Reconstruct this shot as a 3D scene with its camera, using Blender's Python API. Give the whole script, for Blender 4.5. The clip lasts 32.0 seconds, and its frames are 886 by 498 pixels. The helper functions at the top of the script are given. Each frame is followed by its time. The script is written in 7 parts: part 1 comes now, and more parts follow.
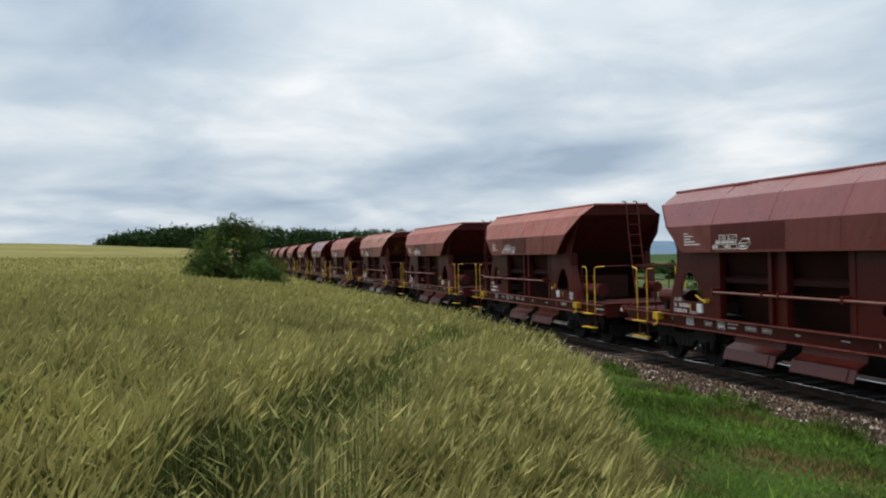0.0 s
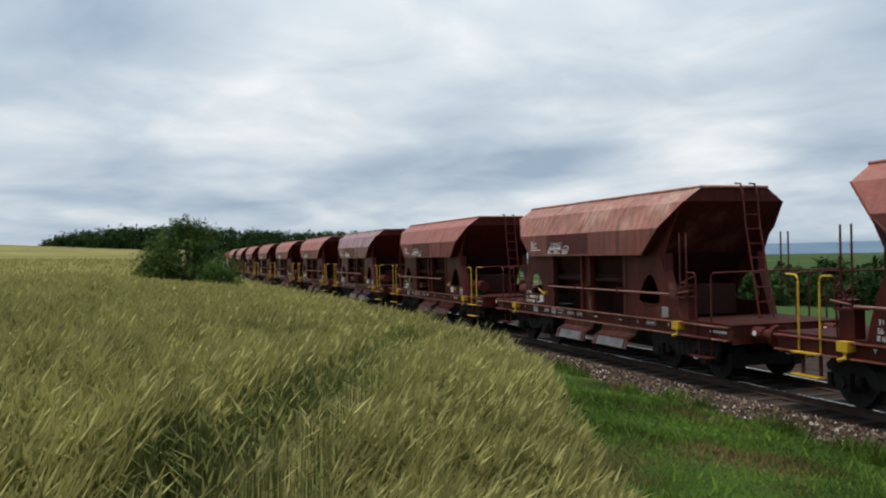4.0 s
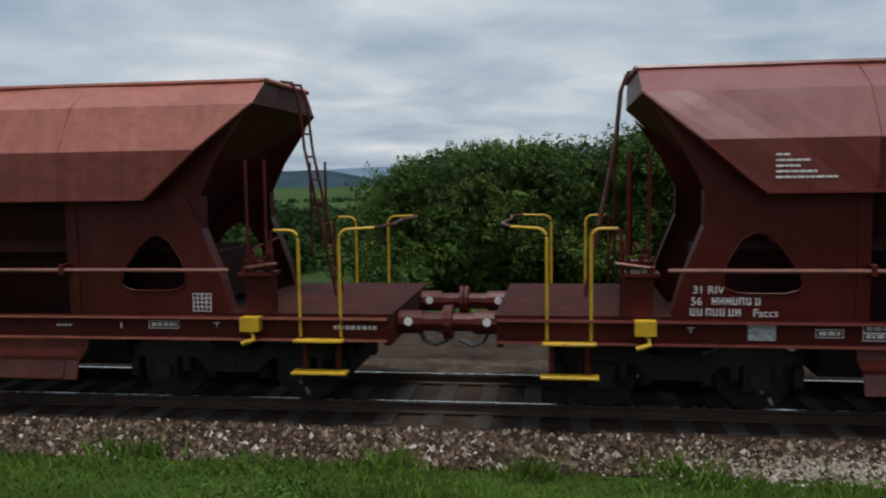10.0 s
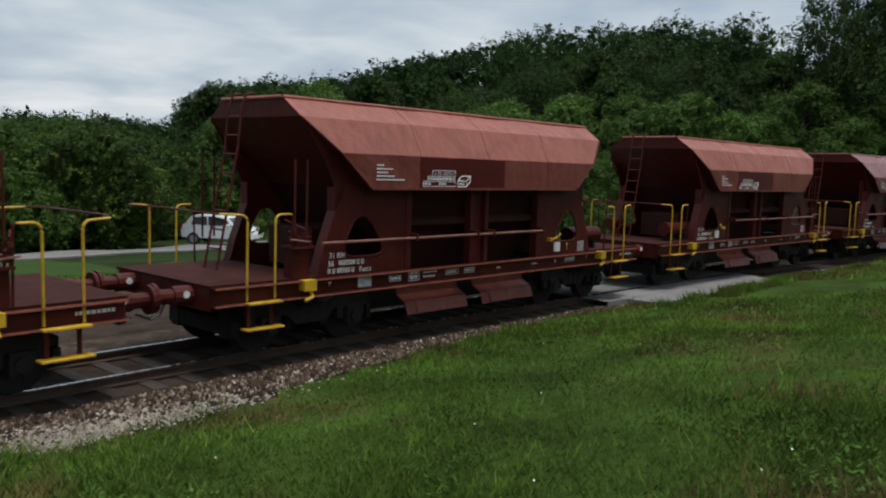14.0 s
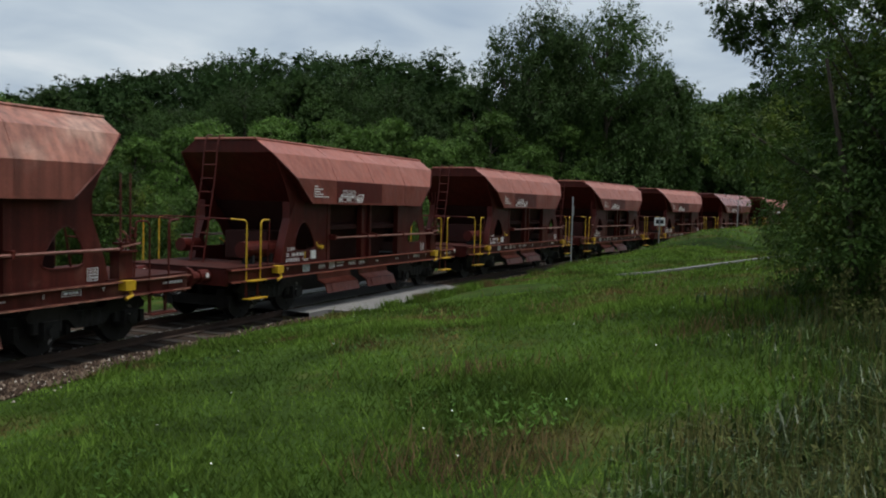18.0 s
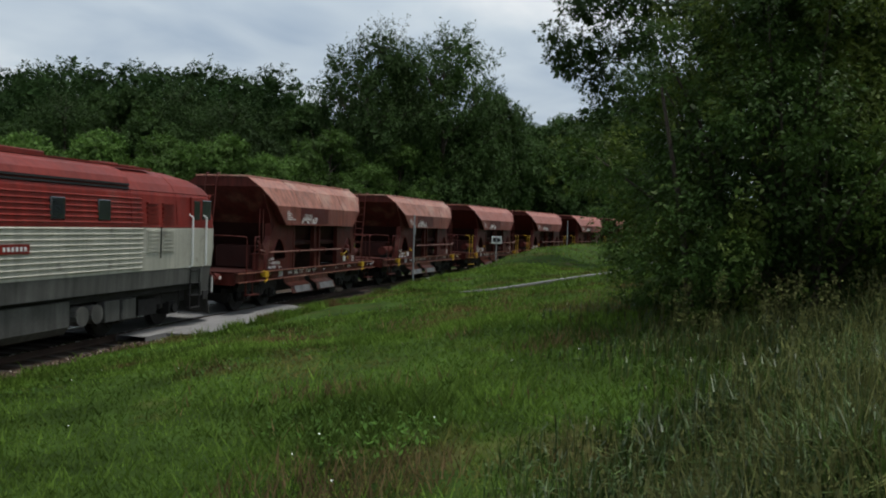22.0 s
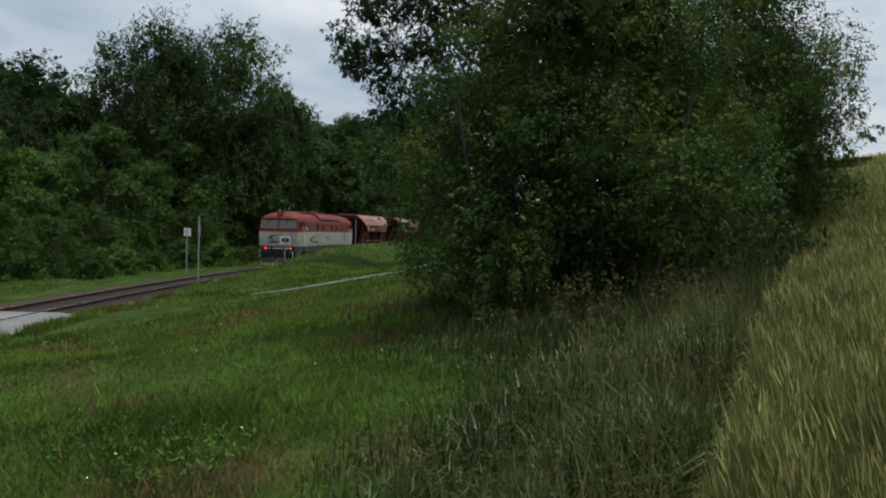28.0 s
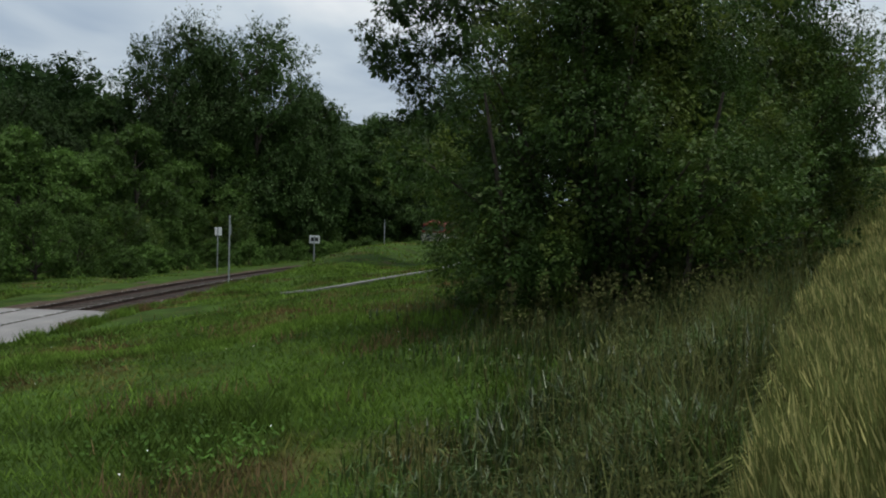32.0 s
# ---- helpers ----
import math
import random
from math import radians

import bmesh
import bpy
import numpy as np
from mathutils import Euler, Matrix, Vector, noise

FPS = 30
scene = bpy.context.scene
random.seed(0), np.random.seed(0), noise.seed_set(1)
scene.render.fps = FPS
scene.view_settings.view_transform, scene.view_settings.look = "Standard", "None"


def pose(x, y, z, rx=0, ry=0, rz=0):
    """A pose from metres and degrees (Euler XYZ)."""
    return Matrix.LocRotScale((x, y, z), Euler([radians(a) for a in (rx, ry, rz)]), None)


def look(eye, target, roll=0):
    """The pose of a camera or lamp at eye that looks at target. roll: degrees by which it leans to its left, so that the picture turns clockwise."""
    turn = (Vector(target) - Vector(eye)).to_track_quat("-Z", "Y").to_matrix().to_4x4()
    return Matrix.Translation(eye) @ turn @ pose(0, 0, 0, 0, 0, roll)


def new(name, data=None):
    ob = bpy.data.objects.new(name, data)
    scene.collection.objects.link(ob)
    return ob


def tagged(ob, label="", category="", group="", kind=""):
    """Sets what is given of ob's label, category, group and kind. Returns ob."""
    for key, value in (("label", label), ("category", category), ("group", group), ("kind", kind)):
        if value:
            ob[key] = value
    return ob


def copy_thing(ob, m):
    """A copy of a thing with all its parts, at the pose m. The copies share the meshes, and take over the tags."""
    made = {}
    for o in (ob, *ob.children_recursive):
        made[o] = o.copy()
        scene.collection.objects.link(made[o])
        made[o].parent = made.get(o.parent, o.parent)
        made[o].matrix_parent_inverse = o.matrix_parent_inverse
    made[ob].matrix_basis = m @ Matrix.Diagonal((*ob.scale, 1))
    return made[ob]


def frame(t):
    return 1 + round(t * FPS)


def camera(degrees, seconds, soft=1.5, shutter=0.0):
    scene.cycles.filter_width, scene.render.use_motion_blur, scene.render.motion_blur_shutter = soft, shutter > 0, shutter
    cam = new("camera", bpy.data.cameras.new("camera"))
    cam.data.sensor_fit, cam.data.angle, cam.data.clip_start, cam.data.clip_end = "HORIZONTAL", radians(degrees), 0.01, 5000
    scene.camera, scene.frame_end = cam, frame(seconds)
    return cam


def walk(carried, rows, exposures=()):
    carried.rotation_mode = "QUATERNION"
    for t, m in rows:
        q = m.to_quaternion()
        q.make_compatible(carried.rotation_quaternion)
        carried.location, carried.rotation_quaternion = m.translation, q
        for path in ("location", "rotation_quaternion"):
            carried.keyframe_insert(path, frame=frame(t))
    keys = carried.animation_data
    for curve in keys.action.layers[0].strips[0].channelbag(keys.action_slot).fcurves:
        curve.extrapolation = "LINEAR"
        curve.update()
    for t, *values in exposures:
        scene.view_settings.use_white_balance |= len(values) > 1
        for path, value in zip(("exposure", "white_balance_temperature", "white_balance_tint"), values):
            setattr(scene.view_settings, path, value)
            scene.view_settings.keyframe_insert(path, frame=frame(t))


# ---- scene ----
EXPOSURES = [(0, 0.1), (4, 0.05), (8, -0.22), (11, -0.14), (14, -0.08), (19, -0.03), (25, -0.05), (32, -0.05)]
cam = camera(56.0, 32.0, soft=2.0, shutter=0.12)
walk(cam, [
    (0.0, pose(-0.06, 0.09, 2.78, 90.25, 1.31, 75.35)),
    (0.5, pose(-0.02, 0.06, 2.79, 90.27, 1.35, 75.45)),
    (1.0, pose(0.02, 0.03, 2.79, 90.29, 1.39, 75.46)),
    (1.5, pose(0.07, 0.01, 2.80, 90.22, 1.43, 75.47)),
    (2.0, pose(0.11, -0.02, 2.80, 90.24, 1.46, 75.47)),
    (2.5, pose(0.12, -0.01, 2.79, 90.22, 1.43, 75.49)),
    (3.0, pose(0.12, -0.01, 2.79, 90.19, 1.40, 75.60)),
    (3.5, pose(0.12, 0.00, 2.78, 90.27, 1.26, 74.52)),
    (4.0, pose(0.12, 0.01, 2.77, 90.34, 1.13, 72.23)),
    (4.5, pose(0.10, 0.03, 2.77, 90.57, 0.28, 65.97)),
    (6.5, pose(0.02, 0.10, 2.77, 91.88, 0.39, 42.00)),
    (7.0, pose(-0.01, 0.11, 2.79, 91.82, 0.34, 38.48)),
    (7.5, pose(-0.03, 0.12, 2.82, 90.37, 0.39, 33.37)),
    (8.0, pose(-0.04, 0.07, 2.87, 88.23, 0.26, 27.80)),
    (8.5, pose(-0.00, 0.11, 2.88, 87.09, 0.41, 23.20)),
    (9.0, pose(0.04, 0.15, 2.89, 87.55, 0.36, 18.59)),
    (9.5, pose(-0.12, 0.62, 2.94, 86.33, 0.24, 13.82)),
    (10.0, pose(-0.20, 0.77, 2.95, 84.74, 0.85, 8.17)),
    (10.5, pose(-0.15, 0.19, 2.89, 85.09, 1.14, 0.04)),
    (11.0, pose(0.04, -0.30, 2.85, 85.87, 1.51, -7.16)),
    (11.5, pose(-0.02, -0.16, 2.87, 86.16, 1.73, -16.63)),
    (12.0, pose(0.09, -0.12, 2.90, 86.17, 1.78, -20.85)),
    (12.5, pose(0.03, -0.10, 3.02, 85.76, 1.70, -26.89)),
    (13.0, pose(-0.04, -0.09, 3.14, 85.45, 1.62, -32.03)),
    (13.5, pose(0.02, -0.06, 3.13, 83.52, -0.33, -40.03)),
    (14.0, pose(0.08, -0.02, 3.13, 84.20, -1.59, -48.03)),
    (14.5, pose(0.07, -0.10, 3.07, 84.88, -2.00, -53.59)),
    (16.5, pose(0.00, -0.42, 2.86, 86.80, -1.93, -63.92)),
    (17.0, pose(-0.02, -0.50, 2.80, 86.88, -1.64, -65.67)),
    (17.5, pose(-0.00, -0.48, 2.81, 86.81, -1.63, -67.25)),
    (18.0, pose(0.01, -0.46, 2.82, 86.55, -1.41, -67.63)),
    (18.5, pose(0.03, -0.44, 2.82, 86.48, -1.40, -68.91)),
    (19.0, pose(0.04, -0.41, 2.83, 86.41, -1.39, -70.58)),
    (19.5, pose(0.02, -0.38, 2.82, 86.57, -1.49, -69.37)),
    (20.0, pose(0.01, -0.35, 2.82, 88.63, -1.39, -71.46)),
    (20.5, pose(-0.01, -0.32, 2.81, 88.29, -1.59, -72.75)),
    (21.0, pose(-0.03, -0.29, 2.81, 88.24, -1.59, -74.74)),
    (21.5, pose(-0.05, -0.26, 2.80, 88.20, -1.69, -76.82)),
    (22.0, pose(0.00, -0.19, 2.81, 88.12, -1.59, -78.83)),
    (22.5, pose(0.06, -0.13, 2.82, 88.13, -1.48, -80.83)),
    (23.0, pose(0.08, -0.07, 2.82, 88.10, -1.19, -82.88)),
    (23.5, pose(0.08, -0.06, 2.74, 88.02, -1.10, -85.25)),
    (24.0, pose(0.09, -0.05, 2.65, 87.93, -1.01, -87.52)),
    (24.5, pose(0.08, 0.02, 2.66, 87.86, -0.95, -89.81)),
    (25.0, pose(0.06, 0.08, 2.67, 87.89, -0.88, -92.20)),
    (25.5, pose(0.05, 0.07, 2.71, 87.79, -0.72, -94.59)),
    (27.5, pose(0.01, 0.01, 2.84, 87.87, -1.02, -93.78)),
    (28.0, pose(0.01, 0.01, 2.84, 88.45, -1.46, -93.47)),
    (28.5, pose(0.01, 0.01, 2.84, 88.37, -1.43, -93.16)),
    (29.0, pose(0.00, 0.01, 2.85, 88.40, -1.40, -93.05)),
    (29.5, pose(0.00, 0.00, 2.85, 88.43, -1.36, -93.44)),
    (30.0, pose(0.00, 0.00, 2.85, 88.35, -1.33, -92.53)),
    (30.5, pose(0.00, 0.00, 2.85, 88.35, -1.34, -91.92)),
    (31.0, pose(0.00, 0.00, 2.85, 88.35, -1.35, -92.01)),
    (31.5, pose(0.00, 0.00, 2.85, 88.35, -1.37, -91.60)),
    (32.0, pose(0.00, 0.00, 2.85, 88.35, -1.48, -91.50)),
], EXPOSURES)

# ---- light: overcast sky with a veiled high sun ----
SUN_EL, SUN_AZ = radians(79), radians(165)
world = bpy.data.worlds.new("world")
scene.world = world
world.use_nodes = True
wt = world.node_tree
wt.nodes.clear()


def wn(kind, operation=None, data_type=None, blend_type=None):
    n = wt.nodes.new(kind)
    if operation:
        n.operation = operation
    if data_type:
        n.data_type = data_type
    if blend_type:
        n.blend_type = blend_type
    return n


def sky_world():
    L = wt.links.new
    out, bg = wn("ShaderNodeOutputWorld"), wn("ShaderNodeBackground")
    sky = wn("ShaderNodeTexSky")
    sky.sky_type, sky.sun_disc, sky.sun_elevation, sky.sun_rotation = "NISHITA", False, SUN_EL, SUN_AZ
    co, sep = wn("ShaderNodeTexCoord"), wn("ShaderNodeSeparateXYZ")
    L(co.outputs["Generated"], sep.inputs[0])
    # clouds lie on a flat layer overhead, so they close up into streaks toward the horizon
    up = wn("ShaderNodeMath", operation="MAXIMUM")
    up.inputs[1].default_value = 0.0
    L(sep.outputs[2], up.inputs[0])
    lift = wn("ShaderNodeMath", operation="ADD")
    lift.inputs[1].default_value = 0.16
    L(up.outputs[0], lift.inputs[0])
    dx, dy = wn("ShaderNodeMath", operation="DIVIDE"), wn("ShaderNodeMath", operation="DIVIDE")
    for n, i in ((dx, 0), (dy, 1)):
        L(sep.outputs[i], n.inputs[0])
        L(lift.outputs[0], n.inputs[1])
    flat = wn("ShaderNodeCombineXYZ")
    L(dx.outputs[0], flat.inputs[0])
    L(dy.outputs[0], flat.inputs[1])
    big = wn("ShaderNodeTexNoise")
    big.inputs["Scale"].default_value, big.inputs["Detail"].default_value, big.inputs["Roughness"].default_value = 0.75, 4, 0.48
    big.inputs["Distortion"].default_value = 0.35
    L(flat.outputs[0], big.inputs["Vector"])
    fine = wn("ShaderNodeTexNoise")
    fine.inputs["Scale"].default_value, fine.inputs["Detail"].default_value = 2.2, 5
    fine.inputs["Distortion"].default_value = 0.5
    L(flat.outputs[0], fine.inputs["Vector"])
    # grey bellies and white tops
    tone = wn("ShaderNodeValToRGB")
    tone.color_ramp.elements[0].position, tone.color_ramp.elements[0].color = 0.36, (0.37, 0.47, 0.60, 1)
    tone.color_ramp.elements[1].position, tone.color_ramp.elements[1].color = 0.66, (0.93, 0.96, 0.98, 1)
    e = tone.color_ramp.elements.new(0.52)
    e.color = (0.61, 0.70, 0.78, 1)
    blend = wn("ShaderNodeMix", data_type="FLOAT")
    blend.inputs[0].default_value = 0.27
    L(big.outputs["Fac"], blend.inputs[2])
    L(fine.outputs["Fac"], blend.inputs[3])
    L(blend.outputs[0], tone.inputs[0])
    # gaps of blue where the layer is thin
    gap = wn("ShaderNodeMapRange")
    gap.inputs[1].default_value, gap.inputs[2].default_value = 0.25, 0.37
    L(big.outputs["Fac"], gap.inputs[0])
    dim = wn("ShaderNodeMix", data_type="RGBA", blend_type="MULTIPLY")
    dim.inputs[0].default_value = 1
    L(sky.outputs[0], dim.inputs[6])
    dim.inputs[7].default_value = (0.10, 0.10, 0.10, 1)
    mix = wn("ShaderNodeMix", data_type="RGBA")
    L(gap.outputs[0], mix.inputs[0])
    L(dim.outputs[2], mix.inputs[6])
    L(tone.outputs[0], mix.inputs[7])
    L(mix.outputs[2], bg.inputs[0])
    # an overcast sky is brightest overhead
    zen = wn("ShaderNodeMath", operation="MULTIPLY_ADD")
    zen.inputs[1].default_value, zen.inputs[2].default_value = 0.40, 0.86
    L(up.outputs[0], zen.inputs[0])
    L(zen.outputs[0], bg.inputs[1])
    L(bg.outputs[0], out.inputs[0])


sky_world()
sun = new("sun", bpy.data.lights.new("sun", "SUN"))
sun.data.energy, sun.data.angle, sun.data.color = 2.85, radians(18), (1.0, 0.965, 0.91)
sun.matrix_world = look((0, 0, 0), (-math.sin(SUN_AZ) * math.cos(SUN_EL), -math.cos(SUN_AZ) * math.cos(SUN_EL), -math.sin(SUN_EL)))

# ---- materials ----


def material(name, col, rough=0.7, metal=0.0, var=0.25, scale=4.0, grain=40.0, bump=0.0, bump_scale=30.0, second=None, second_at=0.6,
             second_scale=1.2, island=0.0, obj=0.0, spec=0.5, streak=0.0, leafy=0.0):
    """A worn surface: base colour with coarse and fine variation, optional second colour in patches, relief, and streaks that run down."""
    m = bpy.data.materials.new(name)
    m.use_nodes = True
    t = m.node_tree
    b = t.nodes["Principled BSDF"]
    b.inputs["Roughness"].default_value, b.inputs["Metallic"].default_value = rough, metal
    b.inputs["Specular IOR Level"].default_value = spec
    L = t.links.new
    co = t.nodes.new("ShaderNodeTexCoord")

    def noisy(sc, det=5, vec=None):
        n = t.nodes.new("ShaderNodeTexNoise")
        n.inputs["Scale"].default_value, n.inputs["Detail"].default_value = sc, det
        L(vec or co.outputs["Object"], n.inputs["Vector"])
        return n.outputs["Fac"]

    def ranged(v, a, b_, c, d):
        n = t.nodes.new("ShaderNodeMapRange")
        for i, q in enumerate((a, b_, c, d)):
            n.inputs[i + 1].default_value = q
        L(v, n.inputs[0])
        return n.outputs[0]

    def times(colour, factor):
        n = t.nodes.new("ShaderNodeMix")
        n.data_type, n.blend_type = "RGBA", "MULTIPLY"
        n.inputs[0].default_value = 1
        L(colour, n.inputs[6])
        L(factor, n.inputs[7])
        return n.outputs[2]

    rgb = t.nodes.new("ShaderNodeRGB")
    rgb.outputs[0].default_value = (*col, 1)
    c = rgb.outputs[0]
    if second:
        n = t.nodes.new("ShaderNodeMix")
        n.data_type = "RGBA"
        L(ranged(noisy(second_scale, 8), second_at - 0.06, second_at + 0.06, 0, 1), n.inputs[0])
        L(c, n.inputs[6])
        n.inputs[7].default_value = (*second, 1)
        c = n.outputs[2]
    if streak:
        mp = t.nodes.new("ShaderNodeMapping")
        mp.inputs["Scale"].default_value = (7, 7, 0.5)
        L(co.outputs["Object"], mp.inputs["Vector"])
        c = times(c, ranged(noisy(1.0, 6, mp.outputs[0]), 0.35, 0.65, 1 - streak, 1 + streak * 0.5))
    c = times(c, ranged(noisy(scale), 0.3, 0.7, 1 - var, 1 + var))
    c = times(c, ranged(noisy(grain, 3), 0.25, 0.75, 1 - var * 0.6, 1 + var * 0.6))
    if island:
        g = t.nodes.new("ShaderNodeNewGeometry")
        c = times(c, ranged(g.outputs["Random Per Island"], 0, 1, 1 - island, 1 + island))
    if obj:
        o = t.nodes.new("ShaderNodeObjectInfo")
        c = times(c, ranged(o.outputs["Random"], 0, 1, 1 - obj, 1 + obj))
    L(c, b.inputs["Base Color"])
    L(ranged(noisy(scale * 2), 0.3, 0.7, rough - 0.08, min(1, rough + 0.08)), b.inputs["Roughness"])
    if bump:
        bp = t.nodes.new("ShaderNodeBump")
        bp.inputs["Strength"].default_value, bp.inputs["Distance"].default_value = 1.0, bump
        L(noisy(bump_scale, 6), bp.inputs["Height"])
        L(bp.outputs[0], b.inputs["Normal"])
    if leafy:
        tr, mx = t.nodes.new("ShaderNodeBsdfTranslucent"), t.nodes.new("ShaderNodeMixShader")
        L(c, tr.inputs[0])
        mx.inputs[0].default_value = leafy
        L(b.outputs[0], mx.inputs[1])
        L(tr.outputs[0], mx.inputs[2])
        L(mx.outputs[0], t.nodes["Material Output"].inputs[0])
    return m


def glowing(name, col, strength):
    m = material(name, col, 0.3)
    b = m.node_tree.nodes["Principled BSDF"]
    b.inputs["Emission Color"].default_value, b.inputs["Emission Strength"].default_value = (*col, 1), strength
    return m


# body paints, taken darker to stand for shade on low and end faces
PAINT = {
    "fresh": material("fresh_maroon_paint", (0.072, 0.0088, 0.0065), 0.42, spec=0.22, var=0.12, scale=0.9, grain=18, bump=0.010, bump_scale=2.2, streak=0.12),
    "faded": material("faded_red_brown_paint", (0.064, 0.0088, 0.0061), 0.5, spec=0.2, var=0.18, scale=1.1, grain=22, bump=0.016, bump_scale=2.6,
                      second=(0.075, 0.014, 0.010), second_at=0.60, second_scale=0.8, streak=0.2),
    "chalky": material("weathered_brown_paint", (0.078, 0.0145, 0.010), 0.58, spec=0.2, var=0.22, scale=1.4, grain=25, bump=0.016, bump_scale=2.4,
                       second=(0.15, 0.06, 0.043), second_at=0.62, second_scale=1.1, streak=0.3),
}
# lighter copies of each paint: sky light on the upper panels put into colour
SKYLIT = {
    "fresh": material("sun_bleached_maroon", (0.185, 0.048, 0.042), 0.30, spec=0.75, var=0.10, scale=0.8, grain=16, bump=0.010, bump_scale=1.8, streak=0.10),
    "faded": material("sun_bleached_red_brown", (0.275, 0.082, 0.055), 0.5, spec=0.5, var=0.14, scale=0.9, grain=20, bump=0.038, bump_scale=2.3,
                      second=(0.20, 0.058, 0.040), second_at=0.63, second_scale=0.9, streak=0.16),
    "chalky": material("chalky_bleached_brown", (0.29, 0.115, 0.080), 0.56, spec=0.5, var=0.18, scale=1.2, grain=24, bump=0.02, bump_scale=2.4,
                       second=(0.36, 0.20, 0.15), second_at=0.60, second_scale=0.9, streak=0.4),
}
# middle facet: half-lit copy of the paint between lit top and shaded bays
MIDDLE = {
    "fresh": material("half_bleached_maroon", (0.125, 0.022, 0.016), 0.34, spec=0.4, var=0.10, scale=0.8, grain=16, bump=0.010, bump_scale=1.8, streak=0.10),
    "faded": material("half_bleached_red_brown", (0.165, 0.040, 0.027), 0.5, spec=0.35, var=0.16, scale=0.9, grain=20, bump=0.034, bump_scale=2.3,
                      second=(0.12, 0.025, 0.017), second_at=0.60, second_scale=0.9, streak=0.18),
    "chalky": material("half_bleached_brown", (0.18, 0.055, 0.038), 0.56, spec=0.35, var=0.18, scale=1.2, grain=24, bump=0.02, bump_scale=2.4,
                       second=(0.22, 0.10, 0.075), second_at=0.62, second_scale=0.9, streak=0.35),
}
# soot black and wheel steel, both darkened further for shade under the train
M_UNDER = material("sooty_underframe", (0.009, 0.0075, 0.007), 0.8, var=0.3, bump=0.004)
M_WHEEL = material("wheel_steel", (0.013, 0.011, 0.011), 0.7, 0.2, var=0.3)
# wagon maroon darkened to carry the shade inside the bays
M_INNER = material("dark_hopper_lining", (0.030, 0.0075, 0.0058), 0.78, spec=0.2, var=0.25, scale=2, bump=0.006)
M_YELLOW = material("yellow_safety_paint", (0.52, 0.31, 0.016), 0.45, var=0.2, scale=6, second=(0.25, 0.13, 0.03), second_at=0.68, second_scale=7)
M_WHITE = material("white_stencil_paint", (0.72, 0.70, 0.68), 0.6, var=0.15, scale=9)
M_RAILTUBE = material("worn_brown_tube", (0.22, 0.095, 0.075), 0.4, 0.2, var=0.2)
M_DECK = material("grimy_platform_plate", (0.040, 0.0105, 0.008), 0.8, spec=0.12, var=0.3, scale=3, grain=20, bump=0.004)
M_LOAD = material("crushed_stone_load", (0.10, 0.075, 0.06), 0.95, var=0.4, scale=6, bump=0.03, bump_scale=14)
M_STEEL = material("polished_rail_head", (0.45, 0.43, 0.42), 0.25, 0.9, var=0.15)
M_RUST = material("rusty_rail_web", (0.050, 0.029, 0.020), 0.85, var=0.35)
M_SLEEPER = material("old_sleeper_wood", (0.030, 0.022, 0.017), 0.9, var=0.35, scale=5, obj=0.3, bump=0.006)
M_BALLAST = material("ballast_bed", (0.060, 0.044, 0.035), 0.95, spec=0.05, var=0.45, scale=3, grain=28, bump=0.05, bump_scale=18,
                     second=(0.075, 0.055, 0.042), second_at=0.55, second_scale=6)
M_STONE = material("ballast_stone", (1, 1, 1), 0.9, var=0.25, scale=12, spec=0.15)


def stone_mix(m, stops):
    """Each stone takes one of several tones."""
    t = m.node_tree
    src = next(n for n in t.nodes if n.bl_idname == "ShaderNodeRGB")
    g, ramp = t.nodes.new("ShaderNodeNewGeometry"), t.nodes.new("ShaderNodeValToRGB")
    ramp.color_ramp.interpolation = "CONSTANT"
    el = ramp.color_ramp.elements
    while len(el) < len(stops):
        el.new(0.5)
    for e, (at, c) in zip(el, stops):
        e.position, e.color = at, (*c, 1)
    t.links.new(g.outputs["Random Per Island"], ramp.inputs[0])
    for link in list(src.outputs[0].links):
        t.links.new(ramp.outputs[0], link.to_socket)


stone_mix(M_STONE, [(0, (0.034, 0.022, 0.016)), (0.38, (0.078, 0.051, 0.036)), (0.7, (0.138, 0.100, 0.072)), (0.88, (0.235, 0.185, 0.145)), (0.97, (0.45, 0.41, 0.36))])
M_GRIT = material("pale_limestone_grit", (0.30, 0.265, 0.22), 0.95, var=0.25, scale=6, island=0.35, spec=0.1)
M_DARKSTONE = material("oily_ballast", (0.040, 0.028, 0.021), 0.95, spec=0.1, var=0.4, scale=3, grain=28, bump=0.04, bump_scale=18)
M_GRASS = material("meadow_turf", (0.030, 0.055, 0.010), 0.95, spec=0.05, var=0.5, scale=0.8, grain=18, bump=0.05, bump_scale=9,
                   second=(0.058, 0.055, 0.018), second_at=0.63, second_scale=0.5)
M_BLADE = material("grass_blades", (0.084, 0.142, 0.021), 0.7, var=0.5, scale=0.6, grain=5, island=0.4, spec=0.1, leafy=0.3,
                   second=(0.125, 0.085, 0.036), second_at=0.60, second_scale=0.55)
M_HERB = material("broad_herb_leaves", (0.050, 0.105, 0.017), 0.65, var=0.4, scale=0.5, grain=3, island=0.3, spec=0.08, leafy=0.25)
M_TALL = material("tall_grass_blades", (0.045, 0.078, 0.016), 0.45, var=0.45, scale=0.9, grain=4, island=0.5, spec=0.35, leafy=0.25)
M_DRY = material("dry_red_stalks", (0.150, 0.104, 0.050), 0.8, var=0.35, scale=0.9, grain=4, island=0.4, spec=0.08, leafy=0.2)
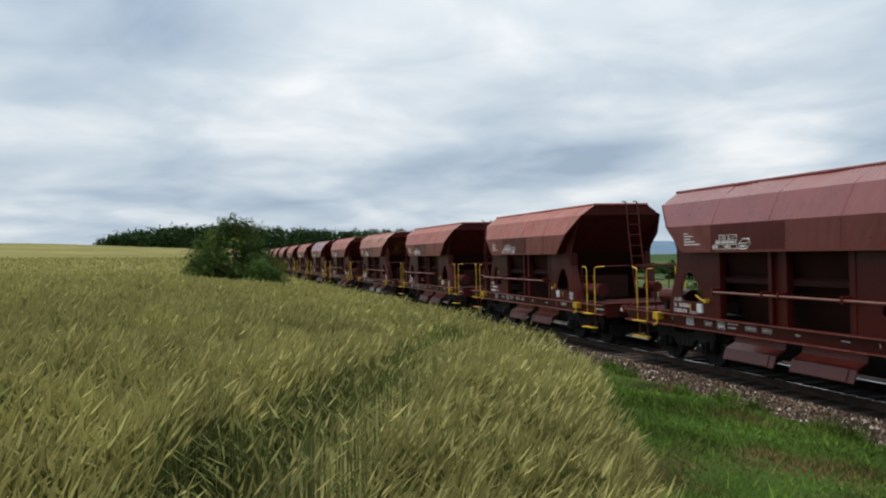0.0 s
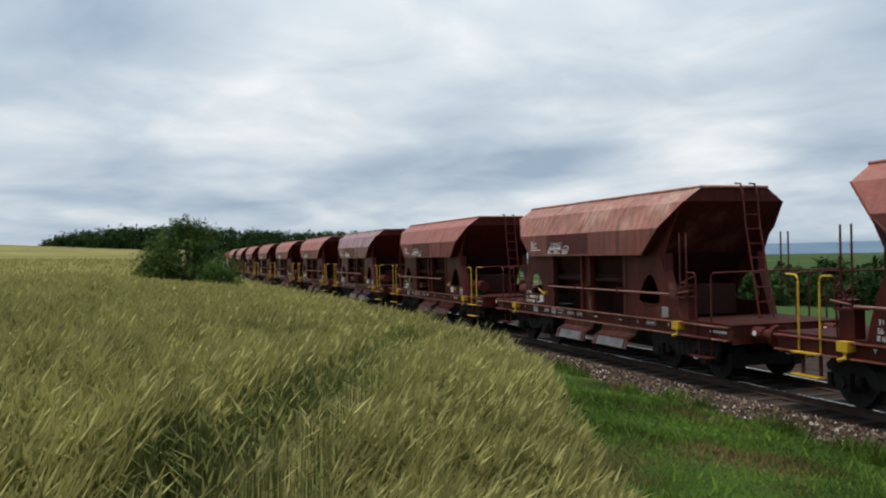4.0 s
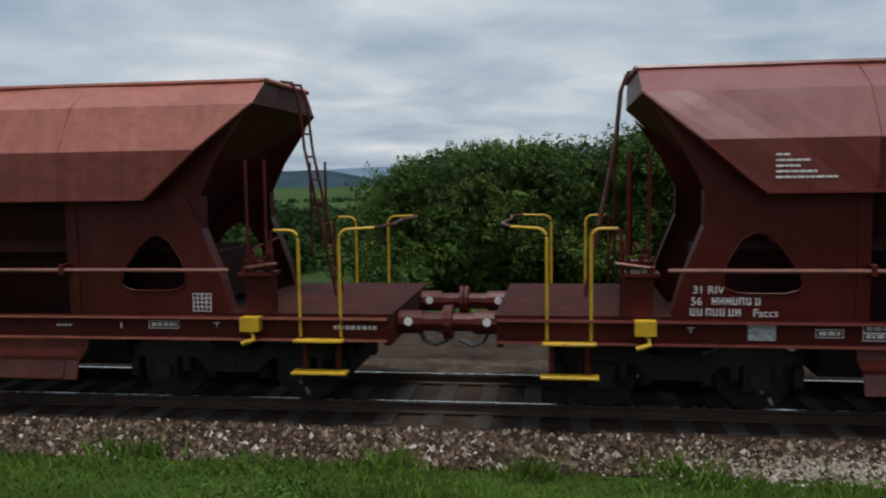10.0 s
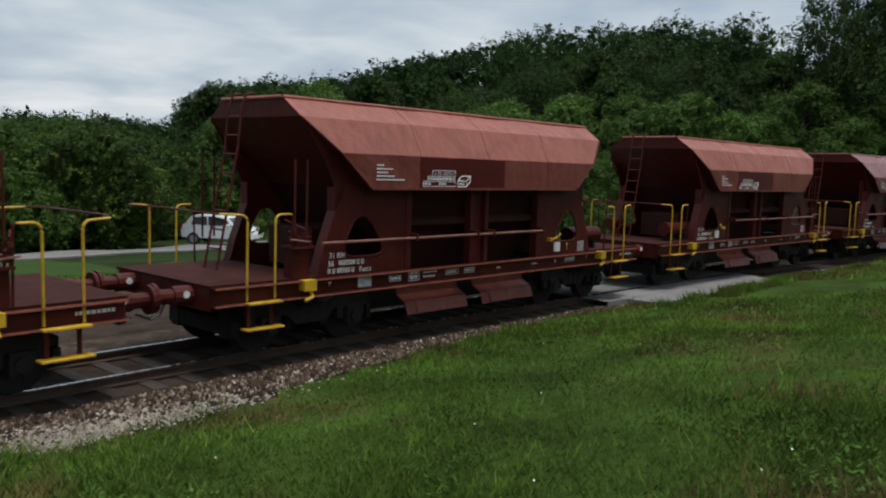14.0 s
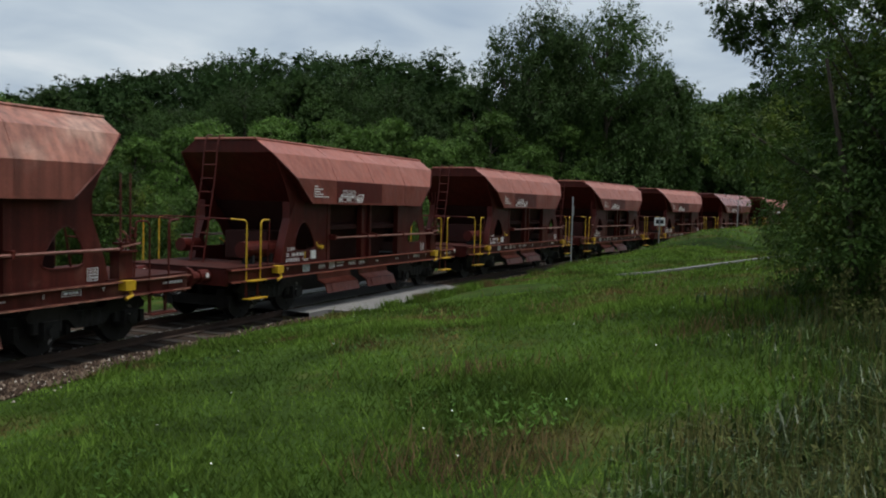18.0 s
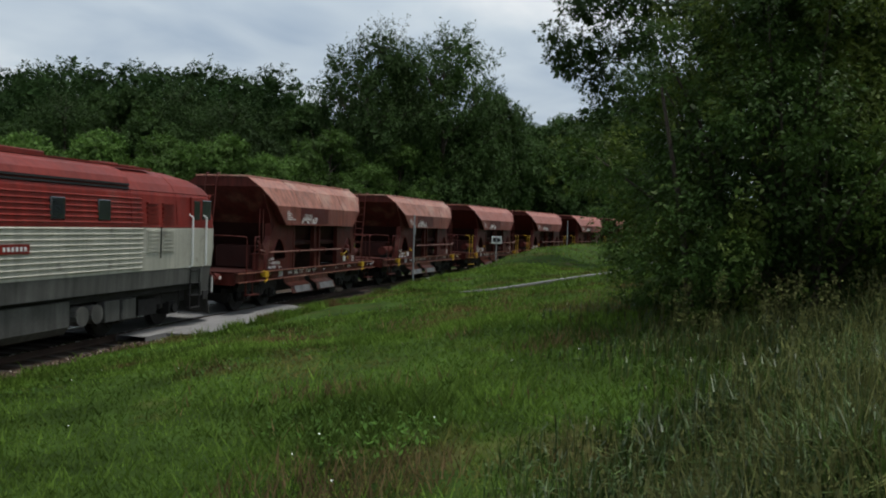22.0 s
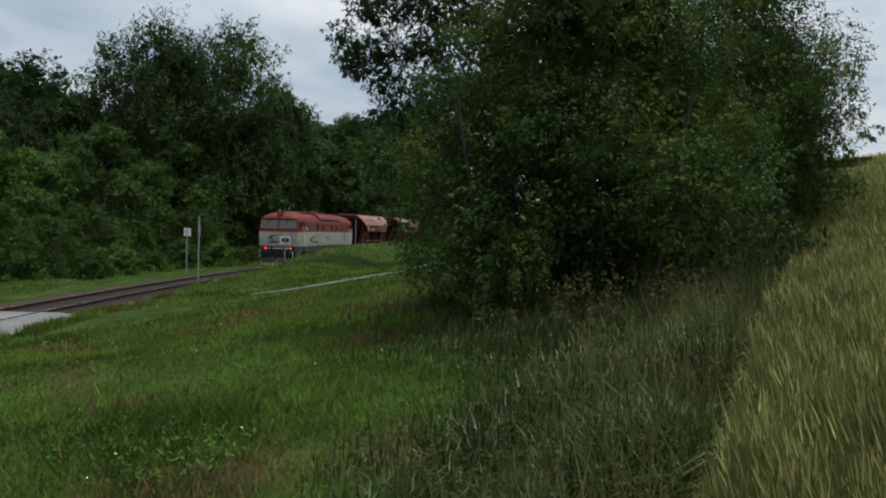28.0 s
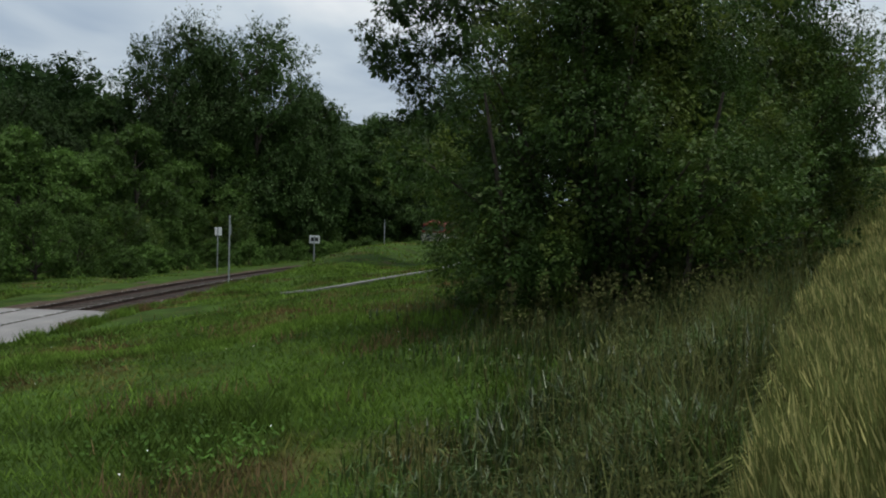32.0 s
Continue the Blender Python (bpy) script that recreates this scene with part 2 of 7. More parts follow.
M_WEED = material("tall_weeds", (0.100, 0.106, 0.037), 0.8, var=0.3, scale=0.8, grain=4, island=0.4, spec=0.08, leafy=0.3)
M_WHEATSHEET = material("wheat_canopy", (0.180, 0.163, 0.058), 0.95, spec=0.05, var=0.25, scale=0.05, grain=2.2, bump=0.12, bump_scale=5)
M_WHEAT = material("wheat_ears", (0.325, 0.300, 0.110), 0.75, var=0.32, scale=1.0, grain=3, island=0.22, spec=0.08, leafy=0.25)
M_STALK = material("wheat_leaves", (0.134, 0.152, 0.046), 0.75, var=0.34, scale=1.0, grain=3, island=0.25, spec=0.08, leafy=0.25)
M_FIELD = material("green_valley_field", (0.033, 0.060, 0.016), 0.95, spec=0.05, var=0.25, scale=0.02, grain=0.2, second=(0.075, 0.085, 0.030), second_at=0.60, second_scale=0.006)
M_FLOOR = material("forest_floor", (0.022, 0.035, 0.012), 0.95, spec=0.05, var=0.4, scale=0.2, grain=3)
M_ROAD = material("worn_asphalt", (0.165, 0.16, 0.155), 0.9, var=0.18, scale=0.7, grain=30, bump=0.006, bump_scale=60, second=(0.18, 0.17, 0.16), second_at=0.6)
M_LEAF = {
    # the second, brighter green paints in the look of top-lit clumps
    "bush": material("dark_hawthorn_leaves", (0.038, 0.072, 0.015), 0.5, var=0.5, scale=0.6, grain=2.0, island=0.22, spec=0.09, leafy=0.32,
                     second=(0.088, 0.122, 0.022), second_at=0.57, second_scale=0.9),
    "oak": material("oak_leaves", (0.033, 0.063, 0.015), 0.65, var=0.35, scale=0.25, grain=1.2, island=0.3, obj=0.3, spec=0.12, leafy=0.25),
    "light": material("light_green_leaves", (0.060, 0.112, 0.022), 0.65, var=0.3, scale=0.4, grain=1.5, island=0.3, obj=0.25, spec=0.12, leafy=0.3),
    "far": material("distant_woodland", (0.022, 0.044, 0.013), 0.8, var=0.45, scale=0.08, grain=0.4, island=0.3, spec=0.05, leafy=0.2),
}
M_BARK = material("dark_bark", (0.05, 0.038, 0.028), 0.95, var=0.35, scale=6, bump=0.02)
M_GREYPOST = material("galvanised_post", (0.34, 0.35, 0.36), 0.5, 0.4, var=0.15)
M_SIGNWHITE = material("sign_white", (0.75, 0.75, 0.73), 0.5, var=0.06)
M_SIGNBACK = material("sign_back_grey", (0.30, 0.31, 0.32), 0.45, 0.5, var=0.1)
M_BLACK = material("black_paint", (0.015, 0.015, 0.016), 0.5, var=0.2)
M_GLASS = material("dark_window_glass", (0.02, 0.024, 0.028), 0.06, var=0.1, spec=0.8)
# distance haze is mixed straight into these two hill colours
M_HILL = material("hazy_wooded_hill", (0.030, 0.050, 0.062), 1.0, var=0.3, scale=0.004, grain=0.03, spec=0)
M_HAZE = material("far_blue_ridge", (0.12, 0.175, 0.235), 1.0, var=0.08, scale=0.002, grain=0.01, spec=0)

# ---- mesh helpers ----


def bm_box(bm, x0, x1, y0, y1, z0, z1, m=None, mi=0):
    r = bmesh.ops.create_cube(bm, size=1)
    mm = Matrix.Translation(((x0 + x1) / 2, (y0 + y1) / 2, (z0 + z1) / 2)) @ Matrix.Diagonal((abs(x1 - x0), abs(y1 - y0), abs(z1 - z0), 1))
    bmesh.ops.transform(bm, matrix=(m @ mm) if m else mm, verts=r["verts"])
    return r["verts"]


def box(x0, x1, y0, y1, z0, z1, bev=0.008):
    bm = bmesh.new()
    bm_box(bm, x0, x1, y0, y1, z0, z1)
    if bev:
        bmesh.ops.bevel(bm, geom=bm.edges[:], offset=bev, segments=1, affect="EDGES")
    return bm


def boxes(*bs):
    bm = bmesh.new()
    for b in bs:
        bm_box(bm, *b)
    return bm


def bm_tube(bm, pts, r, n=6, r2=None):
    """A round bar along a line of points, tapering to r2."""
    pts = [Vector(p) for p in pts]
    rings = []
    for i, p in enumerate(pts):
        d = ((pts[i + 1] if i < len(pts) - 1 else p) - (pts[i - 1] if i else p)).normalized()
        a = d.orthogonal().normalized() if abs(d.z) > 0.99 else Vector((-d.y, d.x, 0)).normalized()
        b = d.cross(a)
        rr = r if r2 is None else r + (r2 - r) * i / (len(pts) - 1)
        rings.append([bm.verts.new(p + (a * math.cos(k * math.tau / n) + b * math.sin(k * math.tau / n)) * rr) for k in range(n)])
    for u, v in zip(rings, rings[1:]):
        for k in range(n):
            bm.faces.new((u[k], u[(k + 1) % n], v[(k + 1) % n], v[k]))
    bm.faces.new(rings[0][::-1])
    bm.faces.new(rings[-1])


def tube(pts, r, n=6, r2=None):
    bm = bmesh.new()
    bm_tube(bm, pts, r, n, r2)
    return bm


def prism(profile, x0, x1, axis="x"):
    """A closed profile of (a, b) drawn out along an axis."""
    bm = bmesh.new()
    put = {"x": lambda a, b, t: (t, a, b), "y": lambda a, b, t: (a, t, b), "z": lambda a, b, t: (a, b, t)}[axis]
    r0 = [bm.verts.new(put(a, b, x0)) for a, b in profile]
    r1 = [bm.verts.new(put(a, b, x1)) for a, b in profile]
    n = len(profile)
    for i in range(n):
        bm.faces.new((r0[i], r0[(i + 1) % n], r1[(i + 1) % n], r1[i]))
    bm.faces.new(r0[::-1])
    bm.faces.new(r1)
    bmesh.ops.recalc_face_normals(bm, faces=bm.faces[:])
    return bm


def mesh_of(name, bm, mat, smooth=False):
    me = bpy.data.meshes.new(name)
    bmesh.ops.recalc_face_normals(bm, faces=bm.faces[:])
    bm.to_mesh(me)
    bm.free()
    for m in (mat if isinstance(mat, (list, tuple)) else [mat]):
        me.materials.append(m)
    if smooth:
        me.polygons.foreach_set("use_smooth", [True] * len(me.polygons))
    return me


def part(name, bm, mat, parent, label="", smooth=False, at=None):
    ob = new(name, mesh_of(name, bm, mat, smooth))
    ob.parent = parent
    if at:
        ob.location = at
    return tagged(ob, label)


def again(src, parent, at=(0, 0, 0), rz=0.0, name=None):
    """One more part on the same mesh."""
    ob = new(name or src.name.split(".")[0], src.data)
    ob.parent, ob.location, ob.rotation_euler = parent, at, (0, 0, rz)
    return ob


def thing(name, label, category, group="", kind="", at=None):
    ob = new(name)
    ob.empty_display_size = 0.2
    if at is not None:
        ob.matrix_basis = at if isinstance(at, Matrix) else Matrix.Translation(at)
    return tagged(ob, label, category, group, kind)


def solid(name, bm, mat, label="", category="", group="", kind="", smooth=False, at=None):
    ob = new(name, mesh_of(name, bm, mat, smooth))
    if at is not None:
        ob.matrix_basis = at if isinstance(at, Matrix) else Matrix.Translation(at)
    return tagged(ob, label, category, group, kind)


def polys(name, verts, size, mats, index=None, smooth=False):
    """A mesh of loose polygons with the same number of corners; verts is an array (count * size, 3)."""
    verts = np.asarray(verts, np.float32).reshape(-1, 3)
    n = len(verts) // size
    me = bpy.data.meshes.new(name)
    me.vertices.add(n * size)
    me.vertices.foreach_set("co", verts.ravel())
    me.loops.add(n * size)
    me.loops.foreach_set("vertex_index", np.arange(n * size, dtype=np.int32))
    me.polygons.add(n)
    me.polygons.foreach_set("loop_start", np.arange(0, n * size, size, dtype=np.int32))
    for m in mats:
        me.materials.append(m)
    if index is not None:
        me.polygons.foreach_set("material_index", np.asarray(index, np.int32))
    me.update(calc_edges=True)
    return me


# ---- the line: curvature along the track, the near point is at s = 0 ----
KNOTS = (-220, -150, -100, -60, -30, -10, 10, 30, 60, 90, 130, 180)
BENDS = (0.0004, 0.00054, 0.00018, 0.00031, -0.00082, -0.00069, -0.00056, -0.00428, -0.0038, -0.00348, -0.00214, -0.00157)
S = np.arange(-420, 320.5, 1.0)


def line_plan():
    th = np.cumsum(np.interp(S, KNOTS, BENDS))
    i0 = int(np.argmin(abs(S)))
    th -= th[i0]
    x, y = np.cumsum(np.cos(th)), np.cumsum(np.sin(th))
    z = 0.00075 * S - 0.00764 * np.maximum(S - 10, 0)
    return x - x[i0], y - y[i0] + 11.96, z, th


TX, TY, TZ, TH = line_plan()


def on_line(s, w=0.0, z=0.0):
    """A point at s along the track, w metres toward the meadow side, z above the rail heads."""
    th = np.interp(s, S, TH)
    return Vector((np.interp(s, S, TX) + w * math.sin(th), np.interp(s, S, TY) - w * math.cos(th), np.interp(s, S, TZ) + z))


def lateral(x, y):
    """Signed distance from the track (positive on the meadow side), and the rail height there."""
    x, y = np.asarray(x, float), np.asarray(y, float)
    i = np.clip(np.searchsorted(TX, x), 0, len(S) - 1)
    for _ in range(3):
        along = (x - TX[i]) * np.cos(TH[i]) + (y - TY[i]) * np.sin(TH[i])
        i = np.clip(i + np.round(along).astype(int), 0, len(S) - 1)
    return -(-(x - TX[i]) * np.sin(TH[i]) + (y - TY[i]) * np.cos(TH[i])), TZ[i]


def smooth(a, b, v):
    q = np.clip((np.asarray(v, float) - a) / (b - a), 0, 1)
    return q * q * (3 - 2 * q)


def height(x, y):
    """Lie of the land."""
    x, y = np.asarray(x, float), np.asarray(y, float)
    u, tz = lateral(x, y)
    near = smooth(-70, -15, x)
    slope = 0.085 + 0.05 * near
    lip = 2.7 - 0.95 * smooth(5, 15, x)
    v = np.maximum(u - lip, 0)
    bank = -0.12 + slope * np.minimum(v, 11.6) + (0.5 * smooth(26, 38, x) + 0.8 * smooth(38, 54, x)) * smooth(0.2, 3.2, v) * (1 - smooth(4.8, 8.5, v))
    rise = 0.018 + 0.07 * smooth(-12, 22, x)
    bank = bank + rise * np.maximum(v - 11.6, 0) * (1 - 0.5 * smooth(100, 400, v))
    bank = bank + 0.017 * np.clip(-x - 45, 0, 300) * smooth(4, 12, v)
    bank = bank + 0.07 * np.clip(0.9 * x - 0.43 * y - 10, 0, 70) * smooth(1.5, 9, -y - 0.1 * x)
    bank = bank + 1.9 * smooth(10, 80, -y) * smooth(100, 300, -x)
    w = np.maximum(-u - 2.4, 0)
    fall = -0.15 - 0.03 * np.minimum(w, 6)
    valley = -0.055 * np.clip(w - 6, 0, 420) * (1 - smooth(30, 75, x))
    woods = 0.2 * np.clip(w - 22, 0, 110) * smooth(38, 140, x) * smooth(28, 46, np.degrees(np.arctan2(x, y))) * (1 - smooth(190, 330, np.hypot(x, y)))
    z = np.where(u > lip, bank, np.where(u < -2.4, fall + valley + woods, -0.30))
    z = z + np.where(abs(u) > 3.2, 0.06 * np.sin(x * 0.9 + 1.3 * np.sin(y * 0.6)) * np.sin(y * 0.7 + 1), 0)
    return z + tz * smooth(60, 10, abs(u))


def h1(x, y):
    return float(height(x, y))


EDGE_X = (-500, -60, -40, -20, -12.4, -2.9, -2.3)
EDGE_Y = (6.5, 6.3, 6.9, 6.7, 5.4, 1.8, -1.2)


RIGHT_X = (-2.3, 1.2, 2.23, 7.3, 12.9, 28, 60)
RIGHT_Y = (-1.2, -0.8, -0.88, -3.4, -6.5, -15.4, -36)


def in_wheat(x, y):
    left = (x < -2.3) & (y < np.interp(x, EDGE_X, EDGE_Y))
    right = (x >= -2.3) & (y < np.interp(x, RIGHT_X, RIGHT_Y))
    return left | right


# the lane: comes over the crossing, then bends off along the meadow
LANE = [(22.2, 11.0), (22.3, 10.2), (22.4, 8.9)]
BACK_LANE = [(24.6, 34.8), (24.2, 27), (23.4, 17.5), (22.6, 13.6)]
PATH = [(26.1, 4.3), (27.2, 2.3), (29.0, 0.3), (32, -0.7), (36.5, -1.6), (44, -3.6), (64, -12)]
FAR_LANE = [(3, 36.2), (12, 35.8), (20, 35.4), (27, 36.2), (34, 38)]


def near_lane(x, y, lane, half):
    best = np.full(np.shape(x), 1e9)
    for (ax, ay), (bx, by) in zip(lane, lane[1:]):
        dx, dy = bx - ax, by - ay
        q = np.clip(((x - ax) * dx + (y - ay) * dy) / (dx * dx + dy * dy), 0, 1)
        best = np.minimum(best, np.hypot(x - ax - q * dx, y - ay - q * dy))
    return best < half


# ---- ground ----


def ground_sheet():
    q = np.linspace(-1, 1, 321)
    ax = np.sign(q) * (70 * abs(q) + 3800 * abs(q) ** 7)
    X, Y = np.meshgrid(ax + 5, ax + 5)
    Z = height(X, Y)
    n = len(ax)
    idx = np.arange(n * n).reshape(n, n)
    faces = np.stack([idx[:-1, :-1], idx[:-1, 1:], idx[1:, 1:], idx[1:, :-1]], -1).reshape(-1, 4)
    me = bpy.data.meshes.new("ground")
    me.from_pydata(np.stack([X, Y, Z], -1).reshape(-1, 3).tolist(), [], faces.tolist())
    for m in (M_GRASS, M_FIELD, M_FLOOR, M_WHEATSHEET, M_DARKSTONE):
        me.materials.append(m)
    cx, cy = X.ravel()[faces].mean(1), Y.ravel()[faces].mean(1)
    u, _ = lateral(cx, cy)
    mi = np.zeros(len(faces), int)
    mi[(u < -12) & (cx < 14)] = 1
    mi[(u < -16) & (cx >= 14)] = 2
    mi[in_wheat(cx, cy)] = 3
    mi[(u < -2.3) & (u > -6.2) & (cx > -60) & (cx < 15)] = 4
    me.polygons.foreach_set("material_index", mi.astype(np.int32))
    me.polygons.foreach_set("use_smooth", [True] * len(me.polygons))
    tagged(new("ground", me), "rolling ground with meadow turf, fields and a wooded slope", "ground", kind="structure")


ground_sheet()


def strip(name, pts, half, mat, lift, label, category):
    """A road that lies on the land, with thickness."""
    P = [Vector((*p, 0)) for p in pts]
    dense = []
    for a, b in zip(P, P[1:]):
        k = max(2, int((b - a).length / 1.0))
        dense += [a.lerp(b, i / k) for i in range(k)]
    dense.append(P[-1])
    for _ in range(3):
        dense = [dense[0]] + [(dense[i - 1] + dense[i] * 2 + dense[i + 1]) / 4 for i in range(1, len(dense) - 1)] + [dense[-1]]
    bm = bmesh.new()
    rows = []
    for i, p in enumerate(dense):
        d = (dense[min(i + 1, len(dense) - 1)] - dense[max(i - 1, 0)]).normalized()
        nrm = Vector((-d.y, d.x, 0))
        row = []
        for k in range(5):
            q = p + nrm * half * (k / 2 - 1)
            u, tz = lateral(q.x, q.y)
            z = h1(q.x, q.y) + lift
            if abs(u) < 3.4:
                z = float(tz) - 0.02
            row.append(bm.verts.new((q.x, q.y, z)))
        rows.append(row)
    for a, b in zip(rows, rows[1:]):
        for k in range(4):
            bm.faces.new((a[k], a[k + 1], b[k + 1], b[k]))
    r = bmesh.ops.extrude_face_region(bm, geom=bm.faces[:])
    bmesh.ops.translate(bm, vec=(0, 0, -0.25), verts=[v for v in r["geom"] if isinstance(v, bmesh.types.BMVert)])
    return solid(name, bm, mat, label, category, kind="structure")


strip("road", LANE, 3.8, M_ROAD, 0.05, "worn grey asphalt apron at the level crossing", "road")
strip("road_back", BACK_LANE, 2.6, M_ROAD, 0.05, "worn grey asphalt lane beyond the level crossing", "road")
strip("path", PATH, 0.2, M_ROAD, 0.05, "narrow pale track along the foot of the meadow", "path")
strip("road_far", FAR_LANE, 1.7, M_ROAD, 0.07, "pale asphalt country road beyond the track", "road")

# ---- track ----


def sweep(profile, s0, s1, step, w):
    bm = bmesh.new()
    rows = []
    for s in np.arange(s0, s1 + 0.01, step):
        rows.append([bm.verts.new(on_line(s, w + a, b)) for a, b in profile])
    n = len(profile)
    for a, b in zip(rows, rows[1:]):
        for k in range(n):
            bm.faces.new((a[k], a[(k + 1) % n], b[(k + 1) % n], b[k]))
    return bm


RAIL = [(-0.036, 0), (0.036, 0), (0.036, -0.035), (0.009, -0.05), (0.009, -0.12), (0.065, -0.135), (0.065, -0.15), (-0.065, -0.15), (-0.065, -0.135),
        (-0.009, -0.12), (-0.009, -0.05), (-0.036, -0.035)]
track = thing("railway_track", "single railway track with rusty rails on old sleepers in stone ballast", "railway track", kind="structure")
for w in (0.7525, -0.7525):
    bm = sweep(RAIL, -400, 300, 4, w)
    r = part("rail", bm, [M_RUST, M_STEEL], track, "rusty steel rail with a polished head")
    for k, p in enumerate(r.data.polygons):
        p.material_index = 1 if k % len(RAIL) == 0 else 0
BED_INNER = [(1.52, -0.185), (1.36, -0.172), (-1.36, -0.172), (-1.52, -0.185), (-1.52, -0.3), (1.52, -0.3)]
BED = [(3.15, -0.45), (2.75, -0.21), (2.2, -0.19), (1.32, -0.2), (0.85, -0.22), (-0.85, -0.22), (-1.32, -0.2), (-2.35, -0.19), (-3.9, -0.24), (-4.3, -0.6)]
part("ballast_bed", sweep(BED, -400, 300, 4, 0), M_BALLAST, track, "grey-brown crushed stone ballast")
part("ballast_core", sweep(BED_INNER, -400, 300, 4, 0), M_DARKSTONE, track, "dark brown ballast between the rails")

# level crossing: paved panels between and beside the rails
for w0, w1 in ((-0.67, 0.67), (-2.3, -0.83), (0.83, 1.6)):
    part("crossing_panel", sweep([(w1, -0.012), (w0, -0.012), (w0, -0.19), (w1, -0.19)], 17.6, 26.4, 0.8, 0), M_ROAD, track, "worn asphalt panel at the level crossing")


def sleepers():
    src = None
    rest = bmesh.new()
    for i in range(-330, 331):
        s = i * 0.61
        th = float(np.interp(s, S, TH))
        if abs(i) <= 140:
            if src is None:
                src = part("sleeper", box(-0.12, 0.12, -1.3, 1.3, -0.15, 0.0, 0.012), M_SLEEPER, track)
                ob = src
            else:
                ob = again(src, track, name="sleeper")
            rnd = random.Random(i)
            ob.location = on_line(s, rnd.uniform(-0.04, 0.04), -0.15)
            ob.rotation_euler = (0, 0, th + rnd.uniform(-0.02, 0.02))
        else:
            bm_box(rest, -0.12, 0.12, -1.3, 1.3, -0.15, 0.0, Matrix.Translation(on_line(s, 0, -0.15)) @ Matrix.Rotation(th, 4, "Z"))
    tagged(part("sleepers_far", rest, M_SLEEPER, track), kind="stuff")


sleepers()


def ballast_stones():
    rng = np.random.default_rng(5)
    n = 30000
    s = rng.triangular(-40, -2, 40, n)
    side = rng.random(n)
    w = np.where(side < 0.9, rng.uniform(1.3, 2.85, n), rng.uniform(1.3, 1.9, n))
    w = np.where(side > 0.93, rng.uniform(2.6, 3.15, n), w)
    w = np.maximum(w, 1.42 + 0.1 * rng.random(n))
    w = np.where((s > 4.5) & (w > 1.0), np.minimum(w, 1.42 + rng.random(n) * np.interp(s, (4.5, 13), (1.5, 0.5))), w)
    base = np.where(w > 1.3, -0.185 - np.clip(w - 2.2, 0, 0.55) * 0.05, -0.19)
    base = np.where(w > np.interp(s, (5, 15), (2.7, 1.75)), -0.13, base)
    th = np.interp(s, S, TH)
    c = np.stack([np.interp(s, S, TX) + w * np.sin(th), np.interp(s, S, TY) - w * np.cos(th), np.interp(s, S, TZ) + base + 0.012], -1)
    r = rng.uniform(0.022, 0.055, n)
    dirs = np.array([(1, 0, 0), (0, 1, 0), (-1, 0, 0), (0, -1, 0), (0, 0, 1), (0, 0, -1)], float)
    v = c[:, None] + dirs[None] * (r[:, None, None] * rng.uniform(0.65, 1.35, (n, 6, 3)) + 0) + rng.normal(0, 0.006, (n, 6, 3))
    tri = np.array([(0, 1, 4), (1, 2, 4), (2, 3, 4), (3, 0, 4), (1, 0, 5), (2, 1, 5), (3, 2, 5), (0, 3, 5)])
    me = bpy.data.meshes.new("ballast_stones")
    f = (tri[None] + (np.arange(n) * 6)[:, None, None]).reshape(-1, 3)
    me.from_pydata(v.reshape(-1, 3).tolist(), [], f.tolist())
    me.materials.append(M_STONE)
    ob = new("ballast_stones", me)
    ob.parent = track
    tagged(ob, "loose grey and tan ballast stones", kind="stuff")


ballast_stones()

# ---- hopper wagon: x runs along the train, the meadow side is -y, z from the rail heads ----
HOP = [(0.87, 4.14, 4.43), (1.31, 3.83, 4.41), (1.58, 3.27, 3.78), (1.59, 2.70, 3.13)]   # half width, height, half length


def text(body, size, parent, x, y, z, mat=M_WHITE):
    cu = bpy.data.curves.new("lettering", "FONT")
    cu.body, cu.size, cu.extrude = body, size, 0.001
    cu.materials.append(mat)
    ob = new("lettering", cu)
    ob.parent, ob.location, ob.rotation_euler = parent, (x, y, z), (radians(90), 0, 0)
    return ob


def rows_of_bars(rows, y, th=0.006):
    """Flat stencil marks: (x0, x1, z0, z1) on a face at y."""
    bm = bmesh.new()
    for x0, x1, z0, z1 in rows:
        bm_box(bm, x0, x1, y - th, y, z0, z1)
    return bm


def frame_bars(x0, x1, z0, z1, t=0.012):
    return [(x0, x1, z0, z0 + t), (x0, x1, z1 - t, z1), (x0, x0 + t, z0 + t, z1 - t), (x1 - t, x1, z0 + t, z1 - t)]


def word_bars(rng, x0, x1, z, h, gap=0.02):
    out, x = [], x0
    while x < x1 - 0.02:
        w = min(rng.uniform(0.025, 0.08), x1 - x)
        out.append((x, x + w, z, z + h))
        x += w + gap
    return out


def thin_bars(rng, x0, x1, z):
    """A row of unreadable figures, each a pair of slim strokes."""
    out, x = [], x0
    while x < x1 - 0.05:
        out += [(x, x + 0.012, z, z + 0.085), (x + 0.04, x + 0.052, z, z + 0.085), (x + 0.012, x + 0.04, z + rng.choice((0.0, 0.037, 0.073)), z + 0.085)][:2]
        zz = z + rng.choice((0.0, 0.037, 0.073))
        out.append((x + 0.012, x + 0.04, zz, zz + 0.012))
        x += rng.choice((0.075, 0.075, 0.1))
    return out


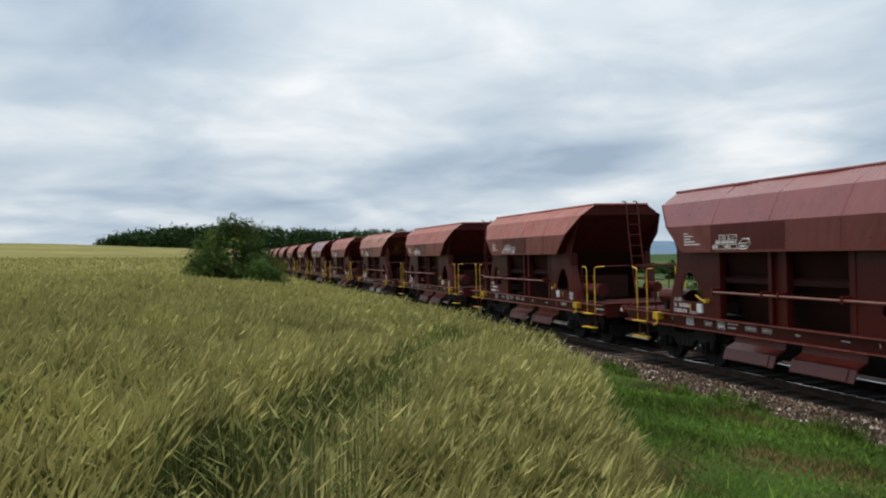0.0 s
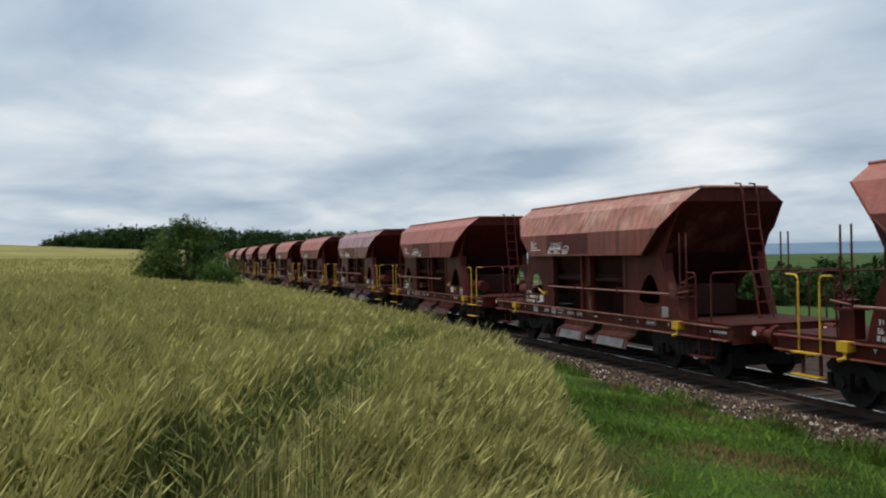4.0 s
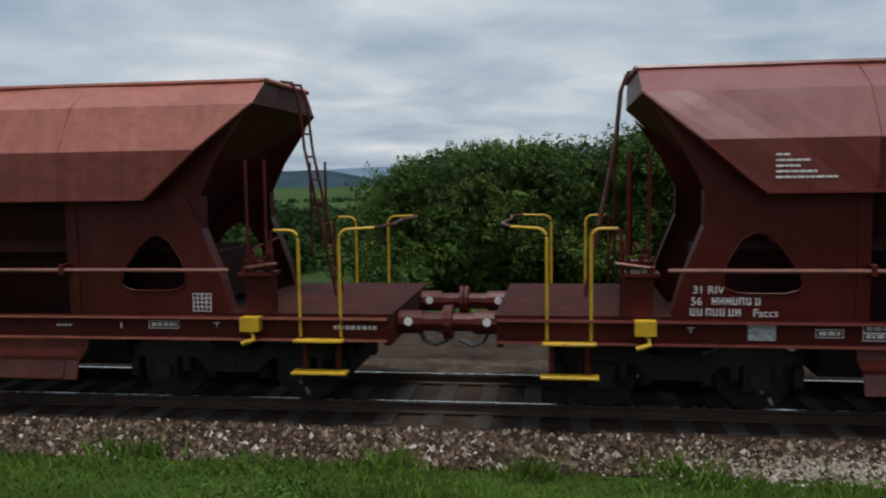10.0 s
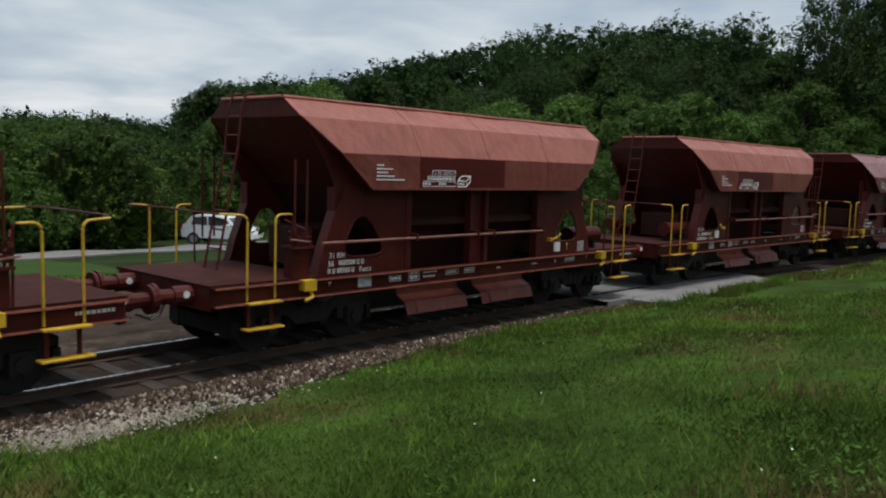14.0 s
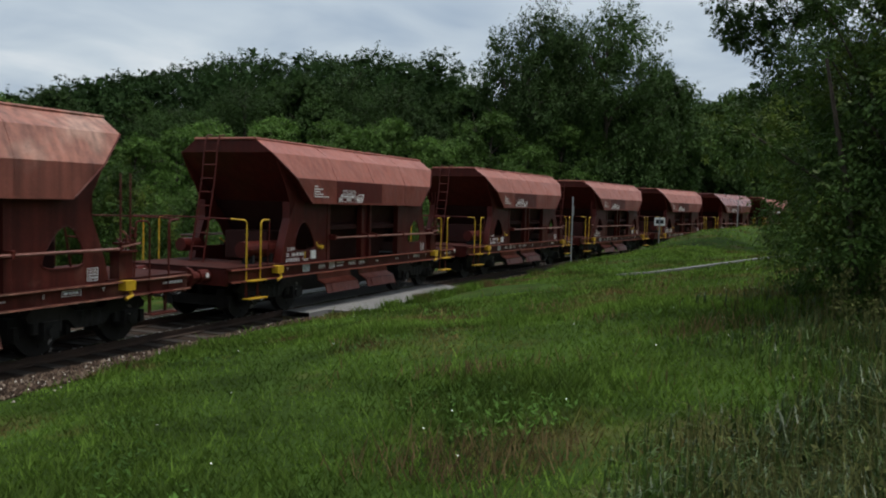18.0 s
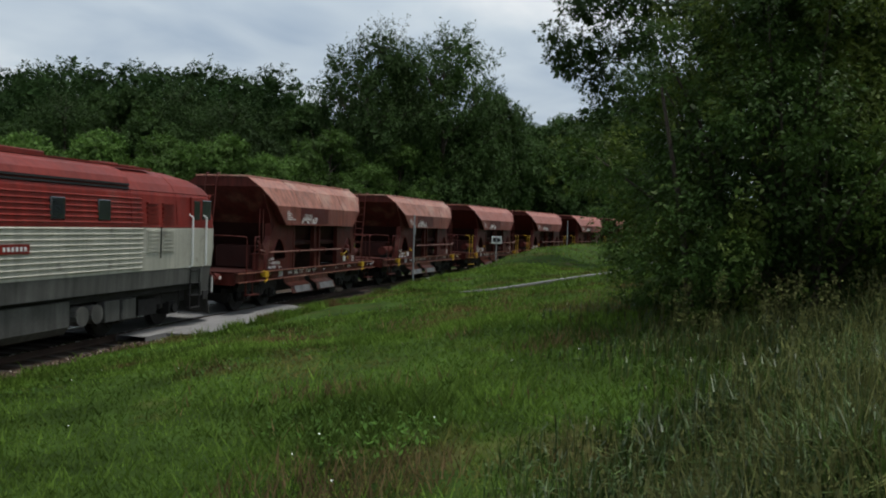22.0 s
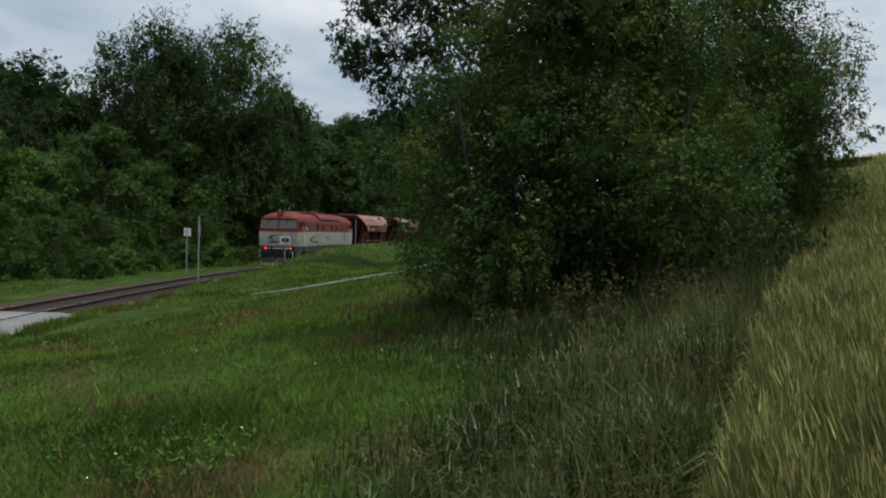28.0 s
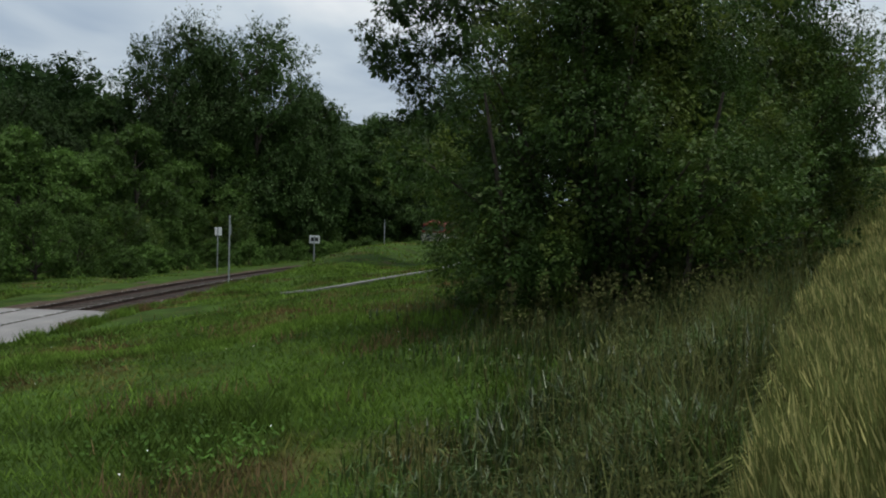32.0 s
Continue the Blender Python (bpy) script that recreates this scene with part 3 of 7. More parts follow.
def saddle_plate(side, sx):
    """Side plate at one end with a rounded three-cornered hole."""
    outer = [(1.95, 1.21), (4.09, 1.21), (3.97, 1.65), (3.72, 2.3), (3.52, 2.72), (1.95, 2.72)]
    hole = [(2.63, 1.60), (2.72, 1.52), (3.34, 1.52), (3.48, 1.58), (3.51, 1.70), (3.46, 1.88), (3.30, 2.14), (3.18, 2.22), (3.04, 2.20), (2.88, 2.06), (2.66, 1.74)]
    bm = bmesh.new()
    # a ring of quads between the hole and points sent out to the outline
    cx, cz = 3.10, 1.83
    n = 44

    def cast(poly, a):
        d = (math.cos(a), math.sin(a))
        best = 0
        for (x0, z0), (x1, z1) in zip(poly, poly[1:] + poly[:1]):
            ex, ez = x1 - x0, z1 - z0
            den = d[0] * ez - d[1] * ex
            if abs(den) < 1e-9:
                continue
            t = ((x0 - cx) * ez - (z0 - cz) * ex) / den
            q = ((x0 - cx) * d[1] - (z0 - cz) * d[0]) / den
            if t > 0 and -1e-6 <= q <= 1 + 1e-6:
                best = max(best, t)
        return cx + d[0] * best, cz + d[1] * best

    angles = sorted([k * math.tau / n for k in range(n)] + [math.atan2(z - cz, x - cx) % math.tau for x, z in outer])
    rings = []
    for y in (side * 1.38, side * 1.36):
        rings.append(([bm.verts.new((sx * cast(outer, a)[0], y, cast(outer, a)[1])) for a in angles],
                      [bm.verts.new((sx * cast(hole, a)[0], y, cast(hole, a)[1])) for a in angles]))
    k = len(angles)
    for i in range(k):
        j = (i + 1) % k
        for o, h in rings:
            bm.faces.new((o[i], o[j], h[j], h[i]))
        bm.faces.new((rings[0][0][i], rings[0][0][j], rings[1][0][j], rings[1][0][i]))
        bm.faces.new((rings[0][1][i], rings[0][1][j], rings[1][1][j], rings[1][1][i]))
    rim = [(sx * cast(hole, a)[0], side * 1.385, cast(hole, a)[1]) for a in angles[::2]]
    bm_tube(bm, rim + rim[:1], 0.014, 4)
    return bm


def hopper_side(sy, i0, i1):
    """One long side of the hopper between two of its creases."""
    bm = bmesh.new()
    rings = [[bm.verts.new((k / 16 * hl - hl, sy * (hw + 0.010 * math.sin(k * 1.1 + z * 3) * math.sin(k * 0.37 + z)), z + (0.012 * math.sin(k * 0.9) * math.sin(k * 0.31 + 1) if z > 4 else 0))) for k in range(33)] for hw, z, hl in HOP[i0:i1 + 1]]
    for a, b in zip(rings, rings[1:]):
        for k in range(32):
            bm.faces.new((a[k], a[k + 1], b[k + 1], b[k]))
    return bm


def hopper_end(sx):
    bm = bmesh.new()
    rings = [[bm.verts.new((sx * hl, y * hw, z)) for y in (-1, 1)] for hw, z, hl in HOP]
    for a, b in zip(rings, rings[1:]):
        bm.faces.new((a[0], a[1], b[1], b[0]))
    return bm


def funnel(x0, x1):
    """Chute body under the hopper: walls that lean in toward the doors."""
    bm = bmesh.new()
    top = [(-x1, -1.3, 2.72), (x1, -1.3, 2.72), (x1, 1.3, 2.72), (-x1, 1.3, 2.72)]
    low = [(-x0, -0.62, 1.0), (x0, -0.62, 1.0), (x0, 0.62, 1.0), (-x0, 0.62, 1.0)]
    a, b = [bm.verts.new(p) for p in top], [bm.verts.new(p) for p in low]
    for i in range(4):
        bm.faces.new((a[i], a[(i + 1) % 4], b[(i + 1) % 4], b[i]))
    bm.faces.new(b)
    return bm


def wheel_pair():
    bm = bmesh.new()
    for sy in (-1, 1):
        for r, y0, y1 in ((0.46, 0.69, 0.82), (0.485, 0.66, 0.69), (0.2, 0.64, 0.9)):
            m = Matrix.Translation((0, sy * (y0 + y1) / 2, 0)) @ Matrix.Rotation(radians(90), 4, "X")
            bmesh.ops.create_cone(bm, cap_ends=True, segments=24, radius1=r, radius2=r, depth=y1 - y0, matrix=m)
        for k in range(4):
            a = k * math.pi / 2
            bm_box(bm, math.cos(a) * 0.3 - 0.04, math.cos(a) * 0.3 + 0.04, sy * 0.82, sy * 0.835, math.sin(a) * 0.3 - 0.04, math.sin(a) * 0.3 + 0.04)
    bmesh.ops.create_cone(bm, cap_ends=True, segments=10, radius1=0.08, radius2=0.08, depth=1.9, matrix=Matrix.Rotation(radians(90), 4, "X"))
    return bm


def bogie_frame():
    bm = bmesh.new()
    for sy in (-1, 1):
        prof = [(-1.35, 0.72), (-1.2, 0.86), (-0.55, 0.86), (-0.3, 0.72), (0.3, 0.72), (0.55, 0.86), (1.2, 0.86), (1.35, 0.72), (1.3, 0.62), (0.5, 0.6), (0.32, 0.42), (-0.32, 0.42),
                (-0.5, 0.6), (-1.3, 0.62)]
        r0 = [bm.verts.new((a, sy * 0.94, b)) for a, b in prof]
        r1 = [bm.verts.new((a, sy * 1.08, b)) for a, b in prof]
        for i in range(len(prof)):
            j = (i + 1) % len(prof)
            bm.faces.new((r0[i], r0[j], r1[j], r1[i]))
        bm.faces.new(r0)
        bm.faces.new(r1)
        for sx in (-1, 1):
            bm_box(bm, sx * 0.9 - 0.16, sx * 0.9 + 0.16, sy * 0.92, sy * 1.16, 0.32, 0.62)
            bm_tube(bm, [(sx * 0.9, sy * 1.16, 0.46), (sx * 0.9, sy * 1.22, 0.46)], 0.11, 10)
            for q in (-0.24, 0.24):
                bm_tube(bm, [(sx * 0.9 + q, sy * 1.02, 0.42), (sx * 0.9 + q, sy * 1.02, 0.72)], 0.07, 8)
    bm_box(bm, -0.22, 0.22, -1.0, 1.0, 0.6, 0.85)
    # brake beams and rigging between the wheels, bulky to close the view through
    for x in (-1.42, -0.36, 0.36, 1.42):
        bm_box(bm, x - 0.05, x + 0.05, -0.95, 0.95, 0.32, 0.56)
        for sy in (-1, 1):
            bm_box(bm, x - 0.07, x + 0.07, sy * 0.62, sy * 0.84, 0.28, 0.7)
    bm_box(bm, -1.3, 1.3, -0.06, 0.06, 0.5, 0.8)
    for sy in (-1, 1):
        # bolster springs
        for x in (-0.2, 0.0, 0.2):
            bm_tube(bm, [(x, sy * 1.03, 0.44), (x, sy * 1.03, 0.72)], 0.075, 8)
    return bm


def buffer(sx, y):
    bm = bmesh.new()
    bm_tube(bm, [(sx * 6.08, y, 1.06), (sx * 6.42, y, 1.06)], 0.15, 12)
    bm_tube(bm, [(sx * 6.40, y, 1.06), (sx * 6.7, y, 1.06)], 0.115, 12)
    bm_tube(bm, [(sx * 6.69, y, 1.06), (sx * 6.745, y, 1.06)], 0.22, 16)
    return bm


def bent(p, q, r, side, rad=0.11):
    """Points of a bar that goes up from p to height q and bends over to r."""
    p, top, r = Vector(p), Vector(q), Vector(r)
    d = (r - top).normalized()
    pts = [p, top - Vector((0, 0, rad))]
    for k in range(1, 5):
        a = k / 4 * math.pi / 2
        pts.append(top - Vector((0, 0, rad)) + Vector((0, 0, rad)) * math.sin(a) + d * rad * (1 - math.cos(a)))
    return pts + [r]


M_MARK = material("brass_maker_plate", (0.45, 0.46, 0.48), 0.5, 0.2, var=0.5, scale=18)
M_GREYLID = material("grey_chute_face", (0.30, 0.27, 0.26), 0.5, 0.2, var=0.3)


def stencil(rng):
    rows = []
    for r, x1 in enumerate((-2.84, -2.62, -2.74, -2.57, -2.34)):
        rows += word_bars(rng, -3.0, x1, 3.08 - r * 0.062, 0.024, 0.014)
    for x0, x1, z0, z1 in ((-1.62, -0.99, 2.91, 3.03), (-1.74, -0.99, 2.82, 2.922), (-1.86, -0.99, 2.73, 2.832)):
        rows += frame_bars(x0, x1, z0, z1)
    for x in (-1.46, -1.30, -1.14):
        rows.append((x, x + 0.012, 2.83, 3.02))
    rows += word_bars(rng, -1.72, -1.02, 2.85, 0.045) + word_bars(rng, -1.82, -1.64, 2.76, 0.045) + word_bars(rng, -1.44, -1.22, 2.76, 0.045)
    bm = rows_of_bars(rows, -1.592)
    # small slanted crate sign
    a = [(-0.92, 2.73), (-0.66, 2.73), (-0.56, 2.83), (-0.56, 2.93), (-0.80, 2.93), (-0.92, 2.84)]
    for p, q in list(zip(a, a[1:] + a[:1])) + [((-0.92, 2.84), (-0.66, 2.84)), ((-0.66, 2.84), (-0.66, 2.73)), ((-0.66, 2.84), (-0.56, 2.93))]:
        bm_tube(bm, [(p[0], -1.596, p[1]), (q[0], -1.596, q[1])], 0.008, 4)
    for x0, x1, z0, z1 in word_bars(rng, -0.88, -0.70, 2.76, 0.045):
        bm_box(bm, x0, x1, -1.598, -1.592, z0, z1)
    # owner's number rows on the saddle plate
    for x0, x1, z0, z1 in thin_bars(rng, -3.62, -3.02, 1.39) + thin_bars(rng, -3.86, -3.27, 1.26):
        bm_box(bm, x0, x1, -1.388, -1.38, z0, z1)
    # grid mark on the other plate
    for k in range(5):
        bm_box(bm, 3.58, 3.82, -1.388, -1.38, 1.26 + k * 0.055, 1.268 + k * 0.055)
    for k in range(5):
        bm_box(bm, 3.58 + k * 0.057, 3.588 + k * 0.057, -1.388, -1.38, 1.26, 1.488)
    return bm


def sill_stencil(rng):
    rows = []
    for x0, x1, z0, z1 in ((-2.5, -2.2, 1.03, 1.13), (-2.0, -1.72, 1.09, 1.18), (-2.0, -1.72, 1.0, 1.09), (-1.0, -0.64, 1.04, 1.14), (-0.45, -0.16, 1.04, 1.14), (3.0, 3.4, 1.05, 1.15)):
        rows += frame_bars(x0, x1, z0, z1, 0.009) + word_bars(rng, x0 + 0.04, x1 - 0.03, z0 + 0.03, 0.045)
    rows += word_bars(rng, -1.62, -1.3, 1.04, 0.03) + word_bars(rng, -1.62, -1.25, 1.12, 0.03) + word_bars(rng, 0.55, 0.67, 1.06, 0.04) + word_bars(rng, 1.75, 1.95, 1.07, 0.025)
    rows += [(-3.9, -3.82, 1.12, 1.135), (-3.868, -3.852, 1.07, 1.12), (3.86, 3.94, 1.12, 1.135), (3.892, 3.908, 1.07, 1.12), (2.62, 2.64, 1.05, 1.13)]
    rows += word_bars(rng, 5.4, 5.95, 1.06, 0.05)
    return rows_of_bars(rows, -1.433, 0.005)


def wagon(tone, flip, label, seed, brown_rails=False):
    """Four-axle hopper wagon. flip: which end carries the brake gear."""
    rng = random.Random(seed)
    P = PAINT[tone]
    g = thing("hopper_wagon", label, "freight wagon", "hopper wagons of the train")
    f = -1 if flip else 1
    # underframe
    for sy in (-1, 1):
        bm = prism([(sy * 1.36, 1.212), (sy * 1.525, 1.212), (sy * 1.525, 1.192), (sy * 1.43, 1.186), (sy * 1.43, 0.958), (sy * 1.53, 0.95), (sy * 1.53, 0.928), (sy * 1.36, 0.928)], -6.08, 6.08)
        sill = part("side_sill", bm, P, g)
        # pale strips paint the sky's highlight along both flange edges
        for z in (1.203, 0.940):
            part("flange_edge", box(-6.08, 6.08, sy * 1.522, sy * 1.536, z - 0.014, z + 0.014, 0), SKYLIT[tone], sill, "flange edge with a painted-on sky highlight")
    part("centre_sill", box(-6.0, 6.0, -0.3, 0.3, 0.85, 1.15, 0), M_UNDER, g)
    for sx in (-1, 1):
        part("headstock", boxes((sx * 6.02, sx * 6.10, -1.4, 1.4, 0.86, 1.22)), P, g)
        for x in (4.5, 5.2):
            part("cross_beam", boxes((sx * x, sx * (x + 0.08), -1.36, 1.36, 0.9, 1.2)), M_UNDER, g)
        bm = boxes((sx * 4.0, sx * 6.12, -1.42, 1.42, 1.216, 1.25))
        part("end_platform", bm, M_DECK, g)
        for y in (-0.875, 0.875):
            part("buffer", buffer(sx, y), P, g, "greasy round buffer", smooth=False)
            part("buffer_mark", tube([(sx * 6.25, y - 0.152, 1.09), (sx * 6.25, y - 0.158, 1.09)], 0.055, 10), M_WHITE, g)
        bm = tube([(sx * 6.1, 0, 1.02), (sx * 6.45, 0, 1.0), (sx * 6.5, 0, 0.9), (sx * 6.62, 0, 0.82), (sx * 6.72, 0, 0.98)], 0.04, 6)
        part("coupling", bm, M_UNDER, g, "screw coupling with hook")
        for y in (-0.42, 0.42, -0.3):
            bm = tube([(sx * 6.1, y, 0.98), (sx * 6.25, y, 0.92), (sx * 6.35, y, 0.72), (sx * 6.5, y, 0.66), (sx * 6.68, y, 0.74)], 0.022, 5)
            part("brake_hose", bm, M_BLACK, g, "hanging rubber brake hose")
    # bogies and wheels
    for sx in (-1, 1):
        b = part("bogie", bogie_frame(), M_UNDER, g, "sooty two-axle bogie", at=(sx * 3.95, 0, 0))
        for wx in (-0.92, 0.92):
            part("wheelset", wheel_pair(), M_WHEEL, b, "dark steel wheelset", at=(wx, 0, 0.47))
            for sy in (-1, 1):
                part("axle_cap", tube([(wx, sy * 1.22, 0.52), (wx, sy * 1.228, 0.52)], 0.028, 6), M_GREYLID, b, "pale axle end mark")
                part("axle_cap", tube([(wx, sy * 1.20, 0.36), (wx, sy * 1.21, 0.36)], 0.022, 6), M_GREYLID, b, "pale axle end mark")
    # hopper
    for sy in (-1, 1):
        part("upper_panel", hopper_side(sy, 0, 2), SKYLIT[tone], g, "upper hopper panel with sky light painted in")
        part("side_panel", hopper_side(sy, 2, 3), MIDDLE[tone], g, "middle hopper panel painted half lit")
        part("repaint_patch", box(*((-1.93, 0.5) if sy < 0 else (-0.5, 1.93)), sy * 1.5955, sy * 1.585, 2.715, 3.255, 0), PAINT["fresh"], g, "dark repainted patch")
    # end walls get the darker paint, their shade put into the colour
    for sx in (-1, 1):
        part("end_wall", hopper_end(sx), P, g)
    bm = bmesh.new()
    for sy in (-1, 1):
        bm_tube(bm, [(-4.45, sy * 0.87, 4.15), (4.45, sy * 0.87, 4.15)], 0.035, 6)
    for sx in (-1, 1):
        bm_tube(bm, [(sx * 4.45, -0.87, 4.15), (sx * 4.45, 0.87, 4.15)], 0.035, 6)
    part("top_rim", bm, SKYLIT[tone], g)
    bm = bmesh.new()
    for sy in (-1, 1):
        for x in (-1.88, 0.02, 1.95):
            pts = [(x * (1 + 0.03 * (z - 2.7)), sy * (hw + 0.002), z) for hw, z, _ in HOP]
            for a, b in zip(pts, pts[1:]):
                bm_tube(bm, [a, b], 0.007, 4)
        bm_box(bm, -3.1, 3.1, sy * 1.575, sy * 1.61, 2.665, 2.70)
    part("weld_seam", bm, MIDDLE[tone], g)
    for sx in (-1, 1):
        for sy in (-1, 1):
            part("edge_strip", tube([(sx * l, sy * w, z) for w, z, l in HOP[1:]], 0.02, 4), P, g)
        # slanting end wall below the lip down to the chute
        bm = bmesh.new()
        q = [bm.verts.new(p) for p in ((sx * 3.14, -1.33, 2.70), (sx * 3.14, 1.33, 2.70), (sx * 2.1, 1.3, 1.55), (sx * 2.1, -1.3, 1.55))]
        bm.faces.new(q)
        r = bmesh.ops.extrude_face_region(bm, geom=bm.faces[:])
        bmesh.ops.translate(bm, vec=(-sx * 0.03, 0, 0), verts=[v for v in r["geom"] if isinstance(v, bmesh.types.BMVert)])
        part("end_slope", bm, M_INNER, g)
        # added box without a seen counterpart, keeps the plate holes dark
        part("gear_case", box(sx * 2.35, sx * 3.62, -0.62, 0.62, 1.25, 1.96, 0.03), M_INNER, g, "added dark filler box behind the plate holes")
        for sy in (-1, 1):
            part("saddle_plate", saddle_plate(sy, sx), P, g)
            # flange along the leaning edge, and the post under the hopper end
            pts = [(sx * 4.09, sy * 1.36, 1.22), (sx * 3.97, sy * 1.36, 1.65), (sx * 3.72, sy * 1.36, 2.3), (sx * 3.72, sy * 1.36, 2.7)]
            bm = bmesh.new()
            for a, b in zip(pts, pts[1:]):
                v = [bm.verts.new(p) for p in (a, b, (b[0], sy * 1.16, b[2]), (a[0], sy * 1.16, a[2]))]
                bm.faces.new(v)
            r = bmesh.ops.extrude_face_region(bm, geom=bm.faces[:])
            bmesh.ops.translate(bm, vec=(-sx * 0.02, 0, 0), verts=[v for v in r["geom"] if isinstance(v, bmesh.types.BMVert)])
            part("saddle_flange", bm, P, g)
        # rounded gusset from the saddle up to the overhanging end
        for sy in (-1, 1):
            prof = [(sx * 3.12, 2.68), (sx * 3.70, 2.32), (sx * 3.72, 2.72), (sx * 3.92, 3.12), (sx * 4.3, 3.68), (sx * 3.78, 3.26)]
            part("gusset", prism(prof, sy * 1.33, sy * 1.35, "y"), P, g)
    # load
    bm = bmesh.new()
    rows = []
    for i in range(19):
        x = -4.3 + 8.6 * i / 18
        rows.append([bm.verts.new((x, y, 4.02 + (0.16 * math.exp(-((x - rng.uniform(1.9, 2.3)) / 0.5) ** 2) if abs(y) < 0.5 else 0) + rng.uniform(-0.03, 0.05))) for y in (-0.86, -0.4, 0, 0.4, 0.86)])
    for a, b in zip(rows, rows[1:]):
        for k in range(4):
            bm.faces.new((a[k], a[k + 1], b[k + 1], b[k]))
    part("load", bm, M_LOAD, g, "dark crushed stone load")
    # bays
    part("chute_body", funnel(1.95, 2.6), M_INNER, g, "leaning chute walls with bay shade painted in")
    for sy in (-1, 1):
        part("soffit", boxes((-3.1, 3.1, sy * 1.24, sy * 1.58, 2.672, 2.70)), P, g)
    for sy in (-1, 1):
        for x0, x1 in ((-2.07, -1.92), (1.92, 2.07), (-0.28, -0.17), (0.17, 0.28)):
            part("bay_post", box(x0, x1, sy * 1.24, sy * 1.40, 1.21, 2.7, 0.006), P, g)
        part("centre_panel", box(-0.17, 0.17, sy * 1.28, sy * 1.31, 1.21, 2.7, 0), P, g)
        for x0, x1 in ((-1.92, -0.28), (0.28, 1.92)):
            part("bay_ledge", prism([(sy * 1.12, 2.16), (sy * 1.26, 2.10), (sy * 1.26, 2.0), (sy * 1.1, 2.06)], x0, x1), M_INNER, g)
        # chute doors below the sill
        for x0, x1 in ((-1.93, -0.24), (0.24, 1.93)):
            pr = [(sy * 0.96, 0.96), (sy * 1.00, 0.97), (sy * 1.07, 0.70), (sy * 1.29, 0.585), (sy * 1.37, 0.355), (sy * 1.35, 0.345), (sy * 1.27, 0.56), (sy * 1.05, 0.675)]
            d = part("chute_door", prism(pr, x0, x1), MIDDLE[tone], g, "folded chute door in the paler middle tone")
            part("door_lip", prism([(sy * 1.296, 0.582), (sy * 1.308, 0.588), (sy * 1.382, 0.375), (sy * 1.370, 0.365)], x0 + 0.25, x1 - 0.18), M_GREYLID if tone == "chalky" else MIDDLE[tone], d)
        # long shaft
        xa, xb = (-1.97, 4.13) if flip else (-4.13, 1.97)
        if sy > 0:
            xa, xb = -xb, -xa
        bm = tube([(xa, sy * 1.56, 1.80), (xb, sy * 1.56, 1.80)], 0.026, 8)
        part("operating_shaft", bm, M_RAILTUBE, g, "long tubular operating shaft")
        for x in (-1.95, -0.25, 0.25, 1.95):
            part("shaft_bearing", box(x - 0.03, x + 0.03, sy * 1.36, sy * 1.60, 1.745, 1.875, 0.005), P, g)
        # yellow hooks
        for sx in (-1, 1):
            bm = boxes((sx * 4.38 - 0.12, sx * 4.38 + 0.12, sy * 1.43, sy * 1.60, 1.05, 1.22))
            bm_tube(bm, [(sx * 4.38 + 0.02, sy * 1.56, 1.06), (sx * 4.38 + 0.05, sy * 1.58, 0.95), (sx * 4.38 - 0.1, sy * 1.58, 0.9)], 0.035, 6)
            part("rope_hook", bm, M_YELLOW, g, "yellow painted rope hook")
            # handrails with treads
            rail = P if brown_rails else M_YELLOW
            bm = bmesh.new()
            bm_tube(bm, bent((sx * 4.99, sy * 1.47, 0.97), (sx * 4.99, sy * 1.47, 2.28), (sx * 4.69, sy * 1.47, 2.28), sy), 0.02, 6)
            part("handrail", bm, rail, g, "bent yellow handrail" if not brown_rails else "bent brown handrail")
            part("rail_leg", tube(bent((sx * 4.65, sy * 1.42, 1.25), (sx * 4.65, sy * 1.46, 2.28), (sx * 4.73, sy * 1.47, 2.28), sy, 0.06), 0.018, 6), P, g)
            bm = bmesh.new()
            bm_tube(bm, bent((sx * 5.50, sy * 1.47, 0.97), (sx * 5.50, sy * 1.47, 2.28), (sx * 5.92, sy * 1.36, 2.30), sy), 0.02, 6)
            part("handrail", bm, rail, g)
            for z, dx in ((0.955, 0.0), (0.56, 0.03)):
                part("tread", box(sx * 5.24 - 0.31 - dx, sx * 5.24 + 0.31 + dx, sy * 1.42, sy * 1.62, z - 0.03, z, 0.004), M_YELLOW if not brown_rails else P, g, "yellow step tread")
            for q in (-0.21, 0.21):
                part("step_hanger", boxes((sx * 5.24 + q - 0.03, sx * 5.24 + q + 0.03, sy * 1.42, sy * 1.45, 0.53, 0.97)), P, g)
    for sx in (-1, 1):
        # rail across the platform's end
        bm = tube([(sx * 5.92, -1.36, 2.30), (sx * 6.06, -0.9, 2.31), (sx * 6.0, 0.0, 2.32), (sx * 6.06, 0.9, 2.31), (sx * 5.92, 1.36, 2.30)], 0.018, 6)
        part("end_rail", bm, P, g)
        # ladder
        bm = bmesh.new()
        for y in (0.12, 0.50):
            bm_tube(bm, [(sx * 5.02, y, 1.25), (sx * 4.62, y, 3.3), (sx * 4.55, y, 4.0), (sx * 4.47, y, 4.22), (sx * 4.3, y, 4.24)], 0.022, 5)
        for k in range(8):
            z = 1.6 + k * 0.32
            x = sx * (5.02 - 0.4 * (z - 1.25) / 2.05) if z < 3.3 else sx * (4.62 - 0.07 * (z - 3.3) / 0.7)
            bm_tube(bm, [(x, 0.12, z), (x, 0.50, z)], 0.016, 5)
        part("ladder", bm, P, g, "steel end ladder bent over the rim")
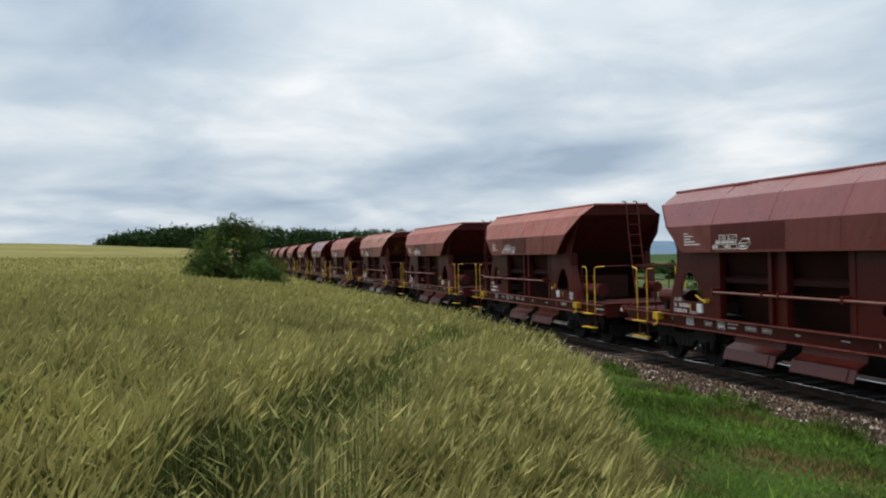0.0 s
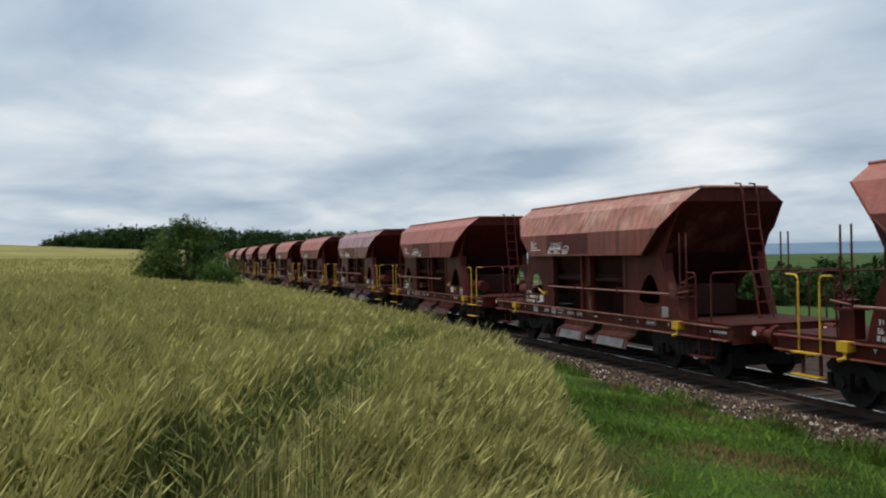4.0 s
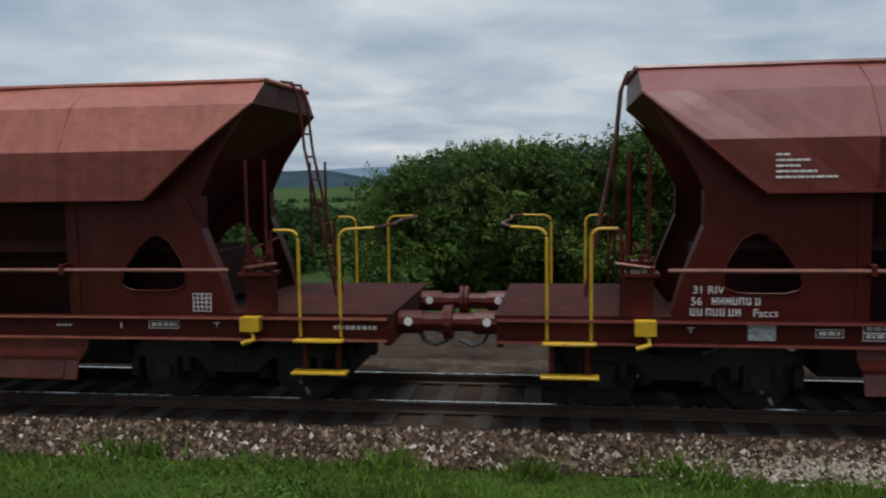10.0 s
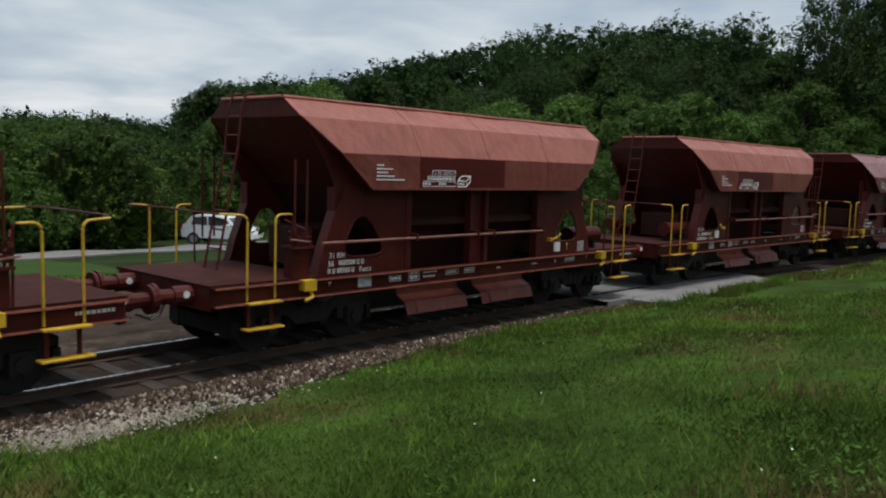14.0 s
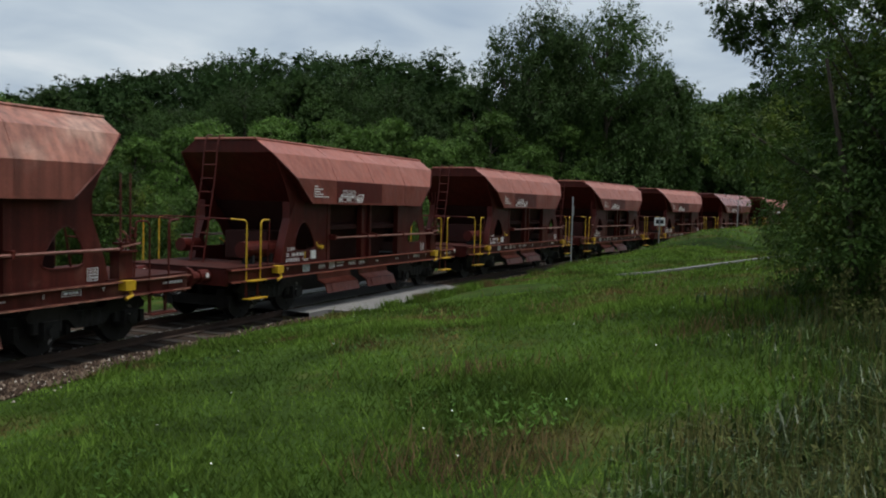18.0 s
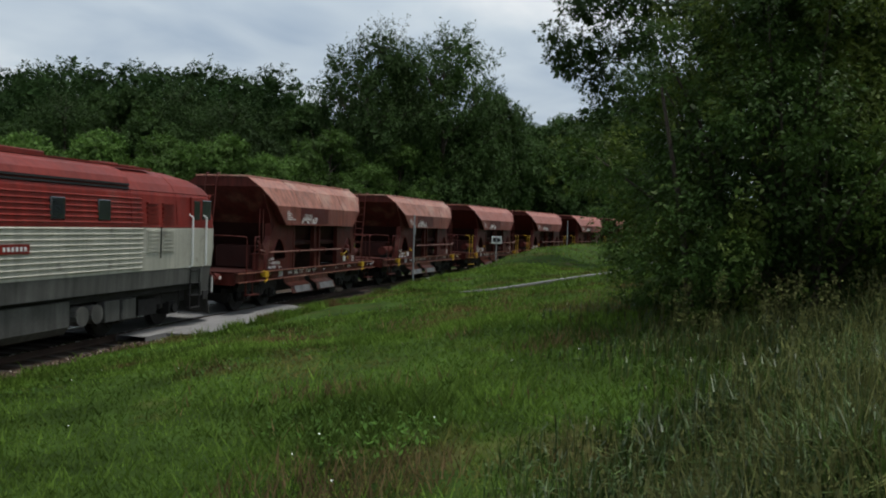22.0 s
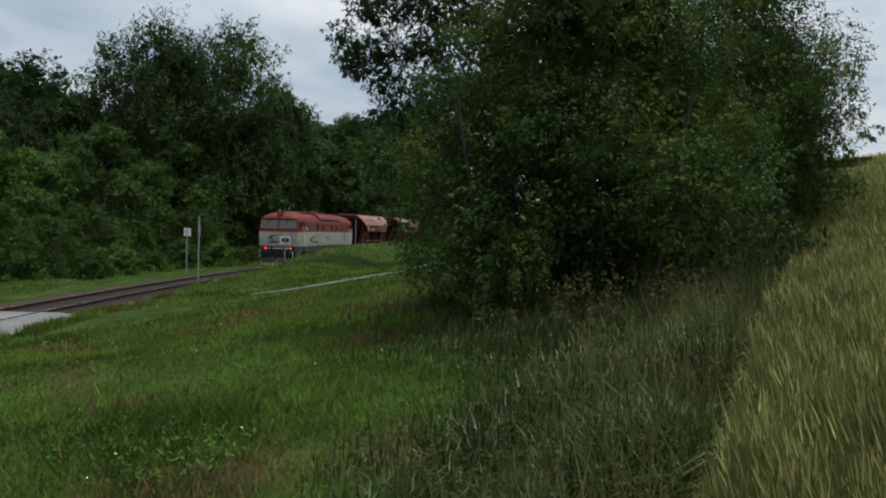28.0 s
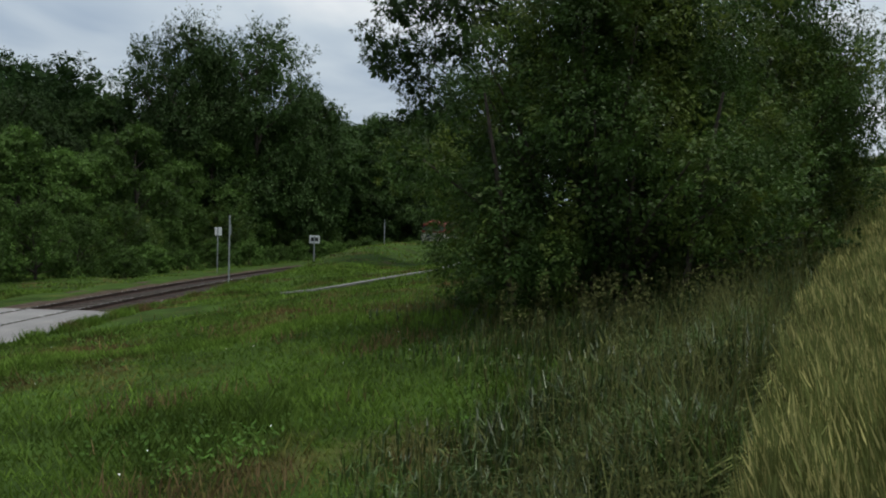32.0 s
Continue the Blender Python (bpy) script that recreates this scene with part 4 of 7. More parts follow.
    # brake end: air tank; other end: gear stand with upright rods
    bm = bmesh.new()
    bm_tube(bm, [(f * 3.75, -0.95, 1.58), (f * 3.8, -0.95, 1.58), (f * 4.95, -0.95, 1.58), (f * 5.0, -0.95, 1.58)], 0.19, 14)
    part("air_tank", bm, P, g, "cylindrical brake air tank", smooth=False)
    for x in (4.0, 4.7):
        part("tank_cradle", boxes((f * x, f * (x + 0.08), -1.1, -0.8, 1.25, 1.45)), M_UNDER, g)
    # stand-in for the hopper bottoms, added so the underside stays dark
    part("discharge_box", prism([(-0.62, 1.0), (0.62, 1.0), (0.5, 0.36), (-0.5, 0.36)], -2.2, 2.2), M_UNDER, g, "added dark hopper-bottom box closing the gap between the bogies")
    part("brake_cylinder", tube([(f * 4.3, 0.9, 1.62), (f * 4.9, 0.9, 1.62)], 0.16, 12), P, g)
    st = part("gear_stand", boxes((-f * 4.28, -f * 4.62, -1.42, -1.2, 1.25, 1.72), (-f * 4.22, -f * 4.66, -1.5, -1.16, 1.72, 1.76), (-f * 4.3, -f * 4.6, -1.46, -1.24, 1.86, 1.9)), P, g, "operating gear stand")
    for x, y in ((4.33, -1.4), (4.57, -1.4), (4.33, 1.3), (4.57, 1.3)):
        part("upright_rod", tube([(-f * x, y, 1.7), (-f * x, y, 3.14)], 0.02, 5), P, st)
    bm = bmesh.new()
    bm_tube(bm, [(-f * 4.3, -1.46, 1.82), (-f * 4.72, -1.5, 1.88)], 0.018, 5)
    part("lever", bm, M_RAILTUBE, st, "worn operating lever")
    bm = bmesh.new()
    for k, (x, z) in enumerate(((4.30, 1.80), (4.42, 1.94), (4.56, 1.84), (4.62, 2.02))):
        bm_tube(bm, [(-f * x, -1.44, 1.74), (-f * x, -1.46, z + 0.1), (-f * (x + 0.06), -1.30, z + 0.16)], 0.016, 5)
        bm_box(bm, -f * x - 0.035, -f * x + 0.035, -1.48, -1.40, z - 0.03, z + 0.03)
    part("control_rods", bm, P, st, "short control rods and clevises")
    # brake levers on the sides near the tank
    for sy in (-1, 1):
        x = f * 2.72
        b = part("changeover_box", boxes((x - 0.10, x + 0.10, sy * 1.38, sy * 1.42, 1.30, 1.50)), M_SIGNWHITE, g, "white brake changeover plate")
        bm = tube([(x - f * 0.25, sy * 1.46, 1.58), (x - f * 0.1, sy * 1.46, 1.62), (x, sy * 1.5, 1.70)], 0.02, 5)
        bm_box(bm, x - f * 0.32 - 0.05, x - f * 0.32 + 0.05, sy * 1.38, sy * 1.48, 1.54, 1.62)
        part("lever", bm, M_YELLOW, b, "yellow brake lever")
        bm = tube([(x + f * 0.38, sy * 1.41, 1.42), (x + f * 0.38, sy * 1.41, 1.32)], 0.012, 5)
        bmesh.ops.create_uvsphere(bm, u_segments=6, v_segments=4, radius=0.03, matrix=Matrix.Translation((x + f * 0.38, sy * 1.41, 1.45)))
        part("pull_ring", bm, M_YELLOW, b)
    # stencils: (x, z) on the side that faces each way
    for sy in (-1, 1):
        rz = 0 if sy < 0 else math.pi
        sheet = part("stencil", stencil(rng), M_WHITE, g, "white stencilled loading table and address lines")
        sheet.rotation_euler = (0, 0, rz)
        tagged(sheet, kind="stuff")
        sheet2 = part("stencil", sill_stencil(rng), M_WHITE, g, "white stencilled data boxes on the sill")
        sheet2.rotation_euler = (0, 0, rz)
        tagged(sheet2, kind="stuff")
        pl = part("tag_plate", boxes((-3.23, -2.93, -1.445, -1.432, 0.99, 1.19)), M_MARK, g, "dented pale label plate")
        pl.rotation_euler = (0, 0, rz)
        for body, size, x, z in (("31 RIV", 0.13, -3.84, 1.52), ("56", 0.13, -3.86, 1.385), ("Faccs", 0.13, -3.17, 1.255)):
            t = text(body, size, g, x, -1.384, z)
            if sy > 0:
                t.location, t.rotation_euler = (-x, 1.384, z), (radians(90), 0, math.pi)
        for i, (body, x) in enumerate((("A", -1.57), ("B1", -1.44), ("B2", -1.27), ("C", -1.09))):
            t = text(body, 0.085, g, x, -1.602, 2.935)
            if sy > 0:
                t.location, t.rotation_euler = (-x, 1.602, 2.935), (radians(90), 0, math.pi)
    return g


def grit_patch():
    """Pale grit spilled beside the ballast."""
    rng = np.random.default_rng(15)
    n = 5200
    s = rng.normal(4.0, 1.35, n)
    w = rng.normal(2.5, 0.30, n)
    ok = (w > 1.7) & (s > 0) & (s < 11)
    s, w = s[ok], w[ok]
    n = len(s)
    th = np.interp(s, S, TH)
    x, y = np.interp(s, S, TX) + w * np.sin(th), np.interp(s, S, TY) - w * np.cos(th)
    z = np.where(w < 2.7, -0.16, height(x, y) + 0.012)
    c = np.stack([x, y, z], -1)
    r = rng.uniform(0.012, 0.035, n)
    dirs = np.array([(1, 0, 0), (-0.5, 0.87, 0), (-0.5, -0.87, 0), (0, 0, 0.8)], float)
    v = c[:, None] + dirs[None] * r[:, None, None] * rng.uniform(0.7, 1.3, (n, 4, 3))
    f = (np.array([(0, 1, 3), (1, 2, 3), (2, 0, 3)])[None] + (np.arange(n) * 4)[:, None, None]).reshape(-1, 3)
    me = bpy.data.meshes.new("pale_grit")
    me.from_pydata(v.reshape(-1, 3).tolist(), [], f.tolist())
    me.materials.append(M_GRIT)
    ob = new("pale_grit", me)
    ob.parent = track
    tagged(ob, "pale grit spilled beside the ballast", kind="stuff")


grit_patch()


# ---- diesel locomotive, pushing at the tail ----
M_LWHITE = material("grimy_cream_paint", (0.43, 0.415, 0.35), 0.5, spec=0.3, var=0.10, scale=1.2, grain=14, second=(0.22, 0.20, 0.17), second_at=0.66, second_scale=1.4, streak=0.14, bump=0.003)
M_LRED = material("dull_red_loco_paint", (0.19, 0.018, 0.012), 0.5, spec=0.25, var=0.2, scale=1.2, grain=14, streak=0.2, second=(0.16, 0.035, 0.028), second_at=0.64, bump=0.003)
M_LROOF = material("sooty_red_roof", (0.150, 0.020, 0.014), 0.6, spec=0.25, var=0.22, scale=0.9, second=(0.115, 0.024, 0.018), second_at=0.6, second_scale=0.6, streak=0.2)
M_LGREY = material("dirty_grey_skirt", (0.10, 0.097, 0.090), 0.6, spec=0.25, var=0.3, scale=1.5, streak=0.25)
M_BLUE = material("dark_blue_emblem", (0.012, 0.018, 0.075), 0.5, var=0.1)
M_TAIL = glowing("red_tail_light", (1.0, 0.05, 0.06), 1.3)
M_LAMP = material("lamp_glass", (0.5, 0.5, 0.48), 0.15, var=0.05)

# level, half width, half length of the body outline, corner radius
LOCO = [(1.10, 1.44, 7.46, 0.34), (1.50, 1.46, 7.54, 0.34), (1.51, 1.47, 7.55, 0.34), (2.0, 1.48, 7.62, 0.34), (2.52, 1.48, 7.62, 0.34), (2.53, 1.48, 7.62, 0.34),
        (2.66, 1.47, 7.60, 0.34), (3.30, 1.42, 7.42, 0.34), (3.38, 1.39, 7.38, 0.34), (3.39, 1.40, 7.46, 0.36), (3.58, 1.27, 7.36, 0.42), (3.76, 1.06, 7.05, 0.5),
        (3.90, 0.74, 6.4, 0.5), (3.97, 0.38, 5.8, 0.35)]


def outline(hw, hl, rad):
    pts = []
    for sx, sy, a0 in ((1, -1, -90), (1, 1, 0), (-1, 1, 90), (-1, -1, 180)):
        for k in range(6):
            a = radians(a0 + k * 18)
            pts.append((sx * (hl - rad) + rad * math.cos(a) - 0.08 * sx * (1 if k in (0, 5) else 0) * 0, sy * (hw - rad) + rad * math.sin(a)))
    return pts


def loco_band(i0, i1, cap=False):
    bm = bmesh.new()
    rings = [[bm.verts.new((x, y, LOCO[i][0])) for x, y in outline(*LOCO[i][1:])] for i in range(i0, i1 + 1)]
    for a, b in zip(rings, rings[1:]):
        n = len(a)
        for k in range(n):
            bm.faces.new((a[k], a[(k + 1) % n], b[(k + 1) % n], b[k]))
    if cap:
        bm.faces.new(rings[-1])
    return bm


def loco_x(z):
    return float(np.interp(z, [r[0] for r in LOCO], [r[2] for r in LOCO]))


def loco_w(z):
    return float(np.interp(z, [r[0] for r in LOCO], [r[1] for r in LOCO]))


def nose_pane(sx, y0, y1, z0, z1, d=0.01):
    """A pane that lies on the leaning nose."""
    bm = bmesh.new()
    q = [bm.verts.new((sx * (loco_x(z) + d), y, z)) for y, z in ((y0, z0), (y1, z0), (y1, z1), (y0, z1))]
    bm.faces.new(q)
    r = bmesh.ops.extrude_face_region(bm, geom=bm.faces[:])
    bmesh.ops.translate(bm, vec=(-sx * 0.04, 0, 0), verts=[v for v in r["geom"] if isinstance(v, bmesh.types.BMVert)])
    return bm


def plough_point(sx, u, v):
    """A point on the flared plough: u runs across, v from its top edge down to its blade."""
    y = (u * 2 - 1) * 1.42
    top = 7.46 - 0.26 * max(0.0, abs(y) - 0.9) / 0.52
    low = 7.86 - 0.08 * abs(y) - 0.34 * max(0.0, abs(y) - 1.0) / 0.42
    return sx * (top + (low - top) * v ** 1.3), y * (1 - 0.02 * v), 0.74 - 0.56 * v


def plough(sx):
    bm = bmesh.new()
    grid = [[bm.verts.new(plough_point(sx, u / 12, v / 4)) for u in range(13)] for v in range(5)]
    for a, b in zip(grid, grid[1:]):
        for k in range(12):
            bm.faces.new((a[k], a[k + 1], b[k + 1], b[k]))
    r = bmesh.ops.extrude_face_region(bm, geom=bm.faces[:])
    bmesh.ops.translate(bm, vec=(-sx * 0.03, 0, 0), verts=[v for v in r["geom"] if isinstance(v, bmesh.types.BMVert)])
    return bm


def plough_stripe(sx, u0, u1):
    """One slanted bar of the warning stripes, 6 mm proud of the blade."""
    bm = bmesh.new()
    q = [bm.verts.new(Vector(plough_point(sx, u, v)) + Vector((sx * 0.008, 0, 0))) for u, v in ((u0, 1.0), (u1, 1.0), (u1 + 0.035, 0.76), (u0 + 0.035, 0.76))]
    bm.faces.new(q)
    r = bmesh.ops.extrude_face_region(bm, geom=bm.faces[:])
    bmesh.ops.translate(bm, vec=(-sx * 0.01, 0, 0), verts=[v for v in r["geom"] if isinstance(v, bmesh.types.BMVert)])
    return bm


def locomotive():
    g = thing("diesel_locomotive", "cream and dull red diesel locomotive with grey skirt, pushing the train", "locomotive")
    part("skirt", loco_band(0, 1), M_LGREY, g, "dirty grey lower skirt")
    body = part("body", loco_band(2, 4), M_LWHITE, g, "grimy cream body side")
    top = part("upper_body", loco_band(5, 8), M_LRED, g, "dull red window band")
    roof = part("roof", loco_band(9, 13, True), M_LROOF, g, "sooty red rounded roof", smooth=False)
    part("floor_plate", box(-7.3, 7.3, -1.38, 1.38, 1.08, 1.12, 0), M_UNDER, g)
    # raised engine hood in the roof
    half = [(1.37, 3.44), (1.41, 3.52), (1.34, 3.66), (1.12, 3.83), (0.8, 3.95), (0.4, 4.01)]
    part("engine_hood", prism(half + [(-a, b) for a, b in half[::-1]], -2.4, 3.45), M_LROOF, roof, "raised red engine hood")
    for x in (-5.35, -2.42, 3.47, 5.45):
        rim = [(loco_w(z) if z < 3.9 else 0.55, z) for z in (2.6, 3.0, 3.36, 3.58, 3.76, 3.92)]
        part("roof_seam", tube([(x, a + 0.004, z) for a, z in rim] + [(x, -a - 0.004, z) for a, z in rim[::-1]], 0.014, 4), M_LROOF, roof)
    for sy in (-1, 1):
        # corrugated beads along the sides
        for z in [1.60 + 0.112 * k for k in range(9)]:
            part("side_bead", tube([(-5.5, sy * loco_w(z), z), (3.9, sy * loco_w(z), z)], 0.026, 4), M_LWHITE, body)
        for z in [2.63 + 0.112 * k for k in range(6)]:
            part("side_bead", tube([(-5.5, sy * loco_w(z), z), (3.9, sy * loco_w(z), z)], 0.024, 4), M_LRED, top)
        for x in (-3.0, -1.45, 0.91, 2.43):
            part("window", box(x - 0.22, x + 0.22, sy * 1.40, sy * 1.49, 2.66, 3.12, 0.02), M_GLASS, top, "small dark side window")
        for sx, xd in ((-1, 6.25), (1, 6.43)):
            d = part("cab_door", box(sx * xd - 0.29, sx * xd + 0.29, sy * 1.42, sy * 1.488, 1.52, 2.52, 0.01), M_LWHITE, g, "cab side door with a window")
            part("door_top", box(sx * xd - 0.29, sx * xd + 0.29, sy * 1.36, sy * 1.478, 2.53, 3.32, 0.01), M_LRED, d)
            part("door_window", box(sx * xd - 0.17, sx * xd + 0.17, sy * 1.38, sy * 1.486, 2.72, 3.24, 0.02), M_GLASS, d)
            part("cab_window", box(sx * 6.97 - 0.25, sx * 6.97 + 0.25, sy * 1.34, sy * 1.478, 2.74, 3.26, 0.02), M_GLASS, top, "dark cab window")
            for x in (xd - 0.36, xd + 0.36):
                part("handrail", tube([(sx * x, sy * 1.47, 1.52), (sx * x, sy * 1.57, 1.56), (sx * x, sy * 1.57, 2.80), (sx * x, sy * 1.47, 2.86)], 0.026, 6), M_SIGNWHITE, g, "white upright handrail")
            bm = bmesh.new()
            for x in (xd - 0.24, xd + 0.24):
                bm_tube(bm, [(sx * x, sy * 1.45, 0.42), (sx * x, sy * 1.45, 1.46)], 0.025, 5)
            for z in (0.46, 0.78, 1.10, 1.42):
                bm_box(bm, sx * xd - 0.24, sx * xd + 0.24, sy * 1.34, sy * 1.50, z - 0.02, z)
            part("cab_steps", bm, M_UNDER, g, "black cab steps")
        # louvres next to the far cab: a plain hatch and two stacks of slats
        part("hatch", box(4.05, 4.62, sy * 1.46, sy * 1.492, 1.92, 2.50, 0.01), M_LWHITE, body)
        for x0, x1 in ((4.10, 4.58), (4.78, 5.32)):
            for k in range(6):
                part("louvre_slat", box(x0, x1, sy * 1.47, sy * 1.51, 1.96 + k * 0.092, 2.00 + k * 0.092, 0), M_LWHITE, body)
            for k in range(5):
                part("louvre_slat", box(x0, x1, sy * 1.42, sy * 1.49, 2.64 + k * 0.11, 2.68 + k * 0.11, 0), M_LRED, top)
        part("hatch_bar", tube([(4.68, sy * 1.50, 1.80), (4.68, sy * 1.50, 2.55)], 0.016, 5), M_UNDER, body)
        # two long dark slots under the hood
        for z in (3.395, 3.475):
            part("roof_grille", box(-2.38, 3.43, sy * 1.33, sy * 1.418, z, z + 0.04, 0), M_BLACK, roof, "long dark air slot")
        # emblem: swoosh with bars for the name, and a round shield
        e = part("emblem", emblem(), M_BLUE, body, "dark blue swoosh emblem over a name bar")
        e.location, e.rotation_euler, e.scale = (-3.65, sy * 1.50, 2.06), (0, 0, 0 if sy < 0 else math.pi), (0.85, 1, 0.62)
        part("shield", tube([(-4.6, sy * 1.47, 1.98), (-4.6, sy * 1.508, 1.98)], 0.17, 12), M_LRED, body, "faded round shield")
        plate = part("name_plate", box(-0.72, 0.08, sy * 1.47, sy * 1.508, 2.02, 2.20, 0), M_LRED, body, "red number plate")
        for k in range(6):
            part("number_bar", boxes((-0.62 + k * 0.11, -0.56 + k * 0.11, sy * 1.507, sy * 1.513, 2.07, 2.15)), M_SIGNWHITE, plate)
        part("fuel_tank", prism([(sy * 0.3, 0.32), (sy * 1.2, 0.32), (sy * 1.34, 0.48), (sy * 1.34, 1.0), (sy * 0.3, 1.0)], -2.3, 1.5), M_LGREY, g, "dusty grey fuel tank")
        for x in (1.85, 2.35):
            part("air_reservoir", tube([(x, sy * 0.7, 0.66), (x, sy * 1.4, 0.66)], 0.21, 12), M_LGREY, g)
        part("valance", box(-6.9, 6.9, sy * 1.18, sy * 1.30, 0.92, 1.10, 0.01), M_UNDER, g, "sooty underframe beam")
        for x in (-3.2, 2.75, 3.4):
            part("equipment_box", box(x, x + 0.55, sy * 1.0, sy * 1.32, 0.42, 0.9, 0.02), M_LGREY if x > 0 else M_UNDER, g)
        for x in (-4.15, -4.0, -3.85, -3.7, -3.46, -3.32, -3.18, -3.04):
            part("name_bar", boxes((x, x + 0.1, sy * 1.488, sy * 1.512, 1.76, 1.84)), M_BLUE, body)
    for sx in (-1, 1):
        for y0, y1 in ((-1.28, -0.06), (0.06, 1.28)):
            fr = part("windscreen_frame", nose_pane(sx, y0 - 0.04, y1 + 0.04, 2.70, 3.36, 0.02), M_LRED, g)
            part("windscreen", nose_pane(sx, y0, y1, 2.75, 3.32, 0.035), M_GLASS, fr, "raked windscreen pane")
            part("wiper", tube([(sx * (loco_x(3.3) + 0.08), (y0 + y1) / 2, 3.31), (sx * (loco_x(3.0) + 0.07), (y0 + y1) / 2 + 0.18, 2.95)], 0.014, 4), M_BLACK, fr)
        part("brow", nose_pane(sx, -1.3, 1.3, 3.35, 3.44, 0.10), M_LROOF, g)
        part("sill_band", nose_pane(sx, -1.3, 1.3, 2.52, 2.60, 0.025), M_LRED, g)
        e = part("emblem", emblem(), M_BLUE, body)
        e.scale = (0.75, 1, 0.62)
        e.location, e.rotation_euler = (sx * (loco_x(2.1) + 0.02), 0.2 if sx < 0 else -0.2, 2.02), (0, 0, radians(90) * sx)
        for y in (-0.62, -0.48, -0.34, -0.20, 0.02, 0.16, 0.30, 0.44, 0.58):
            part("name_bar", nose_pane(sx, -sx * y - 0.055, -sx * y + 0.055, 1.73, 1.83, 0.02), M_BLUE, body)
        part("name_rule", nose_pane(sx, -0.68, 0.66, 1.87, 1.885, 0.02), M_BLUE, body)
        part("nose_apron", prism([(sx * 6.78, -1.44), (sx * 7.2, -1.44), (sx * 7.40, -1.30), (sx * 7.46, -1.0), (sx * 7.46, 1.0), (sx * 7.40, 1.30), (sx * 7.2, 1.44), (sx * 6.78, 1.44)], 0.74, 1.10, "z"),
             M_LGREY, g, "dark grey nose apron")
        part("lamp_board", nose_pane(sx, -1.16, 1.16, 1.20, 1.48, 0.012), M_UNDER, g, "dark lamp panel")
        plate = part("number_plate", nose_pane(sx, -0.47, 0.47, 1.25, 1.43, 0.03), M_LRED, g, "red number plate")
        for k in range(7):
            part("number_bar", nose_pane(sx, -0.38 + k * 0.115, -0.31 + k * 0.115, 1.29, 1.39, 0.04), M_SIGNWHITE, plate)
        for sy in (-1, 1):
            part("tail_lamp", tube([(sx * (loco_x(1.34) - 0.05), sy * 0.90, 1.34), (sx * (loco_x(1.34) + 0.06), sy * 0.90, 1.34)], 0.082, 12), M_TAIL if sx < 0 else M_LAMP, g, "red tail light" if sx < 0 else "lamp")
            part("marker_lamp", tube([(sx * (loco_x(1.34) - 0.05), sy * 0.64, 1.34), (sx * (loco_x(1.34) + 0.05), sy * 0.64, 1.34)], 0.072, 12), M_LAMP, g, "unlit white marker lamp")
            bm = bmesh.new()
            bm_tube(bm, [(sx * 7.35, sy * 0.875, 1.0), (sx * 7.75, sy * 0.875, 1.0)], 0.14, 12)
            bm_tube(bm, [(sx * 7.72, sy * 0.875, 1.0), (sx * 8.12, sy * 0.875, 1.0)], 0.1, 12)
            bm_tube(bm, [(sx * 8.12, sy * 0.875, 1.0), (sx * 8.2, sy * 0.875, 1.0)], 0.22, 16)
            part("buffer", bm, M_UNDER, g, "black round buffer")
            part("buffer_edge", box(sx * 7.86, sx * 7.90, sy * 1.17, sy * 1.21, 0.74, 1.16, 0), M_SIGNWHITE, g, "white clearance strip")
            part("step_box", box(sx * 6.86, sx * 7.12, sy * 1.40, sy * 1.47, 0.62, 0.86, 0.01), M_UNDER, g)
        part("buffer_beam", box(sx * 7.30, sx * 7.50, -1.25, 1.25, 0.70, 1.18, 0.02), M_UNDER, g)
        pl = part("snow_plough", plough(sx), M_LGREY, g, "grey flared plough with yellow stripes")
        for k in range(9):
            part("stripe", plough_stripe(sx, 0.03 + k * 0.106, 0.078 + k * 0.106), M_YELLOW, pl)
        bm = bmesh.new()
        for y in (-0.62, -0.46, -0.28, 0.28, 0.46, 0.62):
            bm_tube(bm, [(sx * 7.48, y, 0.95), (sx * 7.76, y, 0.86), (sx * 7.90, y, 0.52), (sx * 7.86, y * 0.9, 0.34)], 0.034, 5)
        part("brake_hose", bm, M_BLACK, g)
        part("coupling", tube([(sx * 7.48, 0, 1.0), (sx * 7.95, 0, 0.96), (sx * 8.0, 0, 0.74), (sx * 8.06, 0, 0.5)], 0.055, 6), M_UNDER, g)
        lamp = part("top_lamp", box(sx * 6.7, sx * 7.36, -0.19, 0.19, 3.56, 3.92, 0.05), M_LROOF, g, "headlight housing over the cab")
        part("lamp_lens", tube([(sx * 7.35, 0, 3.73), (sx * 7.385, 0, 3.73)], 0.13, 14), M_GLASS, lamp)
        b = part("bogie", loco_bogie(), M_UNDER, g, "sooty bogie", at=(sx * 4.6, 0, 0))
        for wx in (-1.2, 1.2):
            part("wheelset", wheel_pair(), M_WHEEL, b, at=(wx, 0, 0.5))
    # things on the roof
    for x0, x1, w, z in ((-5.0, -3.9, 0.5, 3.99), (-3.6, -2.6, 0.55, 4.0), (-2.2, -0.4, 0.62, 4.05), (0.2, 1.7, 0.55, 4.06), (3.6, 4.4, 0.5, 4.02), (4.55, 5.3, 0.5, 4.0)):
        part("roof_hatch", box(x0, x1, -w, w, 3.86, z + 0.02, 0.02), M_LROOF, roof)
    for sy in (-1, 1):
        part("walkway", box(-5.2, 5.2, sy * 0.66, sy * 0.9, 3.93, 3.965, 0), M_LROOF, roof, "narrow roof walkway")
    part("horn", tube([(-6.3, 0.3, 3.8), (-6.3, 0.3, 4.02), (-6.6, 0.3, 4.03)], 0.035, 6), M_SIGNBACK, roof)
    part("exhaust", tube([(0.0, 0, 3.95), (0.0, 0, 4.14)], 0.16, 10), M_UNDER, roof)
